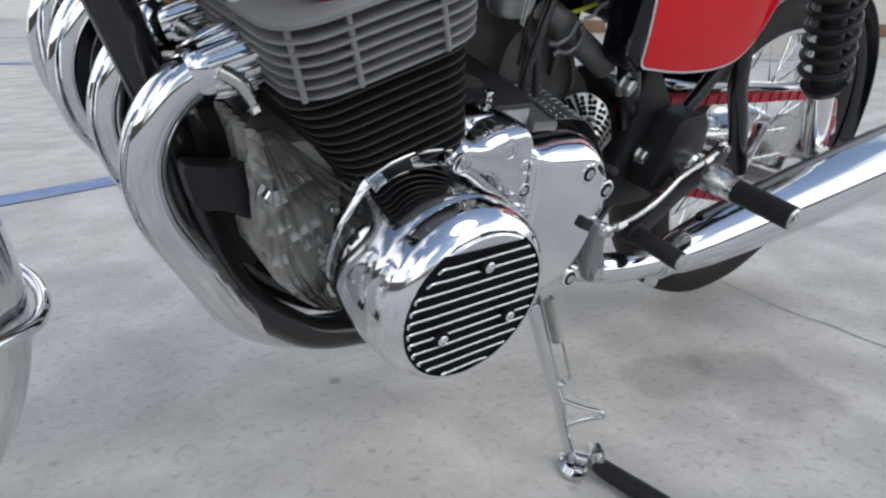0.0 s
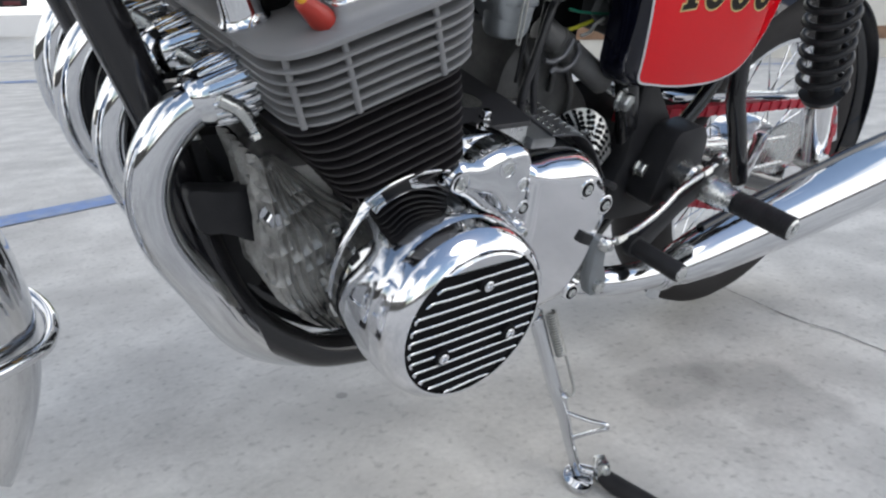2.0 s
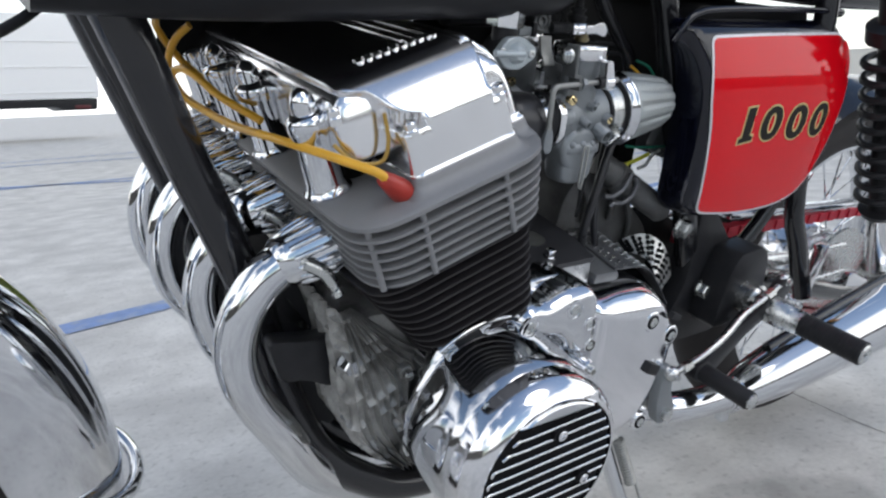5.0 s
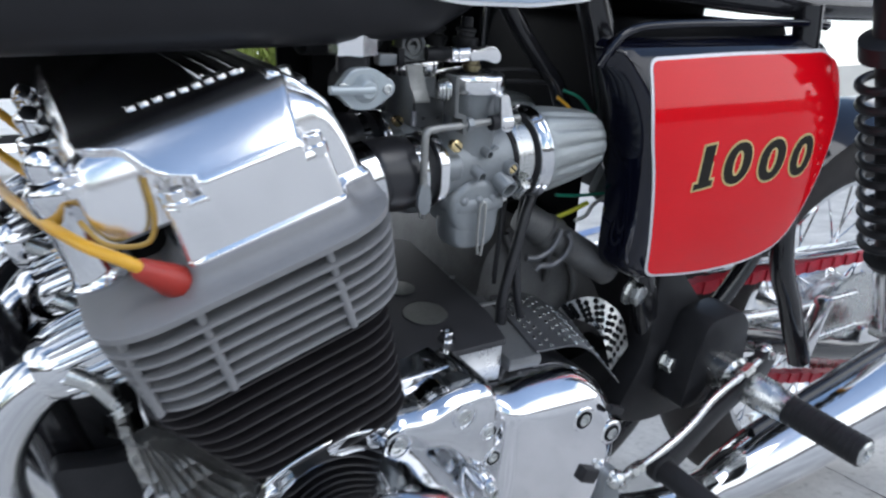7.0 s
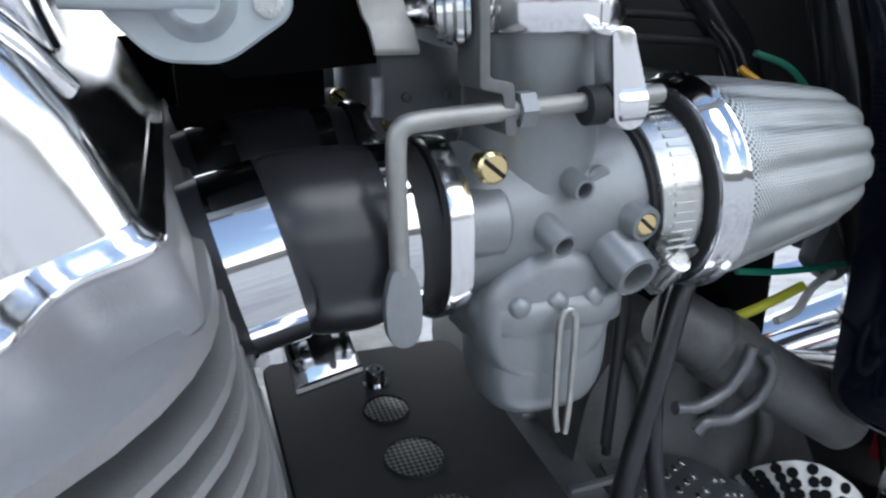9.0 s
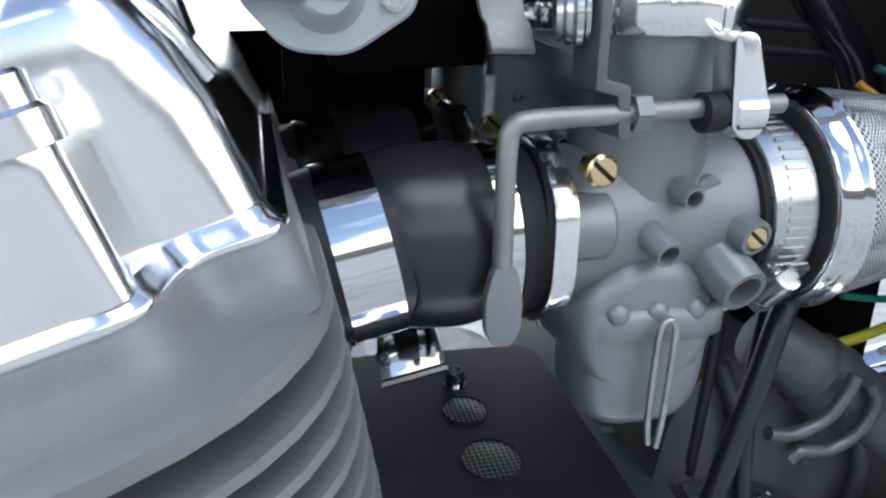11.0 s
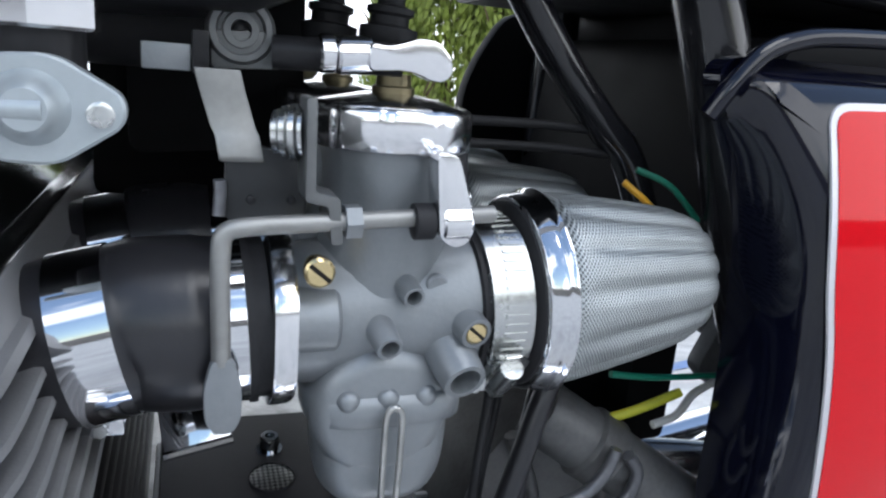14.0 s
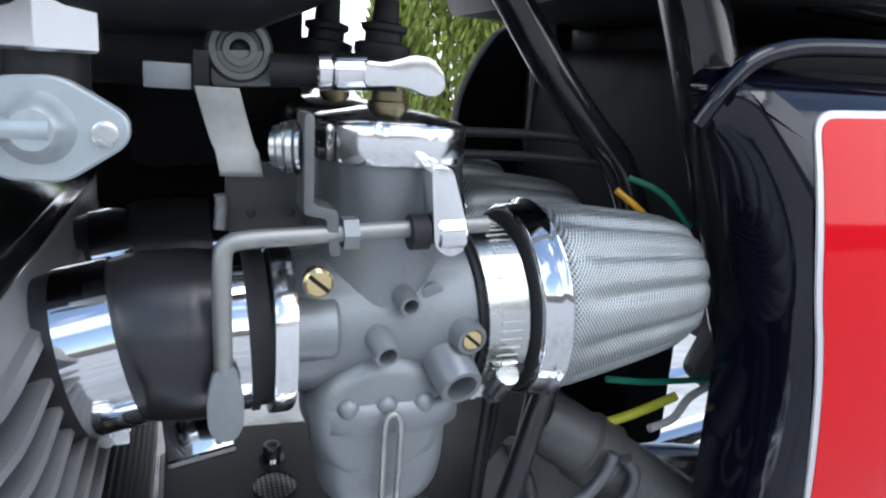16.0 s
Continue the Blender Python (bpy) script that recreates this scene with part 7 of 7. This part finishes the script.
def build_cables():
    def c(pts, r, mat, label):
        bm = bmesh.new()
        tube(bm, pts, r, 10, 5)
        part("cable", bm, mat, bike, label, angle=60)
    c([(0.615, -0.075, 0.690), (0.598, -0.084, 0.677), (0.585, -0.090, 0.645), (0.575, -0.092, 0.610), (0.569, -0.092, 0.580), (0.572, -0.090, 0.552)], 0.0054, INTAKE, "black rubber hose")
    c([(0.604, -0.070, 0.690), (0.594, -0.078, 0.660), (0.588, -0.084, 0.620), (0.590, -0.088, 0.580), (0.598, -0.088, 0.552)], 0.0044, INTAKE, "black rubber hose")
    c([(0.578, -0.066, 0.695), (0.573, -0.074, 0.668), (0.568, -0.080, 0.640), (0.566, -0.080, 0.600)], 0.0024, RUBBER, "thin black hose")
    c([(0.585, -0.060, 0.692), (0.580, -0.068, 0.660), (0.573, -0.074, 0.630), (0.571, -0.074, 0.590)], 0.0022, RUBBER, "thin black hose")
    c([(0.640, -0.070, 0.6470), (0.655, -0.070, 0.650), (0.668, -0.070, 0.6535), (0.684, -0.070, 0.6585)], 0.0026, YELLOWTAPE, "yellow and green wire")
    c([(0.640, -0.07, 0.672), (0.67, -0.07, 0.668), (0.72, -0.07, 0.666)], 0.0017, GREENWIRE, "thin green wire")
    c([(0.672, -0.068, 0.6400), (0.688, -0.066, 0.643), (0.700, -0.062, 0.652), (0.716, -0.06, 0.658)], 0.0022, WHITEWIRE, "white wire")
    c([(0.648, -0.055, 0.772), (0.665, -0.06, 0.765), (0.685, -0.06, 0.748)], 0.0016, GREENWIRE, "thin green wire")
    c([(0.645, -0.05, 0.765), (0.655, -0.055, 0.757), (0.67, -0.05, 0.747)], 0.0018, LEAD, "thin yellow wire")
    c([(0.10, 0.08, 0.86), (0.02, 0.0, 0.80), (-0.05, -0.02, 0.775), (-0.12, -0.02, 0.78)], 0.0045, RUBBER, "black control cable")
    c([(0.562, -0.04, 0.790), (0.61, -0.03, 0.789), (0.66, -0.03, 0.786)], 0.0024, RUBBER, "black cable")
    c([(0.56, -0.035, 0.779), (0.61, -0.03, 0.778), (0.66, -0.03, 0.775)], 0.0024, RUBBER, "black cable")
    for pts in ([(0.5934, -0.092, 0.6199), (0.607, -0.092, 0.6179), (0.6219, -0.092, 0.6232), (0.6303, -0.092, 0.6331), (0.6338, -0.092, 0.6439)],
                [(0.6069, -0.092, 0.6044), (0.6122, -0.092, 0.6085), (0.6284, -0.092, 0.6073), (0.6436, -0.092, 0.616), (0.6479, -0.092, 0.6296), (0.6414, -0.092, 0.6397)]):
        bm = bmesh.new()
        tube(bm, pts, 0.0032, 10, 5)
        part("bent_bracket", bm, DARKALU, bike, "dull bent metal bracket", angle=60)
    bm = bmesh.new()
    a, b, c2, d = Vector((0.429, -0.026, 0.657)), Vector((0.4565, -0.026, 0.663)), Vector((0.462, -0.042, 0.6405)), Vector((0.4325, -0.042, 0.6345))
    n = (b - a).cross(d - a).normalized() * 0.0015
    loft(bm, [[p - n for p in (a, b, c2, d)], [p + n for p in (a, b, c2, d)]])
    cl = part("clamp_plate", bm, CHROME, bike, "bright bent clamp plate", bevel=0.0008)
    for p, q in ((a, b), (d, c2)):
        bm = bmesh.new()
        tube(bm, [p, q], 0.0024, 8, 1)
        part("rolled_edge", bm, CHROME, cl)


for dy in (0.0, 0.1, 0.2, 0.3):
    carb_at(dy)
build_linkage()
build_tap()
build_breather_box()
build_guard()
build_panel()
build_tank()
build_leads()
build_cables()


def build_under_tank():
    """Black sheets and blocks added in place of shade below the tank, and two coils."""
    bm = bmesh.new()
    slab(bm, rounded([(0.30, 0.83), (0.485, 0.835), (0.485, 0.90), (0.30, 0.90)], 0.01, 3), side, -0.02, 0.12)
    part("tank_shade_block", bm, SHADEBLACK, bike, "added black block standing for the shade under the tank", bevel=0.003)
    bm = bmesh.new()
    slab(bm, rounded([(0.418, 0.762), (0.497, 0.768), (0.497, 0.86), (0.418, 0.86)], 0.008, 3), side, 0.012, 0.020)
    part("carb_shade_sheet", bm, SHADEBLACK, bike, "added black sheet standing for the shade behind the carburettors", bevel=0.001)
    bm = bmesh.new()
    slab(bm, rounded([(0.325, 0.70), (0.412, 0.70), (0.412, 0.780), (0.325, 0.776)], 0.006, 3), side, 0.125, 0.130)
    part("head_shade_sheet", bm, SHADEBLACK, bike, "added black sheet standing for the shade behind the head", bevel=0.001)
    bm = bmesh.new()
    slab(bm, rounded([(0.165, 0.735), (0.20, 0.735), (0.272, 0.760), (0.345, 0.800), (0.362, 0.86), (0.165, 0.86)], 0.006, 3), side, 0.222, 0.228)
    part("tank_shade_sheet", bm, SHADEBLACK, bike, "added black sheet standing for the shade below the far side of the tank", bevel=0.001)
    # right-hand side cover, and black pieces added for the shade below the seat
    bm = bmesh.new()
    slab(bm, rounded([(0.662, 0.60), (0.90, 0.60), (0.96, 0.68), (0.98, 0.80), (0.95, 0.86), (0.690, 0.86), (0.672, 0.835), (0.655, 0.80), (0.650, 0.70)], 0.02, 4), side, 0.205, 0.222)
    part("right_side_panel", bm, SHADEBLACK, bike, "black inner face of the opposite side panel", bevel=0.004)
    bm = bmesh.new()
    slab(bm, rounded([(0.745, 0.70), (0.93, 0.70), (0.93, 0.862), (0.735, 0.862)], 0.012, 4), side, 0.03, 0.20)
    part("seat_shade_block", bm, SHADEBLACK, bike, "added black block standing for the shade below the seat", bevel=0.003)
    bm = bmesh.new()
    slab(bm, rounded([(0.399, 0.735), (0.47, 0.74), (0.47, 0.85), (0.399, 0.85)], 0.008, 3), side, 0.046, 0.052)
    part("carb_shade_sheet", bm, SHADEBLACK, bike, "added black sheet standing for the shade behind the carburettors", bevel=0.001)
    # more black added where only shade lies behind engine and guard
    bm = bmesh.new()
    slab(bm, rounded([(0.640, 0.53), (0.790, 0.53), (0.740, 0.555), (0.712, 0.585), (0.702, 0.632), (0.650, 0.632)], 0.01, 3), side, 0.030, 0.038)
    part("rear_shade_sheet", bm, SHADEBLACK, bike, "added black sheet standing for the shade behind the engine", bevel=0.001)
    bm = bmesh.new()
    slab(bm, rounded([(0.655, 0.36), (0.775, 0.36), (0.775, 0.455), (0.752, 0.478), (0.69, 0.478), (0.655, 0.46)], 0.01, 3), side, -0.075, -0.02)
    part("guard_shade_block", bm, SHADEBLACK, bike, "added black block standing for the shade behind the sprocket guard", bevel=0.003)
    for y in (-0.01, 0.06):
        bm = bmesh.new()
        lathe(bm, (0.39, y, 0.822), (1, 0, 0), [(0, 0.008), (0.01, 0.02), (0.075, 0.02), (0.085, 0.008)], 20)
        part("ignition_coil", bm, RUBBER, bike, "black ignition coil")


build_under_tank()
